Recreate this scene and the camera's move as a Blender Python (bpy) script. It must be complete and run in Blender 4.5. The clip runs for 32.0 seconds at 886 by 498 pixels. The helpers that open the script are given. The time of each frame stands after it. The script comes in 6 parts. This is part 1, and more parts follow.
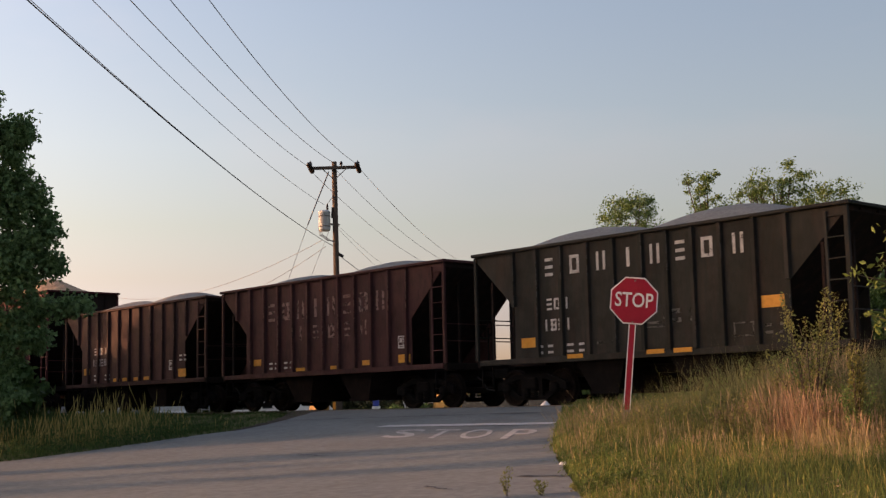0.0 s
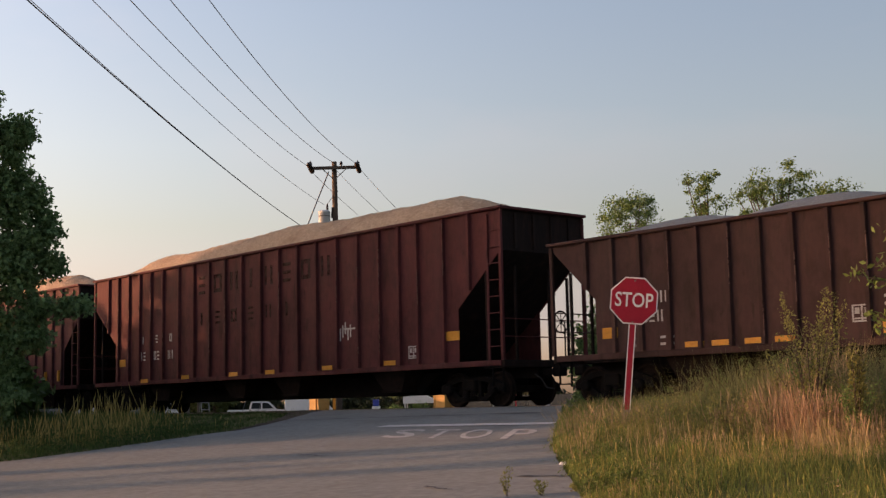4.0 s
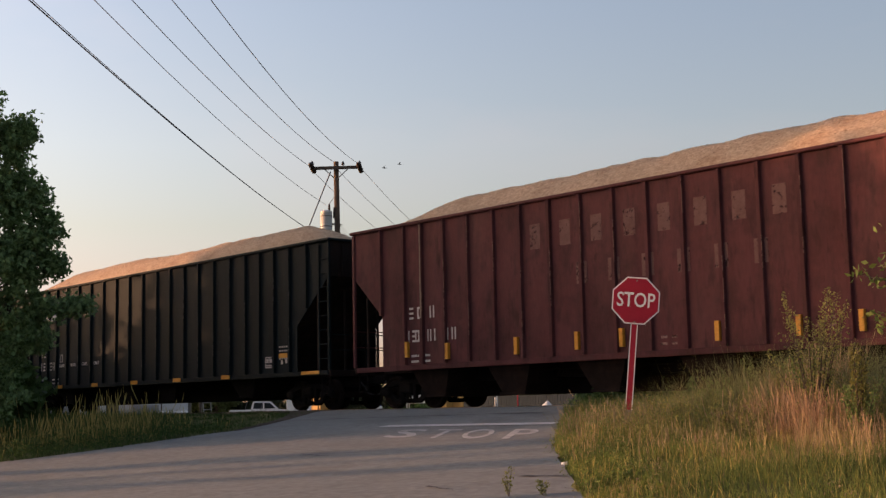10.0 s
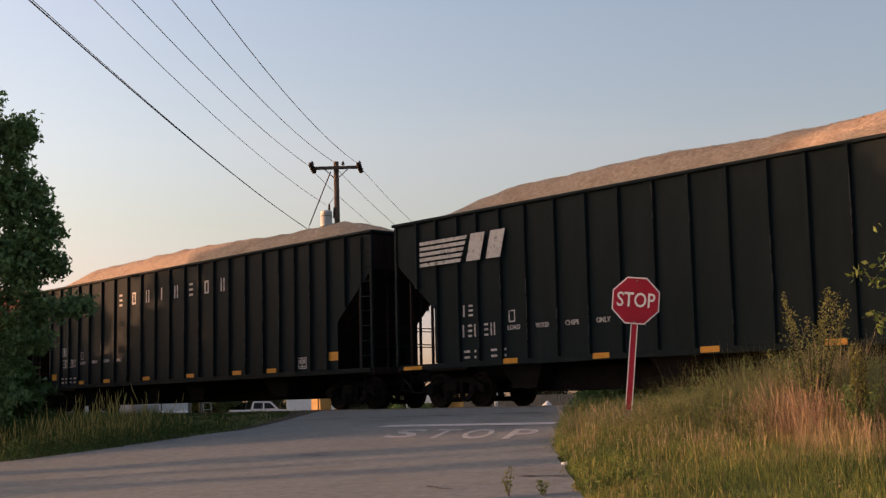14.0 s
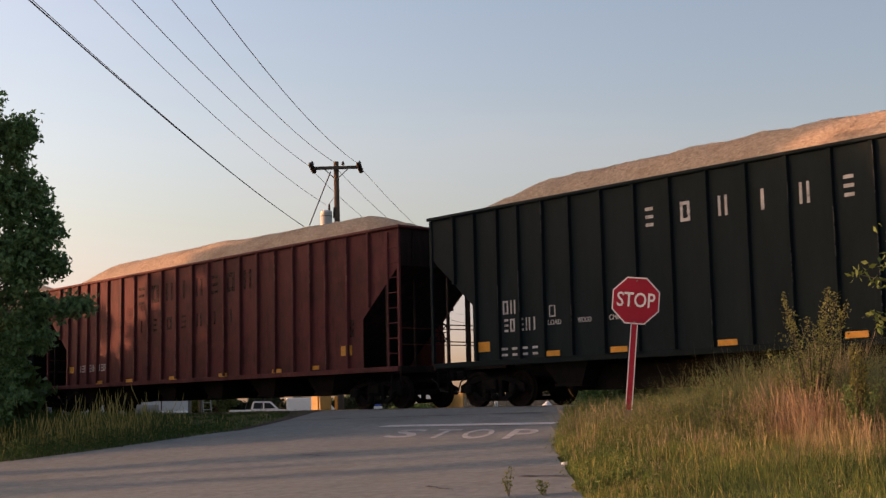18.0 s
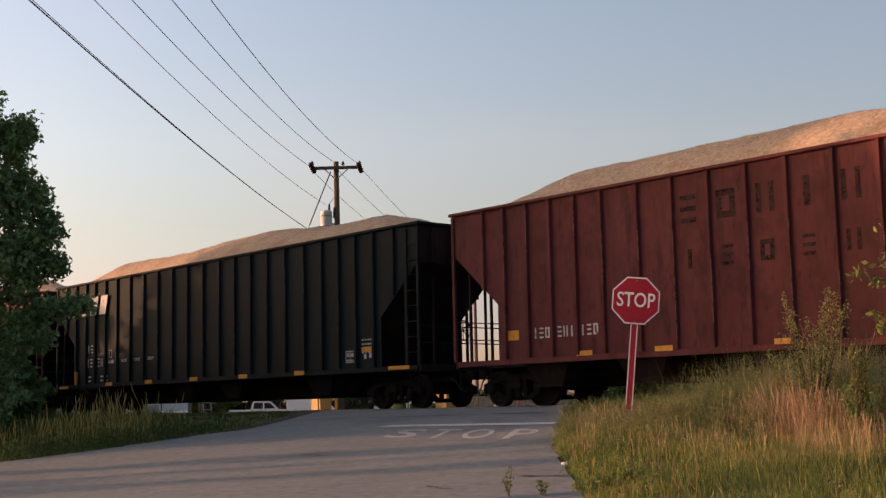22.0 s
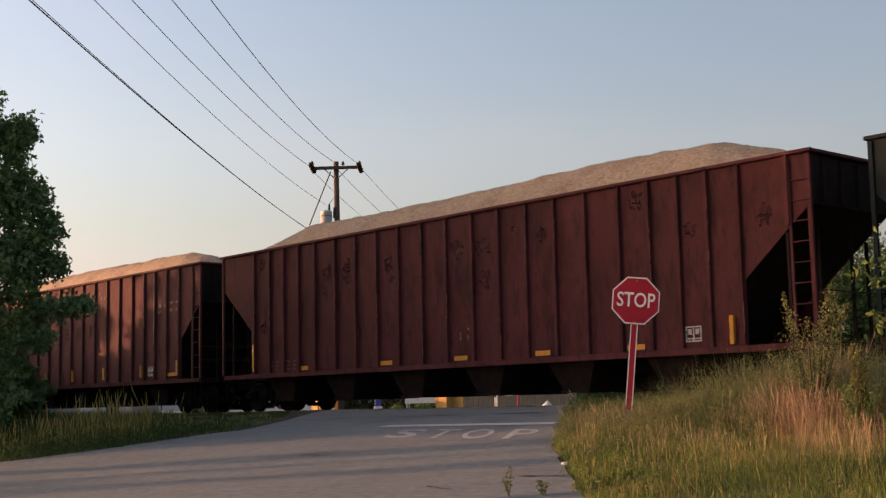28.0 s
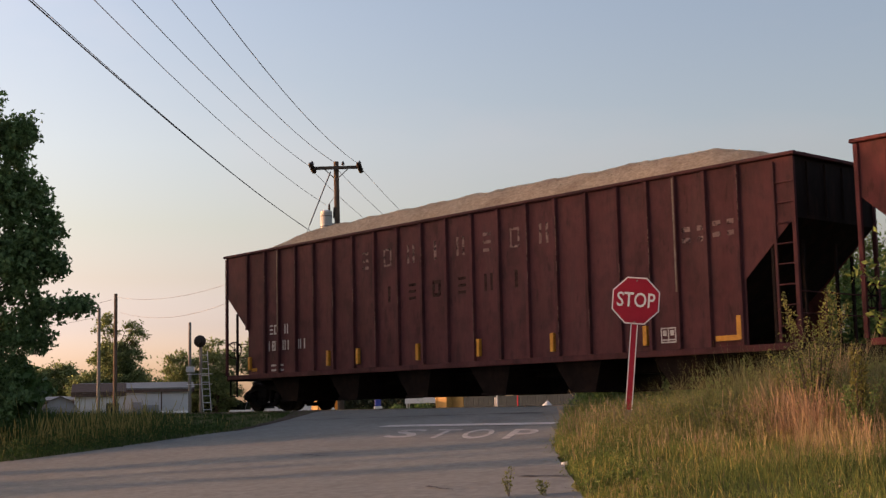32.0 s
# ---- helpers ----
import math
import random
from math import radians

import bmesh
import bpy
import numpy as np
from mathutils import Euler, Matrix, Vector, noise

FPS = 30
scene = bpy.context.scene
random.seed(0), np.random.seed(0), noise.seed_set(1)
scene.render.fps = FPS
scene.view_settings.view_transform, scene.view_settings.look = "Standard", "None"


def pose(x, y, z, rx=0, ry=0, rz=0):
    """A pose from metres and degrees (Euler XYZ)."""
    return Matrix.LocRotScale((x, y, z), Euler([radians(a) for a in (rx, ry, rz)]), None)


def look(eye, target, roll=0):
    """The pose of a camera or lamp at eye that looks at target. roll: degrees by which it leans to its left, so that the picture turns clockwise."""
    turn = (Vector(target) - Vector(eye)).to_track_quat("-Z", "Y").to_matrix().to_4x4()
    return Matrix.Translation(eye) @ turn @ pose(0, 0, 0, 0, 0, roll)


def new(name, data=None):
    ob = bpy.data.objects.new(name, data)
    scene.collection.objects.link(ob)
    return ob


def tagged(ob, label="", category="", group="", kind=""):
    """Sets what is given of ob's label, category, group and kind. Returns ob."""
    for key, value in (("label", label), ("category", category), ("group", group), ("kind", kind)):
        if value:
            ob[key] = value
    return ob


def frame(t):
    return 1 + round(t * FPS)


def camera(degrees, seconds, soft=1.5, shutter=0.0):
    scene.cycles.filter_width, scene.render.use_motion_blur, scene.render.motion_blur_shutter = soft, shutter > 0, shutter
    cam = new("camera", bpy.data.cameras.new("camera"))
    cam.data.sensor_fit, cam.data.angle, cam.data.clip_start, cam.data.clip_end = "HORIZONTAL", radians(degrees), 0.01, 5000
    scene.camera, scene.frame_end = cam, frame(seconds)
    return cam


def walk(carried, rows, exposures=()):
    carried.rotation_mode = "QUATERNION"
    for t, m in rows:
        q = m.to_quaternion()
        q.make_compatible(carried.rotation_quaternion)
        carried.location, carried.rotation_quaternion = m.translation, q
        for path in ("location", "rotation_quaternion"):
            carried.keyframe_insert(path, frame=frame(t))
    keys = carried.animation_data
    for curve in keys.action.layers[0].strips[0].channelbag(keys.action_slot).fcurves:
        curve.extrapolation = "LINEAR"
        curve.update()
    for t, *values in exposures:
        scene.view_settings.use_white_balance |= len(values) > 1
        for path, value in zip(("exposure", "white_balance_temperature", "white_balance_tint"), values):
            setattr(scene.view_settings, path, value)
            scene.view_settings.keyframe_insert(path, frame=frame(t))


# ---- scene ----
# ---- camera and its path ----
EYE = Vector((0.0, -23.992, 0.047))
YAW, PITCH = 0.8433, 0.1216


def aim(yaw):
    return EYE + Vector((-math.sin(yaw) * math.cos(PITCH), math.cos(yaw) * math.cos(PITCH), math.sin(PITCH))) * 10


cam = camera(38.087, 32.0, soft=1.32, shutter=0.12)
EARLY, LATE = look(EYE, aim(YAW - 0.00145), -1.266), look(EYE, aim(YAW), -1.266)
walk(cam, [(0, EARLY), (8.6, EARLY), (9.4, LATE), (32, LATE)], exposures=[(0, 1.31, 7150, 28), (32, 1.31, 7150, 28)])

# ---- world and sun ----
SUN_AZ, SUN_EL = 229.0, 6.0
world = bpy.data.worlds.new("world")
scene.world = world
world.use_nodes = True
wn = world.node_tree.nodes
sky = wn.new("ShaderNodeTexSky")
sky.sky_type = "NISHITA"
sky.sun_disc = False
sky.sun_elevation, sky.sun_rotation = radians(SUN_EL), radians(SUN_AZ)
sky.air_density, sky.dust_density, sky.ozone_density = 0.95, 2.4, 1.2
wn["Background"].inputs["Strength"].default_value = 0.15
wl = world.node_tree.links.new
SUN_SIDE = (math.sin(radians(SUN_AZ)), math.cos(radians(SUN_AZ)), 0)
ray_dir = wn.new("ShaderNodeTexCoord")
split = wn.new("ShaderNodeSeparateXYZ")
wl(ray_dir.outputs["Generated"], split.inputs[0])
# evening haze: peach at the horizon, clear above
haze = wn.new("ShaderNodeValToRGB")
wl(split.outputs["Z"], haze.inputs["Fac"])
HAZE = [(0.0, (0.62, 0.62, 1.0)), (0.03, (0.45, 0.44, 0.68)), (0.065, (0.335, 0.327, 0.48)), (0.1, (0.327, 0.297, 0.336)), (0.14, (0.33, 0.315, 0.312)), (0.2, (0.363, 0.355, 0.352)), (0.3, (0.376, 0.376, 0.378))]
while len(haze.color_ramp.elements) < len(HAZE):
    haze.color_ramp.elements.new(0.5)
for e, (place, c) in zip(haze.color_ramp.elements, HAZE):
    e.position, e.color = place, (*c, 1)
# the haze is brighter on the sun's side of the sky
side = wn.new("ShaderNodeVectorMath")
side.operation = "DOT_PRODUCT"
wl(ray_dir.outputs["Generated"], side.inputs[0])
side.inputs[1].default_value = SUN_SIDE
glow = wn.new("ShaderNodeMapRange")
for key, value in (("From Min", -0.4), ("From Max", 0.4), ("To Min", 2.0), ("To Max", 3.1)):
    glow.inputs[key].default_value = value
wl(side.outputs["Value"], glow.inputs["Value"])
# thin high cloud
stretch_ = wn.new("ShaderNodeMapping")
stretch_.inputs["Rotation"].default_value = (0.1, 0.35, 0.6)
stretch_.inputs["Scale"].default_value = (1.2, 4.0, 9.0)
wl(ray_dir.outputs["Generated"], stretch_.inputs["Vector"])
cirrus = wn.new("ShaderNodeTexNoise")
cirrus.inputs["Scale"].default_value, cirrus.inputs["Detail"].default_value, cirrus.inputs["Roughness"].default_value = 1.1, 5.0, 0.5
wl(stretch_.outputs["Vector"], cirrus.inputs["Vector"])
veil = wn.new("ShaderNodeMapRange")
for key, value in (("From Min", 0.48), ("From Max", 0.72), ("To Min", 0.0), ("To Max", 0.3)):
    veil.inputs[key].default_value = value
wl(cirrus.outputs["Fac"], veil.inputs["Value"])
grey = wn.new("ShaderNodeHueSaturation")
grey.inputs["Saturation"].default_value, grey.inputs["Value"].default_value = 0.25, 1.03
tinted, lit_sky, clouded = wn.new("ShaderNodeMixRGB"), wn.new("ShaderNodeVectorMath"), wn.new("ShaderNodeMixRGB")
tinted.blend_type, lit_sky.operation = "MULTIPLY", "SCALE"
tinted.inputs["Fac"].default_value = 1.0
wl(sky.outputs[0], tinted.inputs["Color1"])
wl(haze.outputs["Color"], tinted.inputs["Color2"])
wl(tinted.outputs["Color"], lit_sky.inputs[0])
wl(glow.outputs[0], lit_sky.inputs["Scale"])
wl(lit_sky.outputs[0], grey.inputs["Color"])
wl(lit_sky.outputs[0], clouded.inputs["Color1"])
wl(grey.outputs["Color"], clouded.inputs["Color2"])
wl(veil.outputs[0], clouded.inputs["Fac"])
wl(clouded.outputs["Color"], wn["Background"].inputs["Color"])

SUN_DIR = Vector((math.sin(radians(SUN_AZ)) * math.cos(radians(SUN_EL)), math.cos(radians(SUN_AZ)) * math.cos(radians(SUN_EL)), math.sin(radians(SUN_EL))))
sun = new("sun", bpy.data.lights.new("sun", "SUN"))
sun.data.energy, sun.data.angle, sun.data.color = 2.5, radians(0.6), (1.0, 0.57, 0.3)
sun.matrix_world = look(SUN_DIR * 100, (0, 0, 0))


# ---- materials ----
def node(nt, kind, **sets):
    n = nt.nodes.new(kind)
    for key, value in sets.items():
        n.inputs[key].default_value = value
    return n


def material(name, c1, c2=None, scale=4.0, rough=0.7, metal=0.0, bump=0.2, fine=40.0, stretch=(1, 1, 1), stain=None, stain_amount=0.4, stain_scale=1.2, island=0.0, piece=0.0, sheen_thin=0.0, spots=None, shine=0.18, spotted=0.0, worn=0.0, grime=0.0):
    """Two-tone procedural surface: broad patches, fine grain, optional stains, and per-piece variation."""
    m = bpy.data.materials.new(name)
    m.use_nodes = True
    nt, link = m.node_tree, m.node_tree.links.new
    bsdf = nt.nodes["Principled BSDF"]
    c2 = c2 or tuple(v * 0.75 for v in c1)
    co = nt.nodes.new("ShaderNodeTexCoord")
    mp = node(nt, "ShaderNodeMapping", Scale=stretch)
    link(co.outputs["Object"], mp.inputs["Vector"])
    vec = mp.outputs["Vector"]
    if piece:
        info = nt.nodes.new("ShaderNodeObjectInfo")
        add = nt.nodes.new("ShaderNodeVectorMath")
        add.operation = "MULTIPLY_ADD"
        link(info.outputs["Random"], add.inputs[0])
        add.inputs[1].default_value = (37, 19, 23)
        link(vec, add.inputs[2])
        vec = add.outputs[0]
    n1 = node(nt, "ShaderNodeTexNoise", Scale=scale, Detail=6.0, Roughness=0.65)
    n2 = node(nt, "ShaderNodeTexNoise", Scale=fine, Detail=4.0, Roughness=0.6)
    link(vec, n1.inputs["Vector"])
    link(vec, n2.inputs["Vector"])
    mixf = nt.nodes.new("ShaderNodeMath")
    mixf.operation = "MULTIPLY_ADD"
    link(n2.outputs["Fac"], mixf.inputs[0])
    mixf.inputs[1].default_value = 0.45
    link(n1.outputs["Fac"], mixf.inputs[2])
    ramp = nt.nodes.new("ShaderNodeValToRGB")
    ramp.color_ramp.elements[0].position, ramp.color_ramp.elements[1].position = 0.5, 0.92
    ramp.color_ramp.elements[0].color, ramp.color_ramp.elements[1].color = (*c1, 1), (*c2, 1)
    link(mixf.outputs[0], ramp.inputs["Fac"])
    col = ramp.outputs["Color"]
    if stain:
        n3 = node(nt, "ShaderNodeTexNoise", Scale=stain_scale, Detail=8.0, Roughness=0.7)
        link(vec, n3.inputs["Vector"])
        r3 = nt.nodes.new("ShaderNodeValToRGB")
        r3.color_ramp.elements[0].position, r3.color_ramp.elements[1].position = 0.5, 0.68
        r3.color_ramp.elements[0].color, r3.color_ramp.elements[1].color = (0, 0, 0, 1), (stain_amount,) * 3 + (1,)
        link(n3.outputs["Fac"], r3.inputs["Fac"])
        mx = nt.nodes.new("ShaderNodeMixRGB")
        link(r3.outputs["Color"], mx.inputs["Fac"])
        link(col, mx.inputs["Color1"])
        mx.inputs["Color2"].default_value = (*stain, 1)
        col = mx.outputs["Color"]
    if spots:
        plain = co.outputs["Object"] if not piece else vec
        for spot_scale, lo, hi, amount in ((1.9, 0.6, 0.7, 0.4), (5.0, 0.64, 0.72, 0.4)):
            n4 = node(nt, "ShaderNodeTexNoise", Scale=spot_scale, Detail=5.0, Roughness=0.55)
            mp4 = node(nt, "ShaderNodeMapping", Scale=(1.0, 1.0, 1.3))
            link(plain, mp4.inputs["Vector"])
            link(mp4.outputs["Vector"], n4.inputs["Vector"])
            mr4 = node(nt, "ShaderNodeMapRange")
            mr4.inputs["From Min"].default_value, mr4.inputs["From Max"].default_value, mr4.inputs["To Max"].default_value = lo - spotted, hi - spotted, amount
            link(n4.outputs["Fac"], mr4.inputs["Value"])
            mx4 = nt.nodes.new("ShaderNodeMixRGB")
            link(mr4.outputs[0], mx4.inputs["Fac"])
            link(col, mx4.inputs["Color1"])
            mx4.inputs["Color2"].default_value = (*spots, 1)
            col = mx4.outputs["Color"]
    if grime:
        for g_scale, g_lo, g_hi, g_amount, g_col in ((0.55, 0.46, 0.66, grime, (0.011, 0.0095, 0.009)), (1.7, 0.5, 0.64, grime * 0.8, (0.014, 0.011, 0.0105)), (0.8, 0.52, 0.7, grime * 0.35, (0.13, 0.085, 0.07))):
            n6 = node(nt, "ShaderNodeTexNoise", Scale=g_scale, Detail=7.0, Roughness=0.62)
            shift = nt.nodes.new("ShaderNodeVectorMath")
            shift.inputs[1].default_value = (g_amount * 31, 4.0, g_scale * 9)
            link(vec if g_scale == 0.8 else co.outputs["Object"], shift.inputs[0])
            if g_scale != 0.8 and piece:
                off = nt.nodes.new("ShaderNodeVectorMath")
                off.operation = "MULTIPLY_ADD"
                link(info.outputs["Random"], off.inputs[0])
                off.inputs[1].default_value = (53, 11, 29)
                link(shift.outputs[0], off.inputs[2])
                link(off.outputs[0], n6.inputs["Vector"])
            else:
                link(shift.outputs[0], n6.inputs["Vector"])
            mr6 = node(nt, "ShaderNodeMapRange")
            mr6.inputs["From Min"].default_value, mr6.inputs["From Max"].default_value, mr6.inputs["To Max"].default_value = g_lo, g_hi, g_amount
            link(n6.outputs["Fac"], mr6.inputs["Value"])
            mx6 = nt.nodes.new("ShaderNodeMixRGB")
            link(mr6.outputs[0], mx6.inputs["Fac"])
            link(col, mx6.inputs["Color1"])
            mx6.inputs["Color2"].default_value = (*g_col, 1)
            col = mx6.outputs["Color"]
    if island or piece:
        src = nt.nodes.new("ShaderNodeNewGeometry").outputs["Random Per Island"] if island else info.outputs["Random"]
        mr = node(nt, "ShaderNodeMapRange")
        amount = island or piece
        mr.inputs["To Min"].default_value, mr.inputs["To Max"].default_value = 1 - amount, 1 + amount
        link(src, mr.inputs["Value"])
        hsv = nt.nodes.new("ShaderNodeHueSaturation")
        link(mr.outputs[0], hsv.inputs["Value"])
        link(col, hsv.inputs["Color"])
        col = hsv.outputs["Color"]
    link(col, bsdf.inputs["Base Color"])
    bsdf.inputs["Roughness"].default_value, bsdf.inputs["Metallic"].default_value = rough, metal
    bsdf.inputs["Specular IOR Level"].default_value = shine
    if sheen_thin:
        tr = nt.nodes.new("ShaderNodeBsdfTranslucent")
        link(col, tr.inputs["Color"])
        ms = nt.nodes.new("ShaderNodeMixShader")
        ms.inputs[0].default_value = sheen_thin
        link(bsdf.outputs[0], ms.inputs[1])
        link(tr.outputs[0], ms.inputs[2])
        link(ms.outputs[0], nt.nodes["Material Output"].inputs["Surface"])
    if worn:
        n5 = node(nt, "ShaderNodeTexNoise", Scale=7.0, Detail=7.0, Roughness=0.7)
        link(co.outputs["Object"], n5.inputs["Vector"])
        mr5 = node(nt, "ShaderNodeMapRange")
        mr5.inputs["From Min"].default_value, mr5.inputs["From Max"].default_value = worn - 0.05, worn + 0.07
        link(n5.outputs["Fac"], mr5.inputs["Value"])
        bare = nt.nodes.new("ShaderNodeBsdfTransparent")
        mw = nt.nodes.new("ShaderNodeMixShader")
        link(mr5.outputs[0], mw.inputs[0])
        link(bare.outputs[0], mw.inputs[1])
        link(bsdf.outputs[0], mw.inputs[2])
        link(mw.outputs[0], nt.nodes["Material Output"].inputs["Surface"])
    if bump:
        bp = node(nt, "ShaderNodeBump", Strength=bump, Distance=0.02)
        link(mixf.outputs[0], bp.inputs["Height"])
        link(bp.outputs[0], bsdf.inputs["Normal"])
    return m


STREAK = (1.3, 1.3, 0.28)


def car_paint(name, a, b, stain, amount=0.5, spotted=0.015, grime=0.32):
    return material(name, a, b, scale=1.3, fine=16, rough=0.72, bump=0.05, stretch=STREAK, stain=stain, stain_amount=amount, stain_scale=2.6, piece=0.12, spots=tuple(v * 0.6 for v in stain), shine=0.08, spotted=spotted, grime=grime)


PAINT = {
    "red": car_paint("oxide_red_paint", (0.088, 0.0255, 0.026), (0.126, 0.041, 0.042), (0.03465, 0.01498, 0.01574)),
    "dull": car_paint("faded_red_paint", (0.08, 0.0268, 0.0285), (0.112, 0.042, 0.044), (0.03257, 0.01679, 0.01805)),
    "bright": car_paint("bright_oxide_paint", (0.098, 0.0268, 0.0268), (0.14, 0.0415, 0.0415), (0.03453, 0.01594, 0.01574)),
    "brown": car_paint("brown_paint", (0.058, 0.029, 0.0275), (0.08, 0.043, 0.038), (0.02256, 0.01808, 0.0144)),
    "olive": car_paint("weathered_black_paint", (0.024, 0.0245, 0.0215), (0.04, 0.039, 0.034), (0.062, 0.036, 0.027), 0.35, grime=0.4),
    "maroon": car_paint("maroon_paint", (0.07, 0.028, 0.0285), (0.096, 0.046, 0.043), (0.032, 0.021, 0.0195)),
    "crimson": car_paint("crimson_oxide_paint", (0.085, 0.0225, 0.0245), (0.115, 0.0345, 0.037), (0.0242, 0.01375, 0.01536), 0.6, 0.05),
    "black": car_paint("black_paint", (0.0046, 0.0096, 0.0116), (0.0085, 0.0148, 0.017), (0.013, 0.018, 0.0205), 0.25, grime=0.04),
}
# grime taken near black: the shade beneath the cars is put into both colours
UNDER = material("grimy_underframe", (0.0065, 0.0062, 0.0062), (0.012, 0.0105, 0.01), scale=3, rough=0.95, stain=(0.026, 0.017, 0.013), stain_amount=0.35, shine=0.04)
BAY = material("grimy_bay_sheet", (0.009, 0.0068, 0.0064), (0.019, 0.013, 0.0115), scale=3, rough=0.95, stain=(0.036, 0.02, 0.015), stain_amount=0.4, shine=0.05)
STEEL = material("worn_steel", (0.16, 0.14, 0.13), (0.28, 0.25, 0.23), scale=8, rough=0.4, metal=0.8)
# rust darkened by the underside shade, which is part of the colour
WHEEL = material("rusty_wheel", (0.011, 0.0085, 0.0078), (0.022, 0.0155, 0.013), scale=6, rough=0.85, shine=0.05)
CHIPS = material("wood_chips", (0.25, 0.165, 0.105), (0.56, 0.41, 0.285), scale=11, fine=38, rough=0.95, bump=1.0, stain=(0.22, 0.125, 0.075), stain_amount=0.55, stain_scale=1.1)
FLAKE = material("loose_wood_chip", (0.3, 0.2, 0.125), (0.56, 0.41, 0.285), scale=3, rough=0.95, bump=0, island=0.34)
GRAVEL = material("crushed_stone", (0.15, 0.15, 0.148), (0.25, 0.25, 0.245), scale=12, fine=60, rough=0.95, bump=0.7)
AMBER = material("amber_reflector", (0.52, 0.215, 0.026), (0.66, 0.31, 0.045), scale=9, rough=0.45, bump=0.03, stain=(0.3, 0.14, 0.04), stain_amount=0.5, stain_scale=6)
STENCIL = material("white_stencil", (0.4, 0.38, 0.36), (0.54, 0.52, 0.5), scale=8, rough=0.8, bump=0.0, stain=(0.22, 0.15, 0.13), stain_amount=0.6, stain_scale=5, worn=0.36)
FADED = material("faded_stencil", (0.17, 0.105, 0.095), (0.25, 0.165, 0.15), scale=6, rough=0.85, bump=0.0, stain=(0.085, 0.035, 0.03), stain_amount=0.6, stain_scale=3, worn=0.44)
FAINT = material("faint_old_stencil", (0.12, 0.06, 0.055), (0.155, 0.085, 0.077), scale=5, rough=0.85, bump=0.0, stain=(0.07, 0.03, 0.026), stain_amount=0.5, stain_scale=2.4, worn=0.37)
FAINT_GREY = material("faint_grey_stencil", (0.08, 0.078, 0.07), (0.12, 0.116, 0.105), scale=5, rough=0.85, bump=0.0, worn=0.45)
# near-black streaked colour of the end sheets, posts and sills on every car
END_DARK = material("sooty_end_sheet", (0.013, 0.0098, 0.0092), (0.024, 0.016, 0.014), scale=2, rough=0.9, stretch=STREAK, stain=(0.06, 0.028, 0.022), stain_amount=0.4, stain_scale=3, piece=0.1, shine=0.08)
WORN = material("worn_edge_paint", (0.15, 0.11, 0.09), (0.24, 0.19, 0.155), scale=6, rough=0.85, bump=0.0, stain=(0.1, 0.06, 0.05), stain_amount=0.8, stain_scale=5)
# lighter tones that paint the highlight along rib edges, broken up like wear
RIB_LIGHT_GREY = material("rubbed_black_edge", (0.035, 0.038, 0.041), (0.07, 0.073, 0.075), scale=6, rough=0.8, bump=0.0, worn=0.42)
RIB_LIGHT_RED = material("rubbed_red_edge", (0.12, 0.06, 0.055), (0.2, 0.12, 0.1), scale=6, rough=0.8, bump=0.0, worn=0.42)
SCUFF = material("dark_rubbed_patch", (0.056, 0.0205, 0.0215), (0.07, 0.0255, 0.0265), scale=5, rough=0.85, bump=0.0, shine=0.06, worn=0.49)
GHOST = material("dark_ghost_stencil", (0.022, 0.012, 0.011), (0.045, 0.018, 0.015), scale=6, rough=0.85, bump=0.0, stain=(0.05, 0.02, 0.018), stain_amount=0.5, stain_scale=3.0, worn=0.41)
ASPHALT = material("worn_asphalt", (0.152, 0.156, 0.146), (0.235, 0.24, 0.228), scale=7, fine=130, rough=0.9, bump=0.5, stain=(0.13, 0.119, 0.106), stain_amount=0.45, stain_scale=0.5)
TAR = material("tar_crack_filler", (0.02, 0.02, 0.02), (0.045, 0.04, 0.04), rough=0.6)
ROADPAINT = material("worn_road_paint", (0.46, 0.44, 0.43), (0.62, 0.6, 0.58), scale=6, rough=0.85, bump=0.1, stain=(0.2, 0.18, 0.17), stain_amount=0.8, stain_scale=4)
SOIL = material("grassy_soil", (0.085, 0.088, 0.03), (0.13, 0.122, 0.046), scale=1.1, fine=14, rough=1.0, bump=0.6, stain=(0.06, 0.075, 0.025), stain_amount=0.8, stain_scale=0.4)
EARTH = material("gritty_brown_earth", (0.05, 0.04, 0.03), (0.11, 0.085, 0.065), scale=5, fine=40, rough=1.0, bump=0.9, stain=(0.03, 0.035, 0.018), stain_amount=0.6, stain_scale=1.5)
BALLAST = material("ballast_stone", (0.075, 0.066, 0.06), (0.15, 0.135, 0.122), scale=9, fine=30, rough=0.95, bump=1.0)
TIMBER = material("creosoted_timber", (0.05, 0.038, 0.03), (0.1, 0.075, 0.058), scale=4, stretch=(1, 1, 0.2), rough=0.9, bump=0.4)
POLEWOOD = material("weathered_pole_wood", (0.075, 0.054, 0.042), (0.13, 0.096, 0.075), scale=5, stretch=(3, 3, 0.25), rough=0.9, bump=0.5)
WIRE = material("weathered_wire", (0.16, 0.16, 0.17), (0.22, 0.22, 0.235), rough=0.6, bump=0)
CABLE = material("black_sheathed_cable", (0.03, 0.03, 0.034), (0.05, 0.05, 0.055), rough=0.6, bump=0)
CERAMIC = material("brown_porcelain", (0.03, 0.022, 0.02), (0.05, 0.035, 0.03), rough=0.25, bump=0)
GREYPAINT = material("pale_grey_enamel", (0.46, 0.47, 0.47), (0.56, 0.57, 0.57), rough=0.45, bump=0.05, stain=(0.3, 0.27, 0.24), stain_amount=0.4)
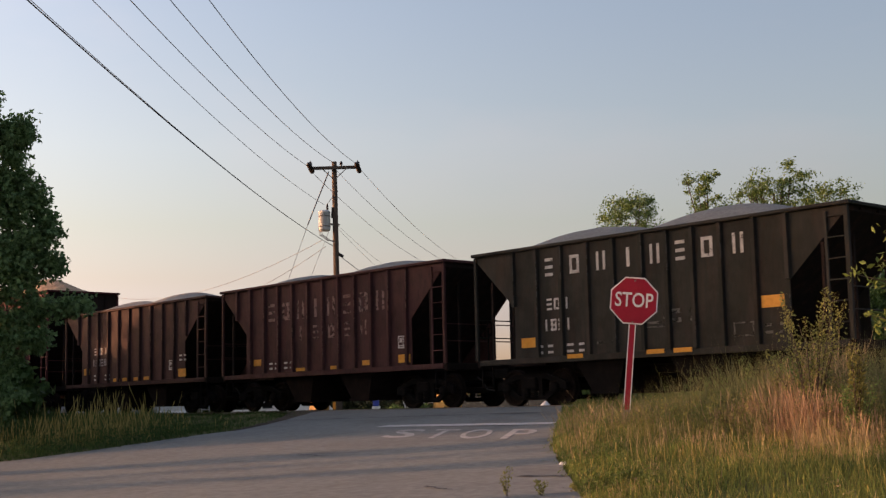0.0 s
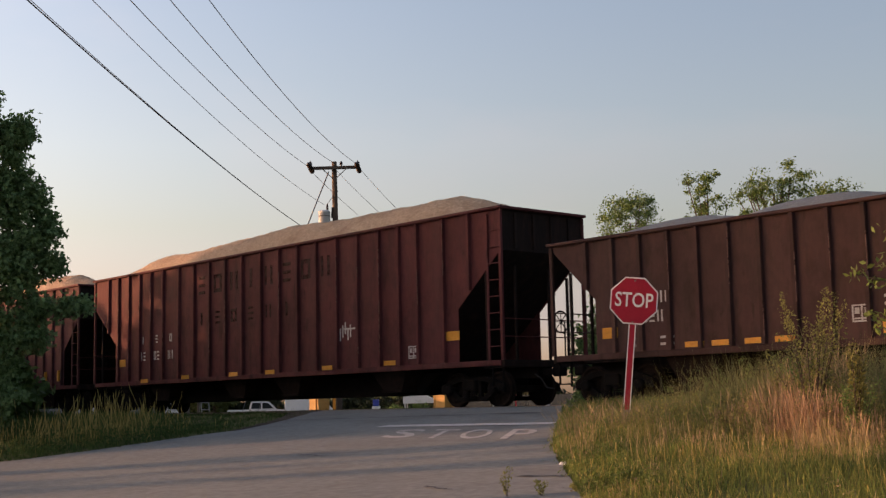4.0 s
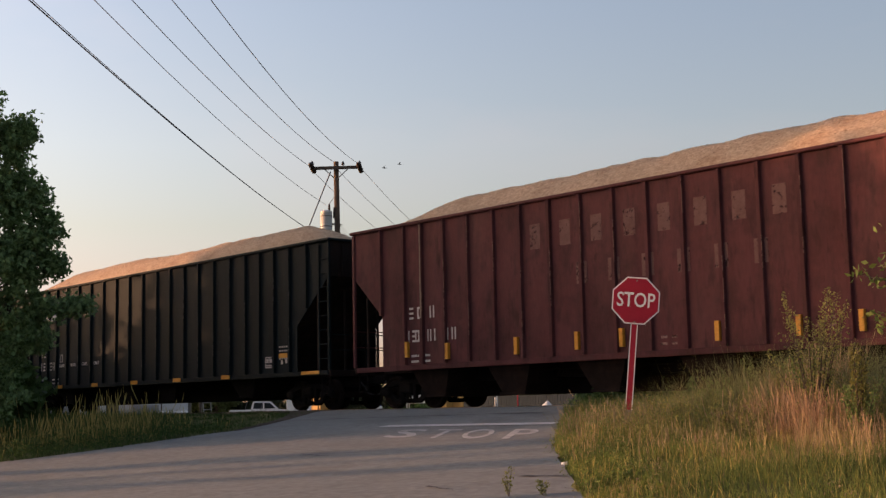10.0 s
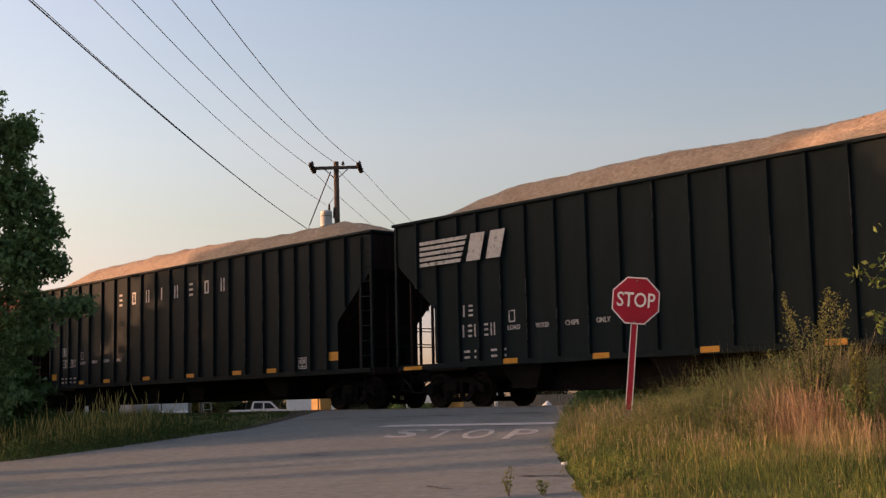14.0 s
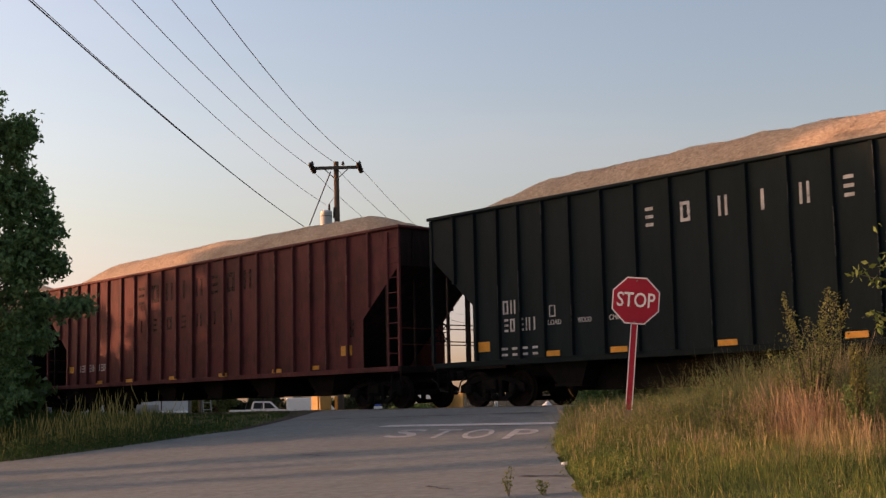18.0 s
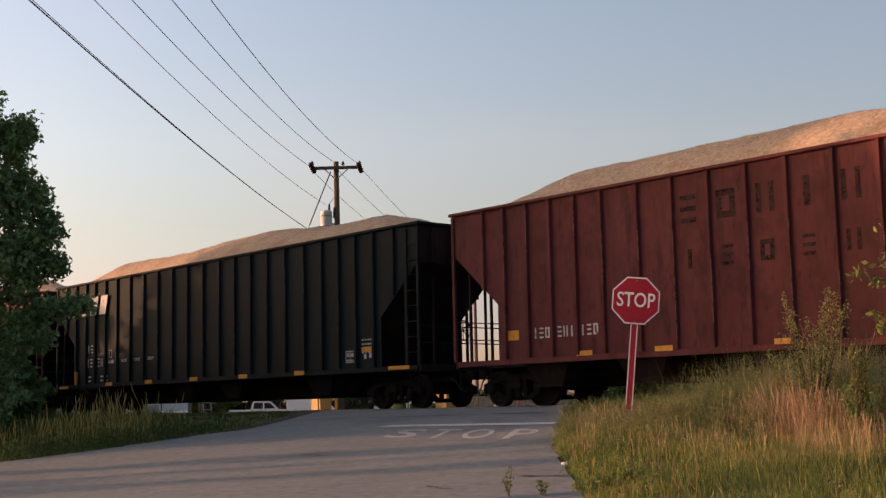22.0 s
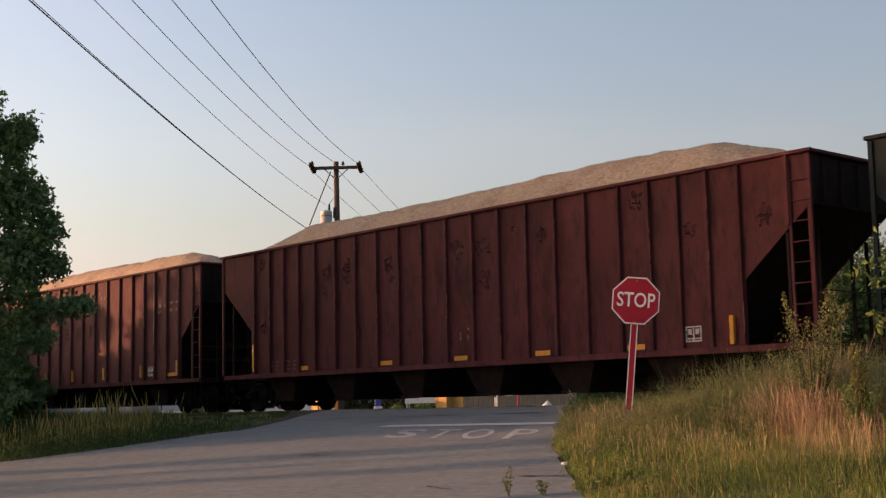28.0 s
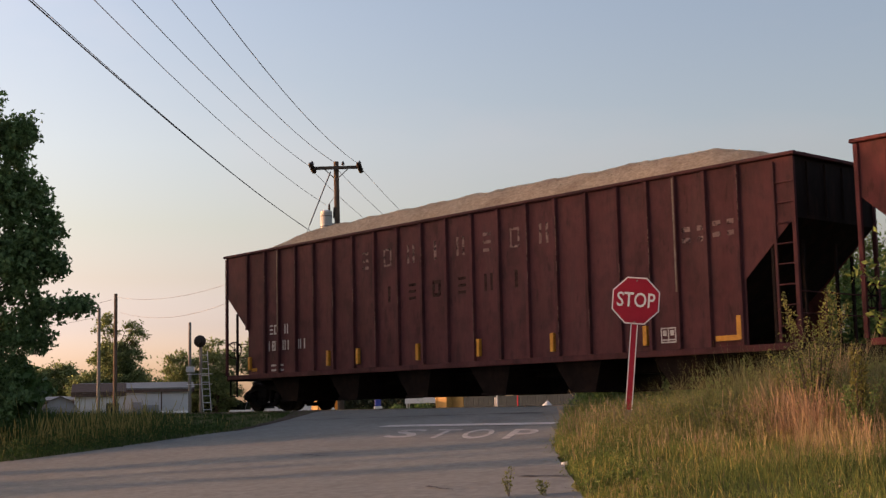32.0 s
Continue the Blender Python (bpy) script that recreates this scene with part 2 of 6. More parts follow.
SIGNRED = material("sign_red_sheeting", (0.3, 0.012, 0.028), (0.37, 0.018, 0.036), scale=3, rough=0.45, bump=0.02, stain=(0.3, 0.02, 0.03), stain_amount=0.5, stain_scale=2)
SIGNWHITE = material("sign_white_sheeting", (0.66, 0.64, 0.63), (0.76, 0.74, 0.73), scale=5, rough=0.45, bump=0.02)
MAPLE_LEAF = material("maple_leaf", (0.095, 0.175, 0.07), (0.145, 0.24, 0.1), rough=0.5, bump=0, island=0.45, sheen_thin=0.4)
LEAF_DARK = material("dark_green_leaf", (0.058, 0.115, 0.036), (0.1, 0.17, 0.055), rough=0.55, bump=0, island=0.45, sheen_thin=0.4)
LEAF_OLIVE = material("olive_leaf", (0.09, 0.15, 0.045), (0.135, 0.2, 0.064), rough=0.6, bump=0, island=0.4, sheen_thin=0.42)
LEAF_NEAR = material("sapling_leaf", (0.085, 0.13, 0.03), (0.13, 0.17, 0.042), rough=0.5, bump=0, island=0.35, sheen_thin=0.35)
LEAF_GOLD = material("yellow_green_leaf", (0.14, 0.145, 0.04), (0.2, 0.19, 0.055), rough=0.6, bump=0, island=0.4, sheen_thin=0.35)
LEAF_STRAW = material("straw_green_leaf", (0.17, 0.185, 0.055), (0.24, 0.245, 0.08), rough=0.6, bump=0, island=0.4, sheen_thin=0.4)
LEAF_DEEP = material("deep_green_leaf", (0.018, 0.026, 0.014), (0.032, 0.042, 0.022), rough=0.8, bump=0, island=0.4)
LEAF_FAR = material("far_leaf", (0.13, 0.175, 0.07), (0.19, 0.235, 0.098), rough=0.7, bump=0, island=0.4, sheen_thin=0.45)
BARK = material("bark", (0.06, 0.045, 0.035), (0.11, 0.085, 0.065), scale=8, rough=0.95, bump=0.7)
GRASS = material("green_grass", (0.085, 0.128, 0.034), (0.15, 0.185, 0.052), rough=0.8, bump=0, island=0.4, sheen_thin=0.35)
GRASS_DARK = material("dark_green_grass", (0.036, 0.074, 0.02), (0.07, 0.114, 0.034), rough=0.8, bump=0, island=0.4, sheen_thin=0.35)
GRASS_GOLD = material("golden_grass", (0.27, 0.235, 0.07), (0.4, 0.33, 0.12), rough=0.85, bump=0, island=0.35, sheen_thin=0.35)
GRASS_RUST = material("rusty_broom_grass", (0.33, 0.215, 0.13), (0.46, 0.32, 0.21), rough=0.9, bump=0, island=0.35, sheen_thin=0.35)
GRASS_YELLOW = material("yellow_green_grass", (0.19, 0.19, 0.052), (0.28, 0.265, 0.08), rough=0.85, bump=0, island=0.4, sheen_thin=0.35)
GRASS_GREY = material("grey_green_grass", (0.125, 0.14, 0.066), (0.18, 0.19, 0.095), rough=0.85, bump=0, island=0.4, sheen_thin=0.3)
GRASS_TAN = material("tan_dry_grass", (0.26, 0.2, 0.1), (0.4, 0.31, 0.17), rough=0.9, bump=0, island=0.4, sheen_thin=0.3)
POLEGREY = material("silvered_pole_wood", (0.17, 0.155, 0.14), (0.26, 0.24, 0.22), scale=5, stretch=(3, 3, 0.25), rough=0.9, bump=0.5)
WEED = material("dry_weed", (0.2, 0.16, 0.095), (0.31, 0.245, 0.15), rough=0.9, bump=0, island=0.4, sheen_thin=0.25)
SIDING = material("white_siding", (0.46, 0.48, 0.49), (0.55, 0.56, 0.57), scale=1, rough=0.7, bump=0.05)
SIDING_GREY = material("grey_siding", (0.24, 0.25, 0.27), (0.31, 0.32, 0.34), scale=1, rough=0.7, bump=0.05)
ROOFING = material("dark_shingle_roof", (0.075, 0.05, 0.042), (0.12, 0.085, 0.072), scale=3, rough=0.9)
ROOF_PALE = material("pale_metal_roof", (0.13, 0.135, 0.14), (0.18, 0.185, 0.19), scale=2, rough=0.5, bump=0.05)
CARWHITE = material("white_car_paint", (0.68, 0.68, 0.68), (0.74, 0.74, 0.74), rough=0.3, bump=0)
GLASSY = material("dark_window_glass", (0.02, 0.022, 0.025), (0.03, 0.033, 0.036), rough=0.08, bump=0, shine=0.5)
RUBBER = material("tyre_rubber", (0.02, 0.02, 0.02), (0.03, 0.03, 0.03), rough=0.9, bump=0.1)
YELLOW = material("yellow_ochre_paint", (0.36, 0.2, 0.06), (0.46, 0.27, 0.09), scale=2, rough=0.6)
ORANGE = material("orange_barrier", (0.9, 0.34, 0.05), (0.95, 0.4, 0.07), rough=0.4)
BLUE = material("blue_paint", (0.04, 0.06, 0.3), (0.05, 0.08, 0.36), rough=0.5)
BUSH_BOARD = material("grey_board_fence", (0.012, 0.02, 0.027), (0.02, 0.032, 0.042), scale=2, rough=0.9)
ROADPAINT_OLD = material("faint_road_paint", (0.32, 0.31, 0.3), (0.44, 0.425, 0.41), scale=5, rough=0.85, bump=0.1, stain=(0.18, 0.165, 0.155), stain_amount=0.85, stain_scale=3)


# ---- mesh helpers ----
def part(name, bm, mat, parent=None, label="", smooth=False):
    me = bpy.data.meshes.new(name)
    bmesh.ops.recalc_face_normals(bm, faces=bm.faces)
    if smooth:
        for f in bm.faces:
            f.smooth = True
    bm.to_mesh(me)
    bm.free()
    me.materials.append(mat)
    ob = new(name, me)
    if parent:
        ob.parent = parent
    if label:
        tagged(ob, label)
    return ob


def share(ob, location, turn=None):
    """Another object on the same mesh, under the same parent."""
    o = new(ob.name.split(".")[0], ob.data)
    o.parent = ob.parent
    o.location = location
    if turn:
        o.rotation_euler = turn
    if ob.get("label"):
        o["label"] = ob["label"]
    return o


def box(bm, x0, x1, y0, y1, z0, z1, bevel=0.0):
    vs = [bm.verts.new(p) for p in ((x0, y0, z0), (x1, y0, z0), (x1, y1, z0), (x0, y1, z0), (x0, y0, z1), (x1, y0, z1), (x1, y1, z1), (x0, y1, z1))]
    fs = [bm.faces.new([vs[i] for i in q]) for q in ((3, 2, 1, 0), (4, 5, 6, 7), (0, 1, 5, 4), (1, 2, 6, 5), (2, 3, 7, 6), (3, 0, 4, 7))]
    if bevel:
        bmesh.ops.bevel(bm, geom=list({e for f in fs for e in f.edges}), offset=bevel, segments=1, affect="EDGES")
    return bm


def prism(bm, poly, a, b, axis="y"):
    """A polygon given in two coordinates, extruded along the third from a to b."""
    put = {"y": lambda p, t: (p[0], t, p[1]), "x": lambda p, t: (t, p[0], p[1]), "z": lambda p, t: (p[0], p[1], t)}[axis]
    lo, hi = [bm.verts.new(put(p, a)) for p in poly], [bm.verts.new(put(p, b)) for p in poly]
    bm.faces.new(lo)
    bm.faces.new(hi[::-1])
    for i in range(len(poly)):
        j = (i + 1) % len(poly)
        bm.faces.new((lo[i], lo[j], hi[j], hi[i]))
    return bm


def tube(bm, points, radii, seg=8, caps=True):
    """A tapered tube through points."""
    points = [Vector(p) for p in points]
    if not hasattr(radii, "__len__"):
        radii = [radii] * len(points)
    rings = []
    for i, p in enumerate(points):
        d = (points[min(i + 1, len(points) - 1)] - points[max(i - 1, 0)]).normalized()
        u = d.orthogonal().normalized() if i == 0 else (u - d * u.dot(d)).normalized()
        v = d.cross(u)
        rings.append([bm.verts.new(p + (u * math.cos(2 * math.pi * k / seg) + v * math.sin(2 * math.pi * k / seg)) * radii[i]) for k in range(seg)])
    for a, b in zip(rings, rings[1:]):
        for k in range(seg):
            bm.faces.new((a[k], a[(k + 1) % seg], b[(k + 1) % seg], b[k]))
    if caps:
        bm.faces.new(rings[0][::-1])
        bm.faces.new(rings[-1])
    return bm


def lathe(bm, profile, centre, seg=20, axis="z"):
    """Turn (radius, height) pairs about an axis through centre."""
    c = Vector(centre)
    put = {"z": lambda r, h, a: (r * math.cos(a), r * math.sin(a), h), "y": lambda r, h, a: (r * math.cos(a), h, r * math.sin(a)), "x": lambda r, h, a: (h, r * math.cos(a), r * math.sin(a))}[axis]
    rings = [[bm.verts.new(c + Vector(put(max(r, 1e-4), h, 2 * math.pi * k / seg))) for k in range(seg)] for r, h in profile]
    for a, b in zip(rings, rings[1:]):
        for k in range(seg):
            bm.faces.new((a[k], a[(k + 1) % seg], b[(k + 1) % seg], b[k]))
    bm.faces.new(rings[0][::-1])
    bm.faces.new(rings[-1])
    return bm


def np_mesh(name, verts, faces, mat, parent=None, smooth=False):
    """An object from arrays: verts (n, 3), faces (m, 3 or 4)."""
    me = bpy.data.meshes.new(name)
    verts, faces = np.asarray(verts, np.float32), np.asarray(faces, np.int32)
    n, m, k = len(verts), len(faces), faces.shape[1]
    me.vertices.add(n)
    me.vertices.foreach_set("co", verts.ravel())
    me.loops.add(m * k)
    me.loops.foreach_set("vertex_index", faces.ravel())
    me.polygons.add(m)
    me.polygons.foreach_set("loop_start", np.arange(0, m * k, k, dtype=np.int32))
    if smooth:
        me.polygons.foreach_set("use_smooth", np.ones(m, bool))
    me.update(calc_edges=True)
    me.validate()
    me.materials.append(mat)
    ob = new(name, me)
    if parent:
        ob.parent = parent
    return ob


def grid_faces(nx, ny):
    i, j = np.meshgrid(np.arange(nx - 1), np.arange(ny - 1), indexing="ij")
    a = (i * ny + j).ravel()
    return np.stack([a, a + ny, a + ny + 1, a + 1], 1)


def leaf_quads(centres, size, rng, droop=0.0):
    n = len(centres)
    a = rng.normal(0, 1, (n, 3))
    a /= np.linalg.norm(a, axis=1, keepdims=True)
    b = np.cross(a, rng.normal(0, 1, (n, 3)))
    b /= np.linalg.norm(b, axis=1, keepdims=True) + 1e-9
    s = size * rng.uniform(0.6, 1.3, (n, 1))
    fold = np.cross(a, b) * s * 0.18
    p = centres[:, None, :]
    q = np.stack([-a * s, b * s * 0.5 + fold, a * s, -b * s * 0.5 + fold], 1)
    return (p + q).reshape(-1, 3), np.arange(n * 4).reshape(-1, 4)


def lettering(name, text, size, mat, m, parent=None, width=None, depth=0.004, label=""):
    """Flat lettering in the built-in font, as a mesh, centred, lying in the local xy plane of m."""
    cu = bpy.data.curves.new(name, "FONT")
    cu.body, cu.size, cu.align_x, cu.align_y, cu.extrude, cu.resolution_u = text, size, "CENTER", "CENTER", depth, 3
    cu.offset = size * 0.012
    tmp = bpy.data.objects.new("tmp", cu)
    scene.collection.objects.link(tmp)
    me = bpy.data.meshes.new_from_object(tmp.evaluated_get(bpy.context.evaluated_depsgraph_get()))
    bpy.data.objects.remove(tmp)
    me.name = name
    if width:
        xs = [v.co.x for v in me.vertices]
        me.transform(Matrix.Diagonal((width / (max(xs) - min(xs)), 1, 1, 1)))
    me.transform(m)
    me.materials.clear()
    me.materials.append(mat)
    ob = new(name, me)
    if parent:
        ob.parent = parent
    if label:
        tagged(ob, label)
    return ob


# ---- lie of the land ----
PROFILE = [(-400, -4.0), (-60, -2.9), (-23.9, -1.5), (-7.4, -0.42), (-2.6, -0.06), (-1.6, -0.03), (1.6, -0.03), (2.6, -0.08), (9, -0.75), (30, -1.0), (2500, -4.0)]
PY, PZ = [p[0] for p in PROFILE], [p[1] for p in PROFILE]


def level(y):
    return np.interp(y, PY, PZ)


def spaced(spans):
    out = []
    for a, b, n in spans:
        out += list(np.linspace(a, b, n, endpoint=False))
    return np.array(out + [spans[-1][1]])


RIGHT_EDGE = [(14, -37.0), (-3.0, -20.2), (-8.69, -14.5), (-9.89, -13.32), (-12.7, -10.67), (-14.94, -8.24), (-18.62, -4.09), (-21.0, -1.6)]
LEFT_EDGE = [(-46.0, -21.0), (-31.0, -17.8), (-25.0, -15.6), (-24.1, -13.61), (-24.95, -10.74), (-25.95, -7.38), (-27.7, -4.77), (-30.4, -1.6)]


def edge_x(edge, y):
    return np.interp(y, [p[1] for p in edge], [p[0] for p in edge])


def on_road(x, y):
    return (x > edge_x(LEFT_EDGE, y)) & (x < edge_x(RIGHT_EDGE, y)) & (y < -1.5)


def lie(x, y):
    """Height of the ground sheet, with its low bumps."""
    bump = 0.05 * np.sin(x * 1.7 + 0.6 * y) * np.sin(y * 1.3 - 0.4 * x) + 0.04 * np.sin(x * 0.6) * np.cos(y * 0.5)
    free = ~((x > edge_x(LEFT_EDGE, y) - 0.6) & (x < edge_x(RIGHT_EDGE, y) + 0.6)) & (y < -3.2)
    return level(y) + np.where(free, bump + 0.03, -0.02)


def build_ground():
    xs = spaced([(-2500, -400, 12), (-400, -60, 40), (-60, 15, 160), (15, 300, 30), (300, 2500, 12)])
    ys = spaced([(-400, -60, 14), (-60, -26, 30), (-26, 12, 130), (12, 60, 30), (60, 400, 20), (400, 2500, 10)])
    gx, gy = np.meshgrid(xs, ys, indexing="ij")
    gz = lie(gx, gy)
    bed = (np.abs(gy) < 3.2) & ~((gx > -31.5) & (gx < -17))
    gz = np.where(bed, gz - 0.12, gz)
    ob = np_mesh("ground", np.stack([gx, gy, gz], -1).reshape(-1, 3), grid_faces(len(xs), len(ys)), SOIL, smooth=True)
    tagged(ob, "grassy soil sheet falling away from the railway", "ground", kind="structure")


def strip(name, y_list, mat, lift, left=LEFT_EDGE, right=RIGHT_EDGE, nx=24):
    vs = []
    for y in y_list:
        a, b = float(edge_x(left, y)), float(edge_x(right, y))
        for k in range(nx):
            x = a + (b - a) * k / (nx - 1)
            if k in (0, nx - 1):
                x += 0.18 * noise.noise((y * 1.3, x * 0.1, 3.0)) + 0.08 * noise.noise((y * 5, 1.0, 7.0))
            vs.append((x, y, float(level(y)) + lift + 0.012 * noise.noise((x * 0.4, y * 0.4, 0))))
    return np_mesh(name, vs, grid_faces(len(y_list), nx)[:, ::-1], mat, smooth=True)


def build_road():
    road = strip("road", list(np.linspace(-37, -1.6, 120)), ASPHALT, 0.012)
    tagged(road, "worn grey asphalt road rising to the crossing", "road", kind="structure")
    # beyond the track the road runs on and drops away
    vs = []
    for i in range(30):
        y = 1.6 + i * 2.2
        for x in (-32.0 - (y - 1.6) * 0.93, -22.5 - (y - 1.6) * 0.93):
            vs.append((x, y, float(level(y)) + 0.012))
    far = np_mesh("road", vs, grid_faces(30, 2)[:, ::-1], ASPHALT)
    tagged(far, "grey asphalt road beyond the railway", "road", kind="structure")
    # crossing surface between and beside the rails
    for y0, y1 in ((-1.62, -0.8), (-0.66, 0.66), (0.8, 1.62)):
        bm = bmesh.new()
        prism(bm, [(-31.0 - y0 * 0.5, y0), (-20.4 - y0, y0), (-20.4 - y1, y1), (-31.0 - y1 * 0.5, y1)], -0.2, -0.012, "z")
        tagged(part("crossing_surface", bm, ASPHALT), "asphalt infill beside the rails of the crossing", "road", kind="structure")


def build_shoulder():
    """Bare gritty earth between the verge and the road, near the rails."""
    vs = []
    for k in range(24):
        y = -7.6 + 5.9 * k / 23
        x1 = float(edge_x(LEFT_EDGE, y)) + 0.1
        w = 0.1 + 1.7 * (k / 23) ** 1.5 + 0.1 * noise.noise((y * 2.0, 4.0, 1.0))
        for j in range(5):
            x = x1 - w * (1 - j / 4)
            vs.append((x, y, float(level(y)) + 0.02 + (0.02 if 0 < j < 4 else -0.03) + 0.03 * noise.noise((x * 2, y * 2, 5.0))))
    ob = np_mesh("road_shoulder", vs, grid_faces(24, 5)[:, ::-1], EARTH, smooth=True)
    tagged(ob, "bare brown gritty earth beside the road", "ground", kind="structure")


def build_road_marks():
    bm = bmesh.new()
    prev = None
    for k in range(13):
        x = -21.35 + 4.65 * k / 12
        yc = -6.74 + 0.38 * k / 12
        row = [bm.verts.new((x, yc - 0.2, float(level(yc - 0.2)) + 0.024)), bm.verts.new((x, yc + 0.2, float(level(yc + 0.2)) + 0.024))]
        if prev:
            bm.faces.new((prev[0], row[0], row[1], prev[1]))
        prev = row
    tagged(part("stop_line", bm, ROADPAINT), "worn white stop line across the lane", "road marking", kind="structure")
    for letter, left, wide in (("S", -18.66, 0.86), ("T", -17.54, 0.68), ("O", -16.6, 0.74), ("P", -15.5, 0.66)):
        ob = lettering("stop_lettering", letter, 1.0, ROADPAINT_OLD, Matrix(), width=wide)
        ys = [v.co.y for v in ob.data.vertices]
        lo, hi = min(ys), max(ys)
        for v in ob.data.vertices:
            q = (v.co.y - lo) / (hi - lo)
            y = -9.03 + 1.68 * q
            x = left + wide / 2 + v.co.x - 1.35 * q
            v.co = (x, y, float(level(y)) + 0.0165 + 0.012 * noise.noise((x * 0.4, y * 0.4, 0)) + v.co.z * 0.2)
        tagged(ob, "large worn white letter painted on the asphalt", "road marking", kind="structure")
    rs = random.Random(5)
    for (x0, y0), (x1, y1), w in (((-10.75, -13.3), (-9.9, -13.0), 0.05), ((-11.2, -14.35), (-10.6, -14.5), 0.035), ((-16.4, -11.9), (-17.4, -11.7), 0.03), ((-27.2, -5.2), (-19.2, -3.9), 0.07)):
        bm = bmesh.new()
        pts = []
        for k in range(15):
            x, y = x0 + (x1 - x0) * k / 14, y0 + (y1 - y0) * k / 14 + rs.uniform(-0.03, 0.03)
            ww = w * rs.uniform(0.3, 1.0)
            pts.append([bm.verts.new((x, y - ww, float(level(y - ww)) + 0.026)), bm.verts.new((x, y + ww, float(level(y + ww)) + 0.026))])
        for a, b in zip(pts, pts[1:]):
            bm.faces.new((a[0], b[0], b[1], a[1]))
        tagged(part("road_crack", bm, TAR), "dark ragged crack in the asphalt", "road", kind="structure")


def build_track():
    track = tagged(new("railway_track"), "single railway track on stone ballast", "track", kind="structure")
    for y in (-0.73, 0.73):
        bm = bmesh.new()
        prof = [(-0.07, -0.17), (0.07, -0.17), (0.07, -0.155), (0.012, -0.14), (0.012, -0.045), (0.036, -0.035), (0.036, 0), (-0.036, 0), (-0.036, -0.035), (-0.012, -0.045), (-0.012, -0.14), (-0.07, -0.155)]
        prism(bm, [(y + a, b) for a, b in prof], -330, 260, "x")
        part("rail", bm, STEEL, track, "worn steel rail")
    bm = bmesh.new()
    for a, b in ((-330, -31.8), (-16.5, 260)):
        prism(bm, [(-3.4, -0.45), (-1.9, -0.24), (1.9, -0.24), (3.4, -0.55)], a, b, "x")
    part("ballast", bm, BALLAST, track, "grey crushed stone ballast")
    bm = bmesh.new()
    box(bm, -0.11, 0.11, -1.3, 1.3, -0.34, -0.175, 0.012)
    tie = part("tie", bm, TIMBER, track)
    tie.location = (-90, 0, 0)
    for k in range(1, 190):
        x = -90 + k * 0.52
        if not -31.6 < x < -17:
            share(tie, (x, 0, 0))


build_ground()
build_road()
build_shoulder()
build_road_marks()
build_track()


# ---- the train ----
WHEEL_R, RIB_D = 0.45, 0.085
RIB_FACE = -1.527 - RIB_D
TRAIN = []   # (car, place of its rear end at the start)
WHEELSETS = []


def build_truck(car, x):
    """A two-axle truck under a car, centred at x."""
    truck = new("truck")
    truck.parent = car
    truck.location = (x, 0, 0)
    bm = bmesh.new()
    upper = [(-1.18, 0.36), (-1.18, 0.56), (-0.95, 0.66), (-0.5, 0.78), (0.5, 0.78), (0.95, 0.66), (1.18, 0.56), (1.18, 0.36), (0.95, 0.42), (0.85, 0.56), (0.45, 0.66), (-0.45, 0.66), (-0.85, 0.56), (-0.95, 0.42)]
    lower = [(-0.94, 0.41), (-0.8, 0.5), (-0.45, 0.26), (0.45, 0.26), (0.8, 0.5), (0.94, 0.41), (0.5, 0.14), (-0.5, 0.14)]
    prism(bm, upper, -0.06, 0.06)
    prism(bm, lower, -0.055, 0.055)
    for s in (-0.3, 0.3):
        box(bm, s - 0.06, s + 0.06, -0.05, 0.05, 0.25, 0.67)
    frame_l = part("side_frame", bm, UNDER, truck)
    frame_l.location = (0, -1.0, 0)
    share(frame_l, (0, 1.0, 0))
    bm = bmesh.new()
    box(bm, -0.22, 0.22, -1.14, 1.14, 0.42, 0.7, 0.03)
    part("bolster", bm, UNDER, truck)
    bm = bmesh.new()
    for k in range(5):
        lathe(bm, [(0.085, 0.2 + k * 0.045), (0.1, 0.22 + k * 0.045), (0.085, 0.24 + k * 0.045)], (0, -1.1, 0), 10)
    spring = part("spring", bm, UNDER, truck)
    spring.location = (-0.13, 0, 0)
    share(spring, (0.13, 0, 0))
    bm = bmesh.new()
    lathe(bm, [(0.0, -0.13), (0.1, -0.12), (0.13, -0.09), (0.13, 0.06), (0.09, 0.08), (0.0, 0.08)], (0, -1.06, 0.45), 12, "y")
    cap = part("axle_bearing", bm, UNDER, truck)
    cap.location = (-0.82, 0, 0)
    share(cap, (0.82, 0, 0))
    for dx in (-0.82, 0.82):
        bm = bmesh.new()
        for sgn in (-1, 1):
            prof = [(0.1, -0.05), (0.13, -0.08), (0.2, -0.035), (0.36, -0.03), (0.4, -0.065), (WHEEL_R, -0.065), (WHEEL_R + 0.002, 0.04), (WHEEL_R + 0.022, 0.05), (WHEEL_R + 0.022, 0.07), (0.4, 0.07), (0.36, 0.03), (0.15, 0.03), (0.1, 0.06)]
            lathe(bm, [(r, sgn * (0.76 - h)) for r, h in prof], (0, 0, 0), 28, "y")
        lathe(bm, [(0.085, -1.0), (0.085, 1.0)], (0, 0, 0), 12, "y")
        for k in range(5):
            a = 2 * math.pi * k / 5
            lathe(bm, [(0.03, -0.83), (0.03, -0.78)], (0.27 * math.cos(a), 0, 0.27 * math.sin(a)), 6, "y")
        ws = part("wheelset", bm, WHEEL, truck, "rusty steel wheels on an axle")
        ws.location = (dx, 0, WHEEL_R)
        WHEELSETS.append(ws)
    return truck


def plate(bm, x, z, w, h, y=-1.527):
    box(bm, x - w / 2, x + w / 2, y - 0.005, y + 0.002, z - h / 2, z + h / 2)


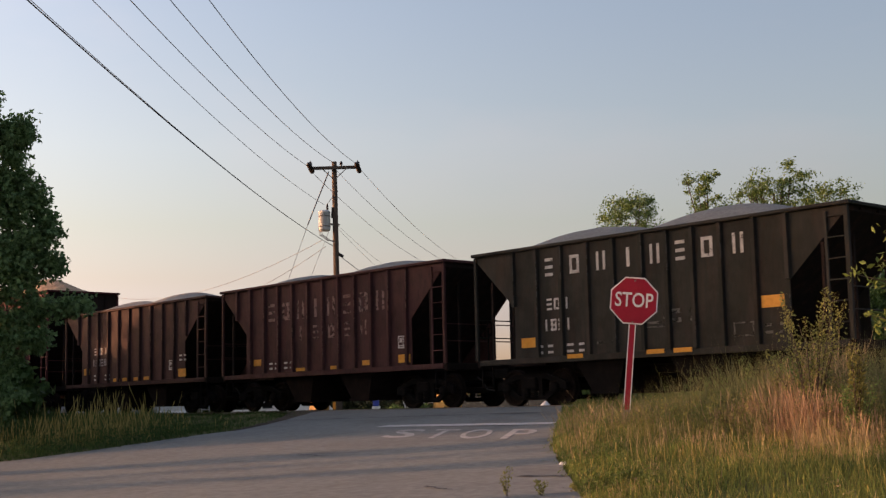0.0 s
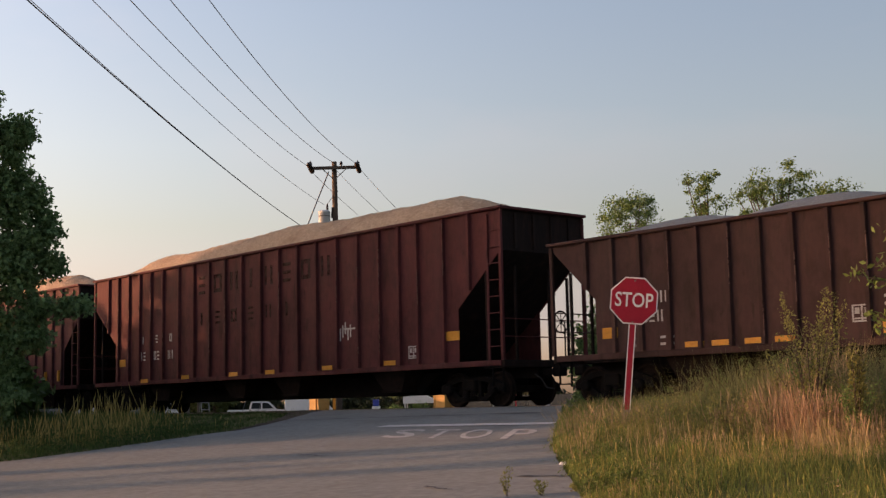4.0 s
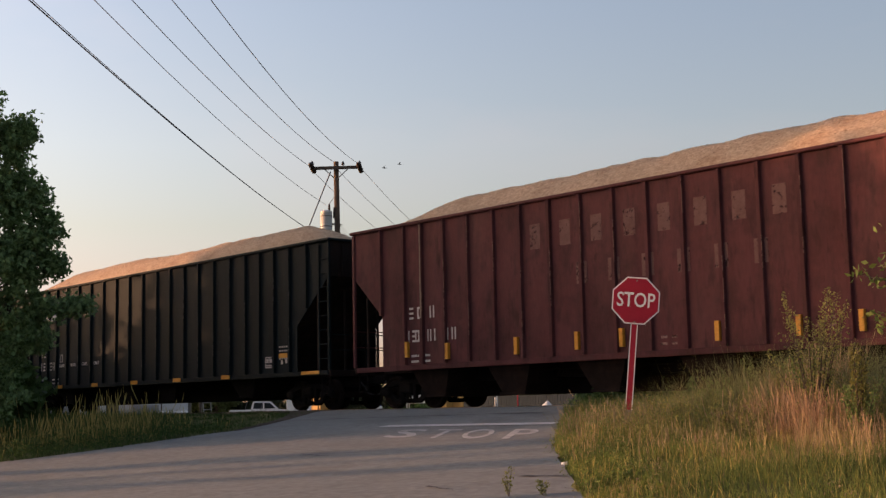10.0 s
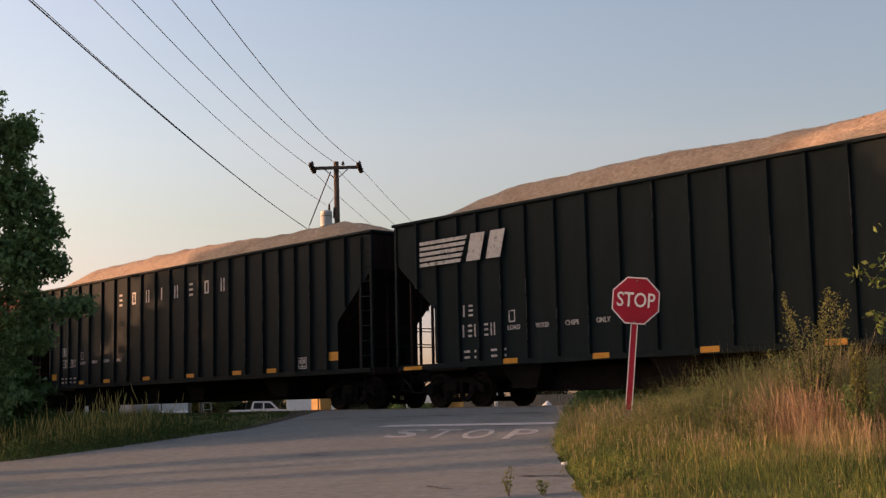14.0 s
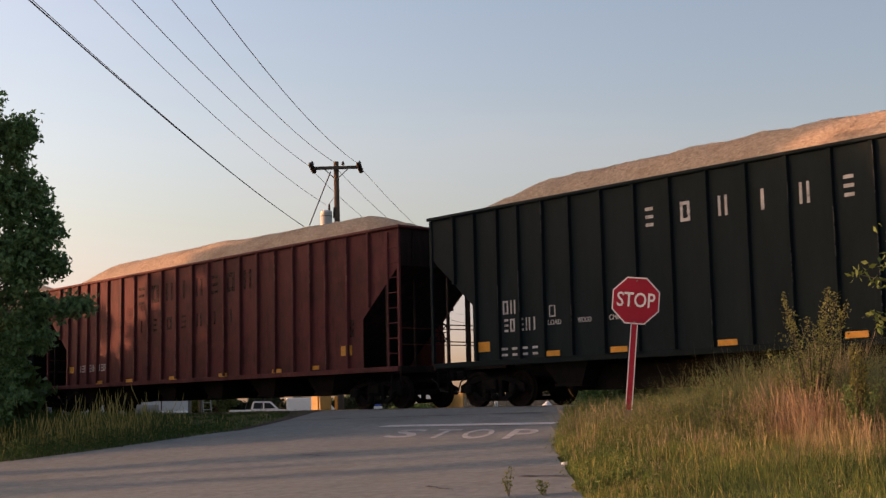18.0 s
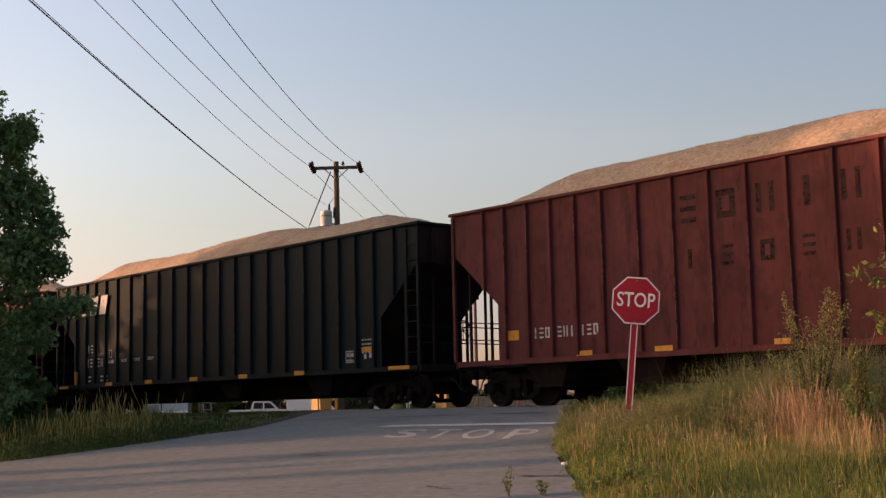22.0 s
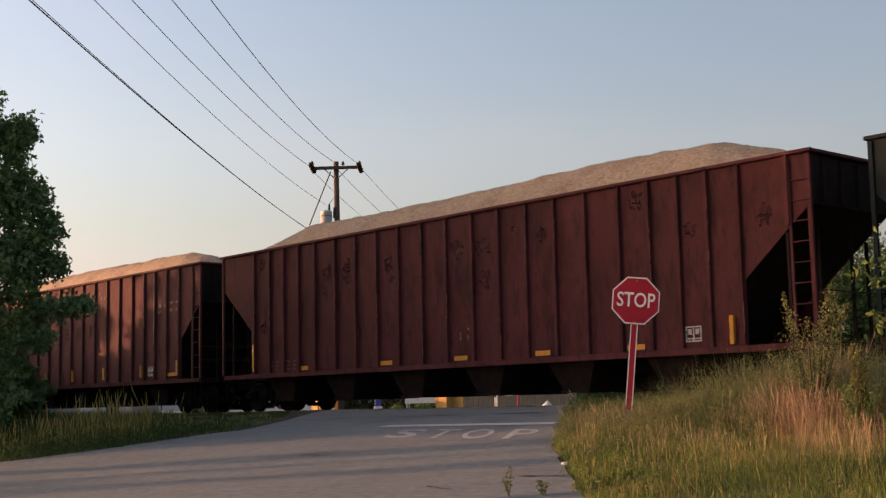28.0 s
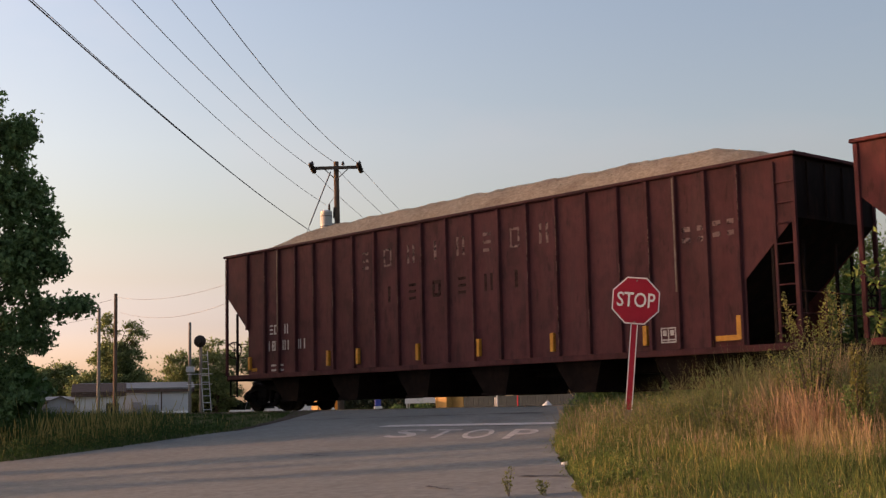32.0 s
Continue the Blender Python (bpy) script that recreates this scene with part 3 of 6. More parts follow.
def outline(bm, x, z, w, h, s, y=-1.527):
    """A plain hollow rectangle."""
    plate(bm, x - w / 2 + s / 2, z, s, h, y)
    plate(bm, x + w / 2 - s / 2, z, s, h, y)
    plate(bm, x, z + h / 2 - s / 2, w - 2 * s, s, y)
    plate(bm, x, z - h / 2 + s / 2, w - 2 * s, s, y)


def marks(car, name, mat, shapes, label, apart=False):
    """Painted marks on the side: rows of ('bar', 'pair', 'rows', 'post' or 'frame', x, z, width, height, stroke); apart: each one a part."""
    bm, done = bmesh.new(), []
    for kind, x, z, w, h, s in shapes:
        if kind == "bar":
            plate(bm, x, z, w, h)
        elif kind == "pair":
            for dx in (-0.33, 0.33):
                plate(bm, x + dx * w, z, w * 0.24, h)
        elif kind == "rows":
            for dz in (-0.41, 0, 0.41):
                plate(bm, x, z + dz * h, w * 0.85, h * 0.17)
        elif kind == "post":
            plate(bm, x, z, w * 0.3, h)
        else:
            outline(bm, x, z, w, h, s)
        if apart:
            done.append(part(name, bm, mat, car, label))
            bm = bmesh.new()
    if apart:
        bm.free()
        return done
    return tagged(part(name, bm, mat, car, label), kind="stuff")


def scuffs(car, spots, seed):
    """Dark ragged rubbed patches on the side sheet."""
    rng = random.Random(seed)
    for x, z, r in spots:
        bm = bmesh.new()
        ring = []
        for k in range(12):
            a, q = k * math.pi / 6, r * rng.uniform(0.45, 1.1)
            ring.append((x + q * math.cos(a) * 0.95, z + q * math.sin(a) * 1.1))
        prism(bm, ring, -1.5285, -1.526)
        part("scuff", bm, SCUFF, car, "dark rubbed patch")


WORD = ("rows", "frame", "pair", "post", "pair", "rows", "frame", "pair")
DIGITS = ("post", "rows", "frame", "rows", "pair", "post")


def row_of(kinds, places, z, w, h, s):
    """Plain shapes side by side."""
    return [(kinds[k % len(kinds)], x, z, w, h, s) for k, x in enumerate(places)]


def number_rows(x, z, groups, h=0.34, dz=0.6):
    """Two rows of plain bars where the car's mark and number stand."""
    out = []
    for k, gx in enumerate(groups):
        out += [(WORD[k], x + gx, z, 0.2, h, 0.055)]
        out += [(DIGITS[2 * k % 6], x + gx - 0.12, z - dz, 0.17, h, 0.05), (DIGITS[(2 * k + 1) % 6], x + gx + 0.1, z - dz, 0.17, h, 0.05)]
    return out


def data_bars(x, z, rows, w=0.5, h=0.058, gap=0.15):
    return [("bar", x + dx, z - gap * r, w * f, h, 0) for r in range(rows) for dx, f in ((-0.16 * w / 0.5, 0.42), (0.2 * w / 0.5, 0.34))]


def build_load(car, length, top, kind, seed):
    rs = random.Random(seed)
    nx, ny = int(length * 10), 26
    xs, ys = np.linspace(0.12, length - 0.12, nx), np.linspace(-1.47, 1.47, ny)
    vs = []
    lumps = [(rs.uniform(0, length), rs.uniform(1.5, 3.5), rs.uniform(-0.1, 0.07)) for _ in range(9)]
    if kind == "stone":
        tall = {11: 0.56, 12: 0.42, 13: 0.48}[seed]
        humps = [(length * 0.27 + rs.uniform(-0.2, 0.2), tall * 0.92), (length * 0.64 + rs.uniform(-0.2, 0.2), tall)]
    for x in xs:
        if kind == "chips":
            ramp = min(1.0, max(0.0, (x - 0.4) / 2.9)) ** 0.62 * min(1.0, max(0.0, (length - 0.5 - x) / 2.6)) ** 0.75
            h = ramp * (0.86 + sum(a * math.exp(-((x - c) / w) ** 2) for c, w, a in lumps))
        else:
            h = max(a * max(0, 1 - ((x - c) / 2.6) ** 2) for c, a in humps) + 0.03
        for y in ys:
            e = max(0.0, 1 - (abs(y) / 1.47) ** 1.7)
            n = noise.noise((x * 1.3, y * 1.3, seed)) * 0.05 + noise.noise((x * 3.4, y * 3.4, seed + 9)) * 0.024 + noise.noise((x * 9, y * 9, seed)) * 0.014
            if kind == "stone":
                n *= 0.35
            vs.append((x, y, top - 0.12 + (h + 0.1) * e + n * (0.35 + 0.65 * e)))
    mat = CHIPS if kind == "chips" else GRAVEL
    ob = np_mesh("load", vs, grid_faces(nx, ny)[:, ::-1], mat, car, smooth=kind == "stone")
    if kind == "chips":
        rng = np.random.default_rng(seed)
        grid = np.array(vs).reshape(nx, ny, 3)
        i, j = rng.integers(2, nx - 3, 7000), rng.integers(1, ny - 2, 7000)
        u, v = rng.uniform(0, 1, (7000, 1)), rng.uniform(0, 1, (7000, 1))
        spots = (grid[i, j] * (1 - u) + grid[i + 1, j] * u) * (1 - v) + (grid[i, j + 1] * (1 - u) + grid[i + 1, j + 1] * u) * v
        lv, lf = leaf_quads(spots + (0, 0, 0.003), 0.024, rng)
        tagged(np_mesh("chip_scatter", lv, lf, FLAKE, car), "loose tan wood chips", kind="stuff")
    tagged(ob, "heaped tan wood chips" if kind == "chips" else "heaped grey crushed stone", kind="stuff")


def hopper_car(label, length, top, color, ribs, bays, rear, load, seed, cut, truck_in, bay_depth=0.3, rib_w=0.058, pale_ribs=()):
    """An open hopper car; x runs forward from its rear end, z from the rail head. cut: (x, z high, z low) of the end cut-outs."""
    car = tagged(new("hopper_car"), label, "hopper car", group="cars of the freight train")
    paint = PAINT[color]
    cx, zh, zl = cut
    sill = 1.1
    poly = [(0.03, top), (length - 0.03, top), (length - 0.03, zh), (length - cx, zl), (length - cx, sill), (cx, sill), (cx, zl), (0.03, zh)]
    bm = prism(bmesh.new(), poly, -1.525, -1.5)
    part("side_wall", bm, paint, car)
    bm = prism(bmesh.new(), poly, 1.5, 1.525)
    part("side_wall", bm, paint, car)
    # ends: upright top, then a slope sheet falling inward
    foot = 0.1 + (zh - 1.15) * cx / (zh - zl)
    for sgn, x0 in ((1, 0.0), (-1, length)):
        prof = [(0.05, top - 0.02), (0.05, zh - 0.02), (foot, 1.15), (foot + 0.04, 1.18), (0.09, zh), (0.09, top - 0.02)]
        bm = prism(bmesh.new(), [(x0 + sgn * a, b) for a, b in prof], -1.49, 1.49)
        part("end_slope_sheet", bm, END_DARK, car, "dark slope sheet")
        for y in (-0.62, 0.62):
            part("end_post", box(bmesh.new(), *sorted((x0 + sgn * 0.44, x0 + sgn * 0.5)), y - 0.03, y + 0.03, 1.16, zh - 0.28), END_DARK, car)
        stiff = part("end_stiffener", box(bmesh.new(), *sorted((x0, x0 + sgn * 0.05)), -0.04, 0.04, zh + 0.05, top - 0.1), END_DARK, car)
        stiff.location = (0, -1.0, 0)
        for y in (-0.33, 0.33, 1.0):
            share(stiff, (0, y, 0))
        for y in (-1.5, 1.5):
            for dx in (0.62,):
                part("side_post", box(bmesh.new(), *sorted((x0 + sgn * dx - 0.03, x0 + sgn * dx + 0.03)), y - 0.03, y + 0.03, 1.16, zh - (zh - zl) * dx / cx - 0.03), END_DARK, car)
        # platform and steps
        bm = bmesh.new()
        box(bm, *sorted((x0 + sgn * 0.0, x0 + sgn * 0.12)), -1.52, 1.52, 0.98, 1.16, 0.015)
        box(bm, *sorted((x0 + sgn * 0.12, x0 + sgn * (cx + 0.1))), -0.55, 0.55, 1.0, 1.1)
        part("end_sill", bm, END_DARK, car)
        bm = bmesh.new()
        for dx in (0.12, 0.5):
            box(bm, *sorted((x0 + sgn * dx, x0 + sgn * (dx + 0.025))), -0.025, 0.025, 0.5, 1.0)
        box(bm, *sorted((x0 + sgn * 0.12, x0 + sgn * 0.525)), -0.03, 0.03, 0.48, 0.51)
        step = part("step", bm, UNDER, car)
        step.location = (0, -1.45, 0)
        share(step, (0, 1.45, 0))
        # coupler and hose
        bm = bmesh.new()
        box(bm, *sorted((x0 - sgn * 0.3, x0 + sgn * 0.6)), -0.07, 0.07, 0.78, 0.94, 0.015)
        box(bm, *sorted((x0 - sgn * 0.62, x0 - sgn * 0.28)), -0.15, 0.11, 0.73, 0.99, 0.04)
        part("coupler", bm, UNDER, car, "grimy steel knuckle coupler with shade in its colour")
        bm = tube(bmesh.new(), [(x0 + sgn * 0.05, -0.4, 0.8), (x0 - sgn * 0.15, -0.4, 0.68), (x0 - sgn * 0.3, -0.36, 0.45), (x0 - sgn * 0.5, -0.3, 0.42)], 0.022, 6)
        part("brake_hose", bm, RUBBER, car)
        # corner posts and grab irons
        for y in (-1.53, 1.53):
            bm = bmesh.new()
            box(bm, *sorted((x0, x0 + sgn * 0.09)), y - 0.035, y + 0.035, 1.16, top - 0.05)
            part("corner_post", bm, paint, car)
        rail = part("hand_rail", tube(bmesh.new(), [(x0 + sgn * 0.06, -1.5, 1.75), (x0 + sgn * 0.06, 1.5, 1.75)], 0.016, 5), paint, car)
        share(rail, (0, 0, 0.45))
        build_truck(car, x0 + sgn * truck_in)
    # ladders: near side ahead, far side behind
    for xs, y in ((length - 0.5, -1.56), (0.5, 1.56)):
        lad = new("ladder")
        lad.parent = car
        bm = box(bmesh.new(), xs - 0.03, xs + 0.03, y - 0.02, y + 0.02, 1.16, top - 0.12)
        part("stile", bm, paint, lad)
        xe = length - 0.05 if xs > 2 else 0.05
        bm = tube(bmesh.new(), [(0, y, 0), (xe - xs, y, 0)], 0.016, 6)
        rung = part("rung", bm, paint, lad)
        rung.location = (xs, 0, 1.5)
        for k in range(1, 8):
            if 1.5 + k * 0.42 < top - 0.2:
                share(rung, (xs, 0, 1.5 + k * 0.42))
    # brake wheel on the rear end
    bm = bmesh.new()
    tube(bm, [(0, -1.22 + 0.26 * math.cos(a * math.pi / 9), 2.0 + 0.26 * math.sin(a * math.pi / 9)) for a in range(19)], 0.02, 6)
    for k in range(4):
        a = math.pi * k / 4
        d = Vector((0, math.cos(a), math.sin(a))) * 0.24
        tube(bm, [Vector((0, -1.22, 2.0)) - d, Vector((0, -1.22, 2.0)) + d], 0.012, 4)
    tube(bm, [(0, -1.22, 2.0), (0.12, -1.22, 2.0), (0.12, -1.22, 1.16)], 0.02, 6)
    part("brake_wheel", bm, UNDER, car, "dark iron brake wheel")
    # rim
    for y in (-1.55, 1.55):
        bm = box(bmesh.new(), -0.06, length + 0.06, y - 0.065, y + 0.065, top - 0.03, top + 0.05, 0.015)
        part("top_chord", bm, paint, car)
    for x in (0.0, length):
        bm = box(bmesh.new(), x - 0.06, x + 0.07, -1.484, 1.484, top - 0.03, top + 0.045, 0.015)
        part("top_chord", bm, paint, car)
    for y in (-1.5, 1.5):
        bm = bmesh.new()
        box(bm, 0.12, length - 0.12, y - 0.05, y + 0.05, 1.02, 1.16, 0.012)
        part("side_sill", bm, paint, car)
    bm = box(bmesh.new(), 0.1, length - 0.1, -0.28, 0.28, 0.7, 1.08, 0.02)
    part("center_sill", bm, UNDER, car)
    # ribs
    for y, sg in ((-1.527, -1), (1.527, 1)):
        bm = bmesh.new()
        w = rib_w
        pr = [(-w, 0), (-w * 0.75, sg * RIB_D), (w * 0.75, sg * RIB_D), (w, 0)]
        prism(bm, pr, 1.17, top - 0.035, "z")
        rib = None
        for k, x in enumerate(ribs):
            short = x < cx + 0.06 or x > length - cx - 0.06
            if short:
                lo = zl + (zh - zl) * (1 - min(x, length - x) / cx) + 0.04
                b2 = prism(bmesh.new(), pr, lo, top - 0.035, "z")
                o = part("rib", b2, paint, car)
                o.location = (x, y, 0)
            elif rib is None:
                rib = part("rib", bm, paint, car)
                rib.location = (x, y, 0)
            else:
                share(rib, (x, y, 0))
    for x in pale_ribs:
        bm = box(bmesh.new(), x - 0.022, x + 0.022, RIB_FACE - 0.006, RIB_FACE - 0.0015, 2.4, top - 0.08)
        part("worn_strip", bm, WORN, car, "pale strip of a rib, worn paint and painted highlight")
    # thin pale strips on one edge: the ribs' highlights, painted in random lengths
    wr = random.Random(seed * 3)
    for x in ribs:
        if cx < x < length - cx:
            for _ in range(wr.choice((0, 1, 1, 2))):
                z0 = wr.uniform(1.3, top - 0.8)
                part("worn_strip", box(bmesh.new(), x + 0.038, x + 0.052, RIB_FACE - 0.0035, RIB_FACE + 0.005, z0, min(top - 0.1, z0 + wr.uniform(0.2, 1.5))), RIB_LIGHT_GREY if color in ("black", "olive") else RIB_LIGHT_RED, car, "pale strip of a rib, worn paint and painted highlight")
    # discharge bays
    first = None
    for x in bays:
        if first is None:
            bm = bmesh.new()
            lo = bay_depth
            v = [bm.verts.new(p) for p in ((-0.78, -1.38, 1.08), (0.78, -1.38, 1.08), (0.78, 1.38, 1.08), (-0.78, 1.38, 1.08), (-0.4, -1.2, lo), (0.4, -1.2, lo), (0.4, 1.2, lo), (-0.4, 1.2, lo))]
            for q in ((0, 1, 2, 3), (7, 6, 5, 4), (0, 4, 5, 1), (1, 5, 6, 2), (2, 6, 7, 3), (3, 7, 4, 0)):
                bm.faces.new([v[i] for i in q])
            box(bm, -0.45, 0.45, -1.25, 1.25, lo - 0.05, lo + 0.02)
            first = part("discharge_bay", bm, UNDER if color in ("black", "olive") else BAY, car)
            first.location = (x, 0, 0)
        else:
            share(first, (x, 0, 0))
    if len(bays) == 4:
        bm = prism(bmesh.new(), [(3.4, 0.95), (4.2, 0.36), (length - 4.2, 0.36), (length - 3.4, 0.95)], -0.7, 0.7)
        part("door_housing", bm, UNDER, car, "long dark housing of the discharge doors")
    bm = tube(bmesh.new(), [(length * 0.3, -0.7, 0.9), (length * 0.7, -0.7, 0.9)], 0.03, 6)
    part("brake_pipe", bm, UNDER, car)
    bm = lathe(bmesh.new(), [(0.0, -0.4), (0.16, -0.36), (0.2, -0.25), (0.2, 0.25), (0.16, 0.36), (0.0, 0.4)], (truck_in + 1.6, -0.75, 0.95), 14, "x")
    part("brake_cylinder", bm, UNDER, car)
    build_load(car, length, top, load, seed)
    TRAIN.append((car, rear))
    return car


def amber(car, spots):
    """Reflector strips: (x, z, width, height)."""
    for x, z, w, h in spots:
        y = -1.555 if z - h / 2 < 1.18 else -1.53
        out = 0.012 if w > 0.2 and not (19.9 > x > 19.5 and z < 1.4) else RIB_D + 0.004
        part("reflector", box(bmesh.new(), x - w / 2, x + w / 2, y - out, y, z - h / 2, z + h / 2, 0.003), AMBER, car, "amber reflective strip")


def info_panel(car, x, z):
    marks(car, "info_panel", STENCIL, [("frame", x, z, 0.42, 0.34, 0.03), ("bar", x, z, 0.03, 0.28, 0), ("bar", x - 0.1, z + 0.05, 0.1, 0.12, 0), ("bar", x + 0.1, z + 0.05, 0.1, 0.12, 0), ("bar", x, z - 0.1, 0.34, 0.03, 0)], "white outlined data panel")


CHIP_CUT, TIGHT_CUT, SHORT_CUT = (1.68, 3.95, 2.53), (1.3, 3.72, 2.53), (1.4, 3.72, 2.42)
RIBS_A = (1.3, 2.3, 3.04, 3.94, 4.88, 5.84, 6.81, 7.81, 8.82, 9.84, 10.84, 11.84, 12.83, 13.83, 14.81, 15.8, 16.77, 17.64, 18.42, 19.24, 20.07)
RIBS_B = (1.2, 1.95, 2.75, 3.55, 4.35, 5.2, 6.28, 7.27, 8.26, 9.23, 10.22, 11.3, 12.3, 13.28, 14.24, 15.24, 16.23, 17.2, 18.07, 18.85, 19.9, 20.9)
RIBS_C = (0.95, 1.74, 2.58, 3.32, 4.16) + tuple(5.06 + 1.01 * k for k in range(8)) + (13.05, 14.0, 14.94, 15.91, 16.9, 17.8, 18.62, 19.42, 20.25, 21.15)
RIBS_D = (1.92, 2.77, 3.54, 4.32, 5.15, 6.16, 7.13, 8.1, 9.06, 10.04, 11.03, 12.05, 13.03, 14.0, 14.97, 15.97, 17.0, 17.88, 18.7, 19.48, 20.3, 21.5)
RIBS_S = (1.42, 2.22, 3.03, 3.88, 4.68, 5.51, 6.23, 6.93, 7.67, 8.52, 9.3)
BAYS_A, BAYS_B, BAYS_S = (3.1, 6.08, 9.15, 12.18, 15.2, 18.25), (4.6, 9.4, 12.4, 17.3), (4.0, 6.8)


def big_name(x0, step, z, h=0.5, n=8, w=0.36, s=0.085):
    return row_of(WORD, [x0 + k * step for k in range(n)], z, w, h, s)


def build_train():
    # short stone hoppers
    c = hopper_car("weathered black short hopper car heaped with grey stone", 10.71, 3.83, "olive", RIBS_S, BAYS_S, -23.95, "stone", 11, SHORT_CUT, 1.45)
    marks(c, "painted_shape", STENCIL, row_of(WORD, (2.62, 3.45, 4.28, 5.1, 5.87, 6.58, 7.3, 8.1), 3.32, 0.3, 0.44, 0.075), "plain pale painted shape", True)
    marks(c, "number_stencil", STENCIL, number_rows(2.6, 2.42, (0, 0.25, 0.5), 0.28, 0.5) + data_bars(2.4, 1.42, 3) + data_bars(3.4, 1.42, 3), "small plain white painted bars")
    amber(c, [(1.88, 1.53, 0.5, 0.24), (3.41, 1.14, 0.5, 0.1), (5.81, 1.14, 0.5, 0.1), (6.56, 1.14, 0.5, 0.1), (8.89, 2.03, 0.55, 0.25)])
    marks(c, "old_panel", FAINT_GREY, [("frame", 5.75, 1.9, 0.66, 0.46, 0.03), ("bar", 5.75, 1.78, 0.5, 0.05, 0), ("frame", 8.15, 1.5, 0.5, 0.3, 0.03)] + data_bars(6.6, 2.0, 2, 0.6, 0.1, 0.2) + data_bars(4.4, 1.42, 1, 0.6) + data_bars(8.9, 1.55, 2, 0.45), "faint grey painted panel outlines")
    c = hopper_car("maroon short hopper car heaped with grey stone", 10.91, 3.85, "maroon", tuple(0.93 + 0.765 * k for k in range(12)), BAYS_S, -36.02, "stone", 12, SHORT_CUT, 1.45)
    marks(c, "painted_shape", FADED, big_name(2.83, 0.765, 3.02, 0.55, w=0.4, s=0.12), "plain pale painted shape", True)
    marks(c, "faded_shape", FADED, [(DIGITS[k % 6], 4.36 + 0.765 * k, 2.3, 0.3, 0.42, 0.1) for k in range(5)], "faded pale painted shape", True)
    marks(c, "data_stencil", STENCIL, data_bars(2.9, 1.45, 2, 0.4) + data_bars(3.7, 1.45, 2, 0.4), "small plain white bars")
    amber(c, [(2.04, 1.51, 0.4, 0.2), (4.38, 1.22, 0.45, 0.1), (6.1, 1.22, 0.45, 0.1), (7.6, 1.3, 0.5, 0.14), (9.2, 1.35, 0.5, 0.22)])
    info_panel(c, 9.15, 1.8)
    c = hopper_car("brown short hopper car heaped with grey stone", 10.45, 3.82, "brown", tuple(1.18 + 0.8 * k for k in range(11)), BAYS_S, -47.46, "stone", 13, SHORT_CUT, 1.45)
    marks(c, "number_stencil", STENCIL, number_rows(2.5, 2.35, (0, 0.45, 0.9), 0.26, 0.42) + data_bars(2.6, 1.45, 2, 0.35) + data_bars(3.45, 1.45, 2, 0.35) + data_bars(8.9, 1.95, 2, 0.4), "small plain white painted bars")
    amber(c, [(1.82, 1.62, 0.45, 0.25), (4.19, 1.25, 0.5, 0.12), (4.9, 1.25, 0.5, 0.12), (5.74, 1.25, 0.5, 0.12), (6.47, 1.25, 0.5, 0.12), (8.88, 1.36, 0.5, 0.27)])
    info_panel(c, 8.2, 1.65)
    # long wood chip hoppers
    c = hopper_car("rust red wood chip hopper car with dark ghost lettering", 22.1, 5.0, "red", RIBS_B, BAYS_B, -71.22, "chips", 21, CHIP_CUT, 1.75, 0.5)
    marks(c, "ghost_shape", GHOST, big_name(7.72, 0.99, 4.22, 0.6, w=0.48, s=0.13) + [(DIGITS[k % 6], 7.7 + 0.99 * k, 3.1, 0.34, 0.42, 0.1) for k in range(6)], "dark ghost shape of old painting", True)
    marks(c, "number_stencil", STENCIL, [(DIGITS[k % 6], 3.73 + 0.97 * k, 2.6, 0.16, 0.27, 0.05) for k in range(3)] + [(DIGITS[k % 6], 3.62 + 0.22 * (k % 2) + 0.97 * (k // 2), 2.02, 0.16, 0.3, 0.05) for k in range(6)], "small plain white painted shapes")
    marks(c, "scribble", STENCIL, [("bar", 15.35 + 0.12 * k, 2.15 + 0.09 * ((k * 7) % 3), 0.05, 0.35, 0) for k in range(5)] + [("bar", 15.75, 2.3, 0.6, 0.05, 0)], "pale scribbled paint")
    amber(c, [(2.2, 1.84, 0.52, 0.26), (3.89, 1.15, 0.5, 0.13), (6.69, 1.2, 0.5, 0.13), (9.69, 1.2, 0.5, 0.13), (11.77, 1.2, 0.5, 0.13), (14.73, 1.22, 0.5, 0.13), (17.58, 1.25, 0.5, 0.13), (20.2, 1.85, 0.52, 0.24)])
    info_panel(c, 18.6, 1.5)
    c = hopper_car("dull red wood chip hopper car with worn lettering", 21.48, 5.0, "dull", RIBS_A, BAYS_A, -94.0, "chips", 22, TIGHT_CUT, 1.75, 0.34, pale_ribs=(3.04, 18.42))
    marks(c, "faded_shape", FAINT, [("bar", 7.3 + 1.0 * k, 4.12, 0.34, 0.62, 0) for k in range(8)] + [("bar", 8.8 + 1.0 * k, 3.1, 0.34, 0.52, 0) for k in range(6)], "faded pale painted shape", True)
    marks(c, "number_stencil", STENCIL, number_rows(2.55, 2.55, (0, 0.35, 0.85), 0.32, 0.62) + [("pair", 3.95, 1.93, 0.18, 0.32, 0.05), ("pair", 4.25, 1.93, 0.18, 0.32, 0.05)] + data_bars(2.9, 1.4, 2, 0.7), "small plain white painted shapes")
    marks(c, "data_stencil", FADED, data_bars(11.3, 1.45, 2, 0.4, 0.06) + data_bars(15.2, 1.62, 2, 0.4, 0.06) + data_bars(17.9, 1.6, 3, 0.5), "worn white painted bars")
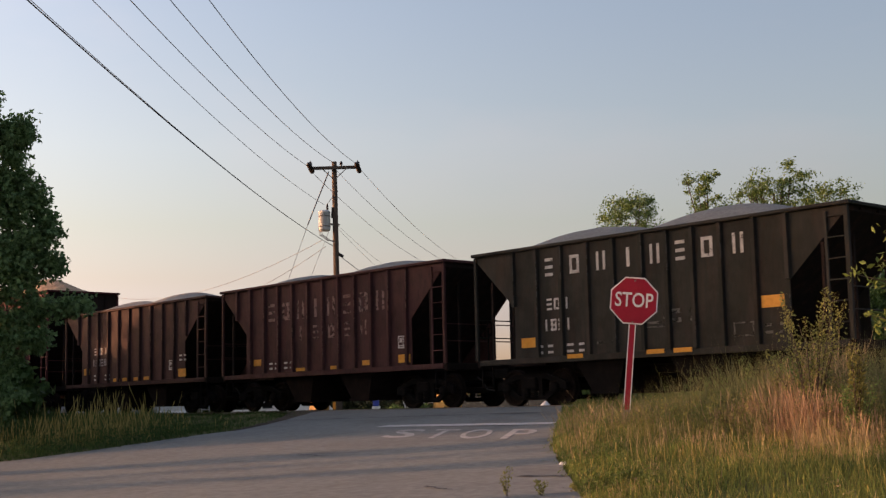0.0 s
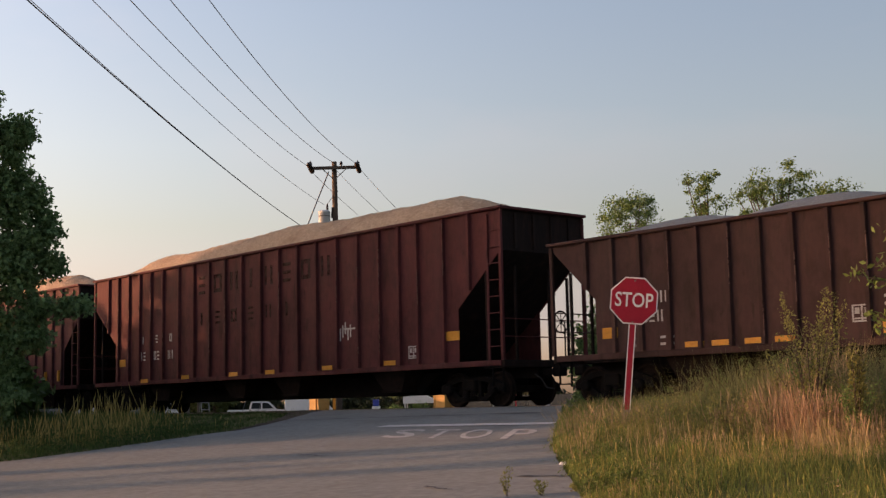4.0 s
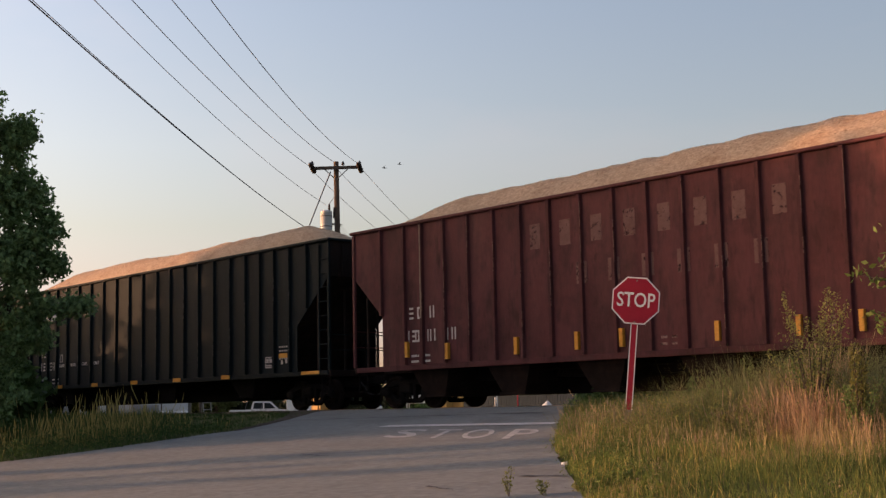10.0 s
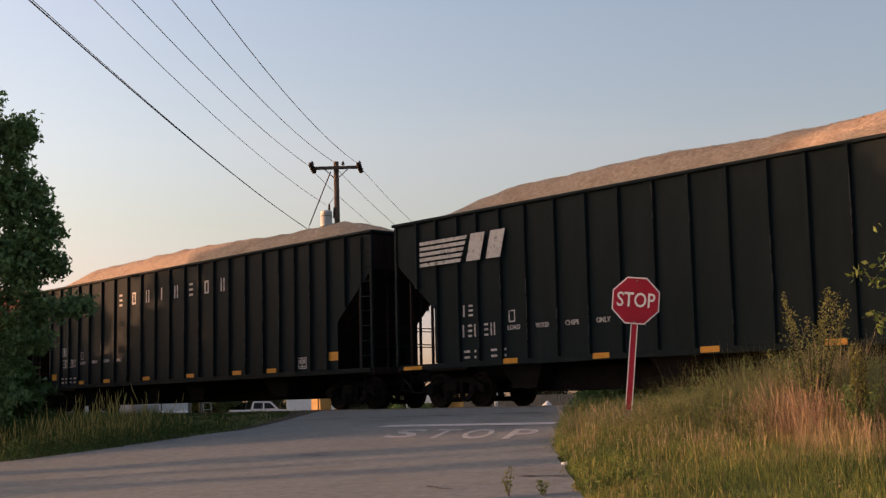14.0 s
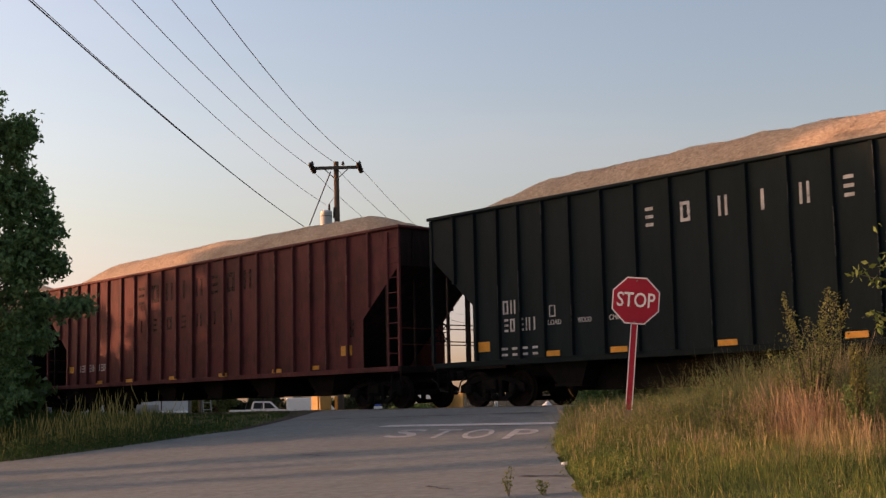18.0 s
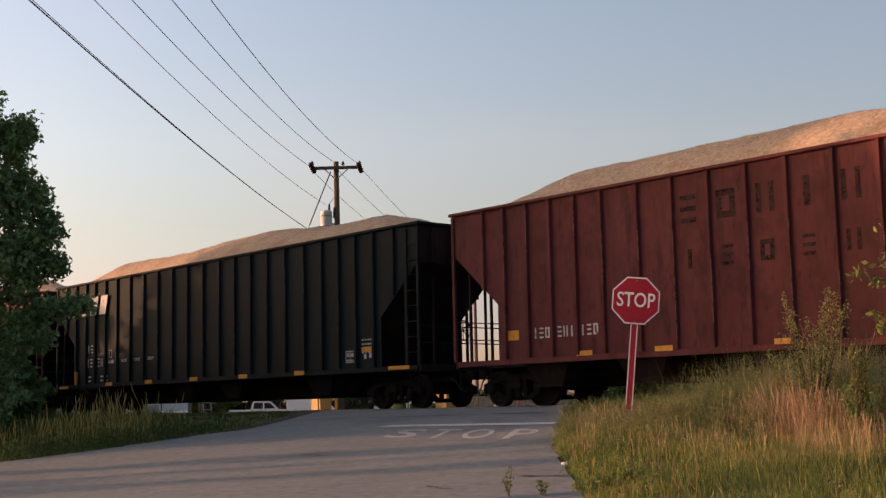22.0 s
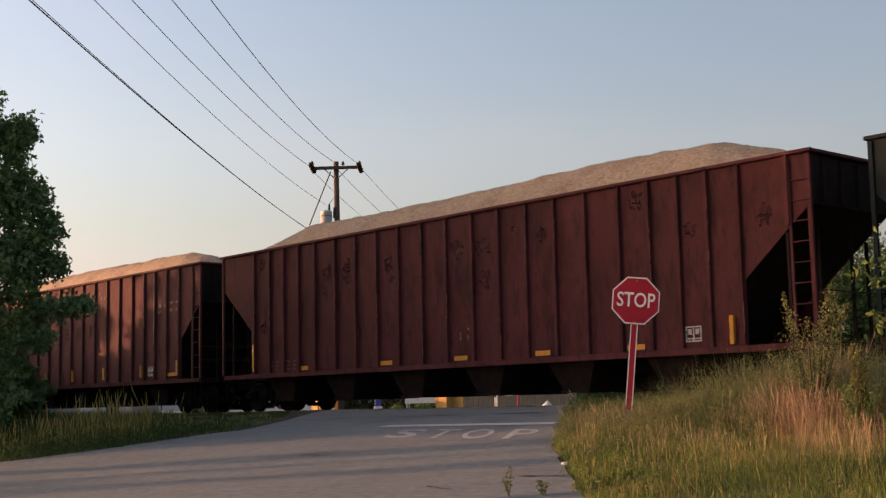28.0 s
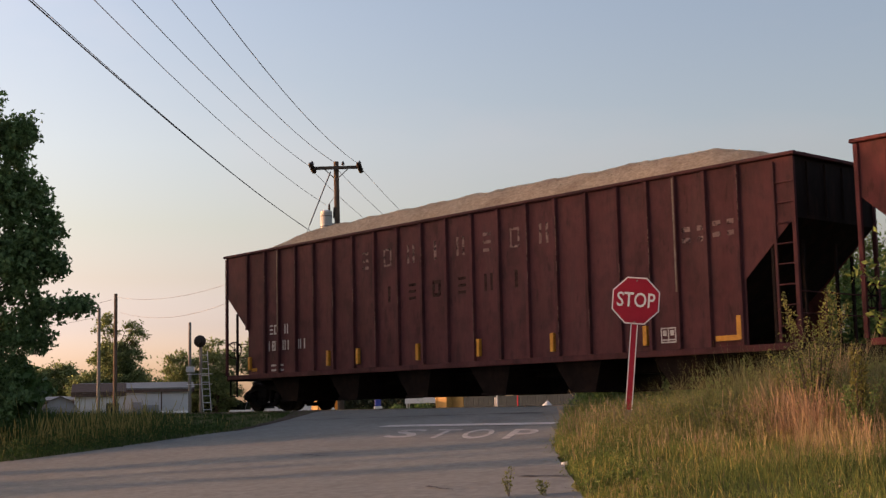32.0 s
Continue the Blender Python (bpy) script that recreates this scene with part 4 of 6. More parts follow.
    amber(c, [(x, z, 0.11, 0.42) for x, z in ((2.4, 1.58), (4.04, 1.47), (6.6, 1.48), (8.63, 1.5), (10.0, 1.5), (12.65, 1.5), (14.64, 1.5), (16.04, 1.51), (18.64, 1.53), (19.83, 1.55))])
    black_logo_car(-117.42, 22.28, 23)
    c = hopper_car("black wood chip hopper car with sparse white lettering", 22.4, 5.0, "black", RIBS_C, BAYS_B, -140.84, "chips", 24, CHIP_CUT, 1.75, 0.5)
    marks(c, "painted_shape", STENCIL, row_of(WORD, [7.5 + 1.0 * k for k in range(8)], 4.16, 0.26, 0.44, 0.07), "plain pale painted shape", True)
    marks(c, "number_stencil", STENCIL, [(WORD[k], 2.55 + 0.26 * k, 2.45, 0.19, 0.34, 0.05) for k in range(3)] + [(DIGITS[k % 6], 2.6 + 0.22 * k + 0.1 * (k > 2), 2.0, 0.16, 0.32, 0.045) for k in range(6)] + [("frame", 4.41, 2.26, 0.2, 0.28, 0.03)] + data_bars(2.9, 1.42, 2) + data_bars(3.6, 1.42, 2), "small plain white painted shapes")
    chips_words(c, 4.48, 1.98, 0.97)
    amber(c, [(1.97, 1.51, 0.5, 0.25)] + [(x, 1.24, 0.5, 0.13) for x in (4.4, 6.49, 9.48, 12.5, 15.39, 17.36)] + [(20.5, 1.55, 0.5, 0.25)])
    info_panel(c, 18.96, 1.41)
    c = hopper_car("bright oxide red wood chip hopper car with ghost lettering", 22.25, 5.0, "bright", RIBS_B, BAYS_A, -164.39, "chips", 25, CHIP_CUT, 1.75, 0.5)
    marks(c, "ghost_shape", GHOST, big_name(7.7, 0.99, 4.2, 0.62, w=0.48, s=0.14) + [(DIGITS[k % 6], 7.7 + 0.99 * k, 3.1, 0.34, 0.44, 0.1) for k in range(7)], "dark ghost shape of old painting", True)
    marks(c, "number_stencil", STENCIL, [(DIGITS[k % 6], 2.95 + 0.2 * k + 0.2 * (k > 2) + 0.15 * (k > 5), 1.75, 0.15, 0.26, 0.045) for k in range(9)], "small plain white painted shapes")
    amber(c, [(2.12, 1.74, 0.52, 0.24), (4.55, 1.2, 0.5, 0.12), (6.9, 1.2, 0.5, 0.12), (10.0, 1.2, 0.5, 0.12), (13.2, 1.2, 0.5, 0.12), (16.3, 1.22, 0.5, 0.12), (18.2, 1.25, 0.5, 0.12), (19.8, 1.68, 0.52, 0.28)])
    marks(c, "patch", GHOST, [("bar", 19.95, 2.3, 0.4, 0.5, 0)], "dull repainted patch")
    black_logo_car(-187.96, 22.2, 26)
    c = hopper_car("dull red wood chip hopper car with bare sides", 22.05, 5.0, "crimson", RIBS_D, BAYS_A, -211.31, "chips", 27, CHIP_CUT, 1.75, 0.34)
    amber(c, [(1.9, 1.66, 0.1, 0.85)] + [(x, 1.26, 0.5, 0.12) for x in (4.49, 8.44, 11.5, 14.45, 17.36)] + [(20.02, 1.5, 0.1, 0.6)])
    info_panel(c, 18.97, 1.47)
    marks(c, "data_stencil", FAINT, data_bars(2.95, 1.5, 3, 0.42, 0.06, 0.12) + data_bars(3.85, 1.5, 3, 0.45, 0.06, 0.12), "worn pale painted bars")
    marks(c, "scuff", FADED, [("bar", 11.5, 1.85, 0.06, 0.26, 0), ("bar", 11.8, 1.88, 0.06, 0.3, 0), ("bar", 7.1, 2.2, 0.18, 0.22, 0)], "pale scuffs")
    scuffs(c, [(5.7, 3.98, 0.3), (5.62, 3.5, 0.2), (6.66, 3.9, 0.3), (6.75, 4.2, 0.18), (8.6, 3.97, 0.3), (8.75, 3.6, 0.16), (11.45, 4.09, 0.32), (12.47, 4.05, 0.34), (12.5, 3.2, 0.28), (13.6, 4.4, 0.2), (14.5, 4.1, 0.22), (17.5, 4.6, 0.26), (19.0, 3.7, 0.24), (20.9, 3.8, 0.26), (2.3, 4.6, 0.2), (2.4, 2.6, 0.26)], 27)
    c = hopper_car("dull red wood chip hopper car at the train's end", 21.47, 5.0, "dull", RIBS_A, BAYS_A, -234.14, "chips", 28, TIGHT_CUT, 1.5, 0.34, pale_ribs=(3.04, 18.42))
    marks(c, "painted_shape", FADED, big_name(7.35, 1.005, 4.18, 0.5, w=0.34, s=0.06), "plain pale painted shape", True)
    marks(c, "ghost_shape", GHOST, [(DIGITS[k % 6], 8.4 + 1.0 * k, 3.15, 0.34, 0.44, 0.1) for k in range(6)], "dark ghost shape of old painting", True)
    marks(c, "number_stencil", STENCIL, number_rows(2.5, 2.5, (0.1, 0.35, 0.9), 0.3, 0.5) + [("pair", 4.1, 2.0, 0.15, 0.3, 0.05), ("bar", 4.35, 2.0, 0.06, 0.3, 0)] + data_bars(2.9, 1.4, 2, 0.6), "small plain white painted shapes")
    marks(c, "notice_stencil", FADED, data_bars(18.85, 3.75, 2, 0.55, 0.11, 0.24) + data_bars(19.65, 3.8, 2, 0.5, 0.11, 0.24), "faded painted notice in plain bars")
    amber(c, [(x, 1.5, 0.11, 0.44) for x in (5.6, 7.01, 9.63, 12.03, 14.62, 17.48)] + [(20.0, 1.54, 0.11, 0.5), (19.7, 1.33, 0.6, 0.11), (1.45, 1.5, 0.11, 0.4), (1.65, 1.3, 0.3, 0.1)])
    info_panel(c, 18.08, 1.48)


def chips_words(c, x, z, step):
    for k, word in enumerate(("LOAD", "WOOD", "CHIPS", "ONLY")):
        lettering("load_notice", word, 0.17, STENCIL, Matrix.Translation((x + step * k, -1.53, z)) @ pose(0, 0, 0, 90), c, width=0.43, label="white stencilled words")


def black_logo_car(rear, length, seed):
    c = hopper_car("black wood chip hopper car with a white striped emblem", length, 5.0, "black", RIBS_C, BAYS_B, rear, "chips", seed, CHIP_CUT, 1.75, 0.5)
    for k in range(5):
        z = 3.8 + k * 0.145
        part("emblem_stripe", prism(bmesh.new(), [(1.15, z - 0.045), (2.75 + k * 0.06, z - 0.045), (2.79 + k * 0.06, z + 0.045), (1.15, z + 0.045)], RIB_FACE - 0.014, RIB_FACE - 0.002), STENCIL, c, "white painted stripe")
    for x, w in ((2.98, 0.52), (3.72, 0.52)):
        part("emblem_block", prism(bmesh.new(), [(x, 3.74), (x + w, 3.74), (x + w + 0.2, 4.44), (x + 0.2, 4.44)], RIB_FACE - 0.014, RIB_FACE - 0.002), STENCIL, c, "white painted block")
    marks(c, "number_stencil", STENCIL, [(DIGITS[k % 6], 2.75 + 0.26 * k, 2.47, 0.18, 0.3, 0.038) for k in range(2)] + [(DIGITS[k % 6], 2.72 + 0.25 * k + 0.1 * (k > 2), 1.95, 0.17, 0.32, 0.038) for k in range(6)] + data_bars(3.0, 1.42, 2) + data_bars(4.0, 1.42, 2), "small plain white painted shapes")
    marks(c, "small_frame", STENCIL, [("frame", 4.51, 2.23, 0.22, 0.3, 0.03)], "small white outline")
    chips_words(c, 4.57, 1.94, 0.98)
    amber(c, [(0.7, 1.07, 0.75, 0.1)] + [(x, 1.12, 0.5, 0.13) for x in (4.45, 7.43, 10.5, 13.52, 16.62)] + [(19.87, 1.68, 0.45, 0.14), (21.3, 1.11, 0.9, 0.1)] + ([(1.84, 1.4, 0.09, 0.5)] if seed == 26 else []))
    info_panel(c, 19.1, 1.5)
    marks(c, "data_stencil", STENCIL, data_bars(19.75, 1.95, 4, 0.18, 0.045, 0.12) + data_bars(20.0, 1.95, 4, 0.14, 0.045, 0.12) + [("bar", 19.8, 1.48, 0.1, 0.13, 0), ("bar", 20.03, 1.5, 0.1, 0.13, 0)], "small white painted bars")


def distance(t):
    return 6.5799 * t - 0.0080357 * t * t - 0.00012518 * t ** 3


def motions():
    steps = [2.0 * k for k in range(17)]
    for car, rear in TRAIN:
        walk(car, [(t, pose(rear + distance(t), 0, 0)) for t in steps])
    for bird, first, speed in BIRDS:
        heading = math.degrees(math.atan2(speed.y, speed.x))
        rows = []
        for t in (0, 8, 16, 22, 23, 24, 25, 32):
            q = first + speed * t
            q.z = first.z + speed.z * min(t, 25)
            rows.append((t, Matrix.Translation(q) @ pose(0, 0, 0, 0, 0, heading)))
        walk(bird, rows)
    ticks = [0.1 * k for k in range(321)]
    for ws in WHEELSETS:
        place = ws.location.copy()
        walk(ws, [(t, pose(*place, 0, math.degrees(distance(t) / WHEEL_R), 0)) for t in ticks])


build_train()


# ---- stop sign ----
def build_stop_sign():
    sign = tagged(new("stop_sign"), "red octagonal stop sign on a leaning red post with white edges", "road sign")
    base = Vector((-13.03, -8.72, -0.62))
    face = math.degrees(math.atan2(EYE.x - base.x, -(EYE.y - base.y)))
    sign.matrix_world = Matrix.Translation(base) @ pose(0, 0, 0, 0, 0, face - 2) @ pose(0, 0, 0, 0, 6.0, 0)
    r = 0.364 / math.cos(math.pi / 8)
    zc = 2.23

    def octagon(k):
        return [(r * k * math.cos(math.pi / 8 + i * math.pi / 4), zc + r * k * math.sin(math.pi / 8 + i * math.pi / 4)) for i in range(8)]

    bm = prism(bmesh.new(), octagon(1.0), -0.03, -0.024)
    part("border", bm, SIGNWHITE, sign, "white reflective border")
    bm = prism(bmesh.new(), octagon(0.945), -0.0345, -0.0305)
    part("face", bm, SIGNRED, sign)
    lettering("sign_lettering", "STOP", 0.315, SIGNWHITE, Matrix.Translation((0, -0.036, zc)) @ pose(0, 0, 0, 90), sign, width=0.585, depth=0.001)
    bm = bmesh.new()
    for z in (zc - 0.33, zc + 0.31):
        lathe(bm, [(0.013, -0.043), (0.013, -0.034)], (0, 0, z), 8, "y")
    part("bolt", bm, STEEL, sign)
    bm = prism(bmesh.new(), [(-0.054, -0.015), (0.054, -0.015), (0.054, 0.0), (0.03, 0.018), (-0.03, 0.018), (-0.054, 0.0)], 0, zc + 0.33, "z")
    part("post", bm, STEEL, sign, "galvanised steel channel post")
    part("post_strip", box(bmesh.new(), -0.04, 0.04, -0.021, -0.017, 0.55, zc - 0.37), SIGNRED, sign, "red reflective strip")
    for x in (-0.048, 0.048):
        part("post_edge", box(bmesh.new(), x - 0.0075, x + 0.0075, -0.021, -0.017, 0.55, zc - 0.37), SIGNWHITE, sign, "white edge strip")


# ---- power poles and lines ----
ARM = Vector((0.61, 0.79, 0))


def build_pole(base, top, label, lean=(0, 0), cross=True, r=0.16, wood=POLEWOOD):
    pole = tagged(new("utility_pole"), label, "utility pole")
    pole.location = base
    h = top - base[2]
    lx, ly = lean
    part("shaft", tube(bmesh.new(), [(0, 0, -0.3), (lx * 0.5, ly * 0.5, h * 0.5), (lx, ly, h)], [r, r * 0.88, r * 0.75], 12), wood, pole)
    if cross:
        c = Vector((lx * 0.98, ly * 0.98, h - 0.32))
        bm = bmesh.new()
        q = Vector((ARM.y, -ARM.x, 0)) * 0.06
        side = q * 3.2
        vs = []
        for sx in (-1.2, 1.2):
            for a, b in ((-1, -1), (1, -1), (1, 1), (-1, 1)):
                vs.append(bm.verts.new(c + side + ARM * sx + q * a + Vector((0, 0, 0.07 * b + 0.02 * sx))))
        for f in ((0, 1, 2, 3), (7, 6, 5, 4), (0, 4, 5, 1), (1, 5, 6, 2), (2, 6, 7, 3), (3, 7, 4, 0)):
            bm.faces.new([vs[i] for i in f])
        part("cross_arm", bm, POLEWOOD, pole)
        for sx in (-1, 1):
            part("arm_brace", tube(bmesh.new(), [c + side * 1.3 + ARM * 0.62 * sx, c + side * 0.5 + Vector((0, 0, -0.55))], 0.022, 6), STEEL, pole)
        for sx in (-1.1, 0.32, 1.1):
            p = c + side + ARM * sx + Vector((0, 0, 0.08))
            bm = bmesh.new()
            lathe(bm, [(0.03, 0), (0.04, 0.05), (0.09, 0.08), (0.05, 0.11), (0.085, 0.15), (0.045, 0.18), (0.03, 0.22), (0, 0.23)], p, 10)
            part("insulator", bm, CERAMIC, pole, "brown porcelain insulator")
        for sx in (-1.1, 1.1):
            for sg in (-1, 1):
                d = Vector((-0.707, 0.707, -0.15)) * sg
                p = c + side + ARM * sx
                bm = bmesh.new()
                tube(bm, [p, p + d * 0.12, p + d * 0.2, p + d * 0.3, p + d * 0.4, p + d * 0.5, p + d * 0.62], [0.05, 0.12, 0.06, 0.13, 0.06, 0.12, 0.04], 8)
                part("strain_insulator", bm, CERAMIC, pole)
            p = c + side + ARM * sx + Vector((0, 0, 0.28))
            part("jumper", tube(bmesh.new(), [p + Vector((0.2, -0.2, -0.2)), p + Vector((0.1, -0.1, 0.03)), p + Vector((-0.1, 0.1, 0.03)), p + Vector((-0.2, 0.2, -0.2))], 0.014, 5), WIRE, pole)
    return pole


def wire(a, b, sag=0.4, r=0.0118, label="thin dark overhead wire", name="power_line", mat=WIRE):
    a, b = Vector(a), Vector(b)
    pts = []
    for k in range(25):
        u = k / 24
        p = a.lerp(b, u)
        p.z -= 4 * sag * u * (1 - u)
        pts.append(p)
    return tagged(part(name, tube(bmesh.new(), pts, r, 6), mat), label, "wire", group="overhead wires")


def build_lines():
    pole = build_pole((-47.72, 12.0, -0.8), 11.45, "weathered wooden utility pole with a crossarm and grey transformer", (0.5, -0.5))
    tr = new("transformer")
    tr.parent = pole
    o = Vector((0.02, -0.9, 9.0)) + Vector((0.17, 0.03, 0))
    bm = bmesh.new()
    lathe(bm, [(0.0, 0.0), (0.24, 0.0), (0.27, 0.06), (0.27, 0.82), (0.285, 0.84), (0.285, 0.88), (0.2, 0.96), (0.0, 0.98)], o, 20)
    part("tank", bm, GREYPAINT, tr, "pale grey steel tank", True)
    for z in (0.18, 0.66):
        part("tank_band", lathe(bmesh.new(), [(0.275, z), (0.29, z + 0.02), (0.275, z + 0.04)], o, 20), STEEL, tr)
    bm = lathe(bmesh.new(), [(0.06, 0.94), (0.045, 1.0), (0.065, 1.04), (0.045, 1.1), (0.06, 1.14), (0.03, 1.25), (0.0, 1.27)], o + Vector((0.1, 0.1, 0)), 10)
    part("bushing", bm, CERAMIC, tr)
    part("arrester", tube(bmesh.new(), [o + Vector((0.2, 0.28, 0.6)), o + Vector((0.22, 0.3, 1.1))], 0.04, 8), CERAMIC, tr)
    part("bracket", box(bmesh.new(), o.x - 0.05, o.x + 0.2, o.y + 0.2, o.y + 0.75, o.z + 0.3, o.z + 0.36), STEEL, tr)
    part("lead", tube(bmesh.new(), [o + Vector((0.1, 0.1, 1.25)), o + Vector((0.25, 0.3, 1.6)), o + Vector((0.35, 0.55, 1.9))], 0.014, 5), WIRE, tr)
    for k in range(3):
        part("lead", tube(bmesh.new(), [o + Vector((-0.12 + 0.1 * k, -0.25, 0.15)), o + Vector((-0.1 + 0.1 * k, -0.2, -0.2)), o + Vector((0.1 * k, 0.2, -0.45)), o + Vector((0.2, 0.6, -0.4 - 0.1 * k))], 0.015, 5), WIRE, tr)
    part("splice_box", tube(bmesh.new(), [(0.32, -0.28, 8.02), (0.52, -0.06, 7.82)], 0.07, 8), RUBBER, pole, "black cable splice case")
    near = build_pole((-15.6, -20.1, -1.25), 10.6, "weathered wooden utility pole beside the road")
    far = build_pole((-76.3, 47.3, -1.2), 11.1, "weathered wooden utility pole further along the road")
    wire((-47.86, 10.48, 11.2), (-16.27, -20.97, 10.84), 0.75)
    wire((-47.2, 11.4, 11.4), (-15.6, -20.1, 10.78), 0.95)
    wire((-46.49, 12.27, 11.3), (-14.93, -19.23, 10.49), 0.95)
    wire((-47.45, 11.1, 9.4), (-15.6, -20.1, 8.61), 0.6, 0.009)
    wire((-47.5, 11.6, 7.52), (-15.69, -20.22, 7.55), 0.46, 0.0135, "thick dark overhead telephone cable", mat=CABLE)
    wire((-47.5, 11.6, 7.53), (-15.69, -20.22, 7.63), 0.49, 0.008)
    for a, b, s, r in (((-47.86, 10.5, 11.1), (-77.0, 46.4, 10.6), 0.9, 0.011), ((-47.2, 11.4, 11.2), (-76.3, 47.3, 10.9), 0.9, 0.011), ((-46.5, 12.27, 11.25), (-75.6, 48.2, 10.8), 0.9, 0.011),
                       ((-47.5, 11.6, 8.7), (-76.3, 47.3, 8.0), 1.0, 0.007), ((-47.5, 11.6, 8.6), (-76.2, 47.2, 7.4), 1.3, 0.007), ((-47.5, 11.6, 7.3), (-76.3, 47.3, 6.6), 0.8, 0.016)):
        wire(a, b, s, r)
    # drops to the pole by the yard, and stays
    wire((-47.75, 11.15, 7.8), (-88.6, 21.7, 8.75), 1.1, 0.012)
    wire((-47.7, 11.3, 7.5), (-87.6, 21.6, 7.5), 1.5, 0.012)
    wire((-88.6, 21.7, 8.6), (-140.0, 8.0, 7.5), 1.2, 0.012)
    wire((-84.8, 18.5, 6.9), (-130.0, -2.0, 6.0), 1.2, 0.012)
    wire((-47.25, 11.2, 10.95), (-47.43, 10.11, 8.4), 0.0, 0.03, "dark guy strain rod", "guy_wire")
    wire((-47.43, 10.11, 8.4), (-47.95, 6.6, -0.7), 0.0, 0.011, "thin steel guy wire", "guy_wire")
    wire((-47.5, 11.4, 8.3), (-48.0, 7.4, -0.7), 0.0, 0.009, "thin steel guy wire", "guy_wire")
    for x, y, top, r, w in ((-88.75, 21.8, 9.0, 0.17, POLEWOOD), (-84.85, 18.5, 7.55, 0.14, POLEGREY), (-51.7, 6.4, 4.1, 0.085, POLEGREY)):
        build_pole((x, y, float(level(y)) - 0.1), top, "plain weathered wooden pole beside the yard", cross=False, r=r, wood=w)


# ---- plants ----
def build_tree(base, lobes, trunk_r, leaf, mat, label, count, size, seed, category="tree", name="tree", trunk_top=None, clump=0.55, spread=1.0):
    """lobes: (offset from the base, radii); clumps of leaves fill them unevenly, limbs reach into them."""
    rng = np.random.default_rng(seed)
    tree = tagged(new(name), label, category)
    tree.location = base
    vols = np.array([r[0] * r[1] * r[2] for _, r in lobes])
    pts, limbs = [], []
    for (off, rad), share_ in zip(lobes, vols / vols.sum()):
        n_cl = max(4, int(count * share_ / 60))
        d = rng.normal(0, 1, (n_cl, 3))
        d /= np.linalg.norm(d, axis=1, keepdims=True)
        cl = np.array(off) + d * np.array(rad) * rng.uniform(0.25, 1.0, (n_cl, 1)) ** 0.6 * spread
        limbs.append((np.array(off), cl[:: max(1, n_cl // 7)]))
        for c in cl:
            k = int(rng.integers(35, 85))
            pts.append(c + rng.normal(0, clump * rng.uniform(0.3, 0.62), (k, 3)) * (1, 1, 0.7))
    pts = np.concatenate(pts)
    pts[:, 2] = np.maximum(pts[:, 2], 0.15)
    v, f = leaf_quads(pts, size, rng)
    crown = np_mesh("crown", v, f, mat, tree)
    tagged(crown, kind="stuff")
    top = trunk_top or max(o[2] for o, _ in lobes)
    bm = bmesh.new()
    tube(bm, [(0, 0, -0.3), (0.05, 0.03, top * 0.4), (-0.05, 0.05, top * 0.75), (0, 0, top)], [trunk_r * 1.2, trunk_r, trunk_r * 0.7, trunk_r * 0.2], 9)
    for o, ends in limbs:
        for e in ends:
            s = Vector((0, 0, min(top * 0.9, max(0.3, float(e[2]) * 0.6))))
            mid = s.lerp(Vector(e), 0.55) + Vector((0, 0, 0.15))
            tube(bm, [s, mid, Vector(e)], [trunk_r * 0.4, trunk_r * 0.22, trunk_r * 0.08], 5)
    part("trunk", bm, BARK, tree)
    return tree


# crown of the maple: place along and height over the base, half width, half height, leaf clusters
PLUMES = [(1.36, 6.9, 0.34, 0.72, 95), (1.62, 7.16, 0.17, 0.42, 34), (1.93, 5.62, 0.22, 0.52, 52), (2.2, 5.02, 0.23, 0.4, 46), (1.8, 4.5, 0.55, 0.66, 150), (2.32, 4.15, 0.26, 0.24, 34),
          (2.62, 3.27, 0.5, 0.17, 34), (2.86, 3.32, 0.2, 0.13, 14), (2.06, 3.15, 0.55, 0.3, 50), (1.9, 2.52, 0.42, 0.26, 40), (1.42, 5.65, 0.5, 0.95, 190), (1.3, 4.1, 0.75, 0.95, 230), (1.3, 2.7, 0.7, 0.7, 105),
          (1.05, 1.5, 0.65, 0.55, 120), (0.5, 7.3, 0.65, 1.05, 150), (0.1, 5.0, 1.2, 2.0, 260), (0.0, 2.6, 1.2, 1.2, 200), (-0.6, 6.0, 1.1, 1.7, 160)]


def maple_leaves(centres, size, rng):
    """Three-lobed leaves, their tips hanging."""
    n = len(centres)
    a = rng.normal(0, 0.6, (n, 3)) + (0, 0, -0.55)
    a /= np.linalg.norm(a, axis=1, keepdims=True)
    b = np.cross(a, rng.normal(0, 1, (n, 3)))
    b /= np.linalg.norm(b, axis=1, keepdims=True) + 1e-9
    s = size * rng.uniform(0.65, 1.25, (n, 1))
    out = []
    for turn, long in ((0.0, 1.0), (0.95, 0.72), (-0.95, 0.72)):
        d, p = a * math.cos(turn) + b * math.sin(turn), b * math.cos(turn) - a * math.sin(turn)
        out.append(np.stack([centres, centres + (d * 0.45 + p * 0.24) * s * long, centres + d * s * long, centres + (d * 0.45 - p * 0.24) * s * long], 1))
    return np.stack(out, 1).reshape(-1, 3), np.arange(n * 12).reshape(-1, 4)


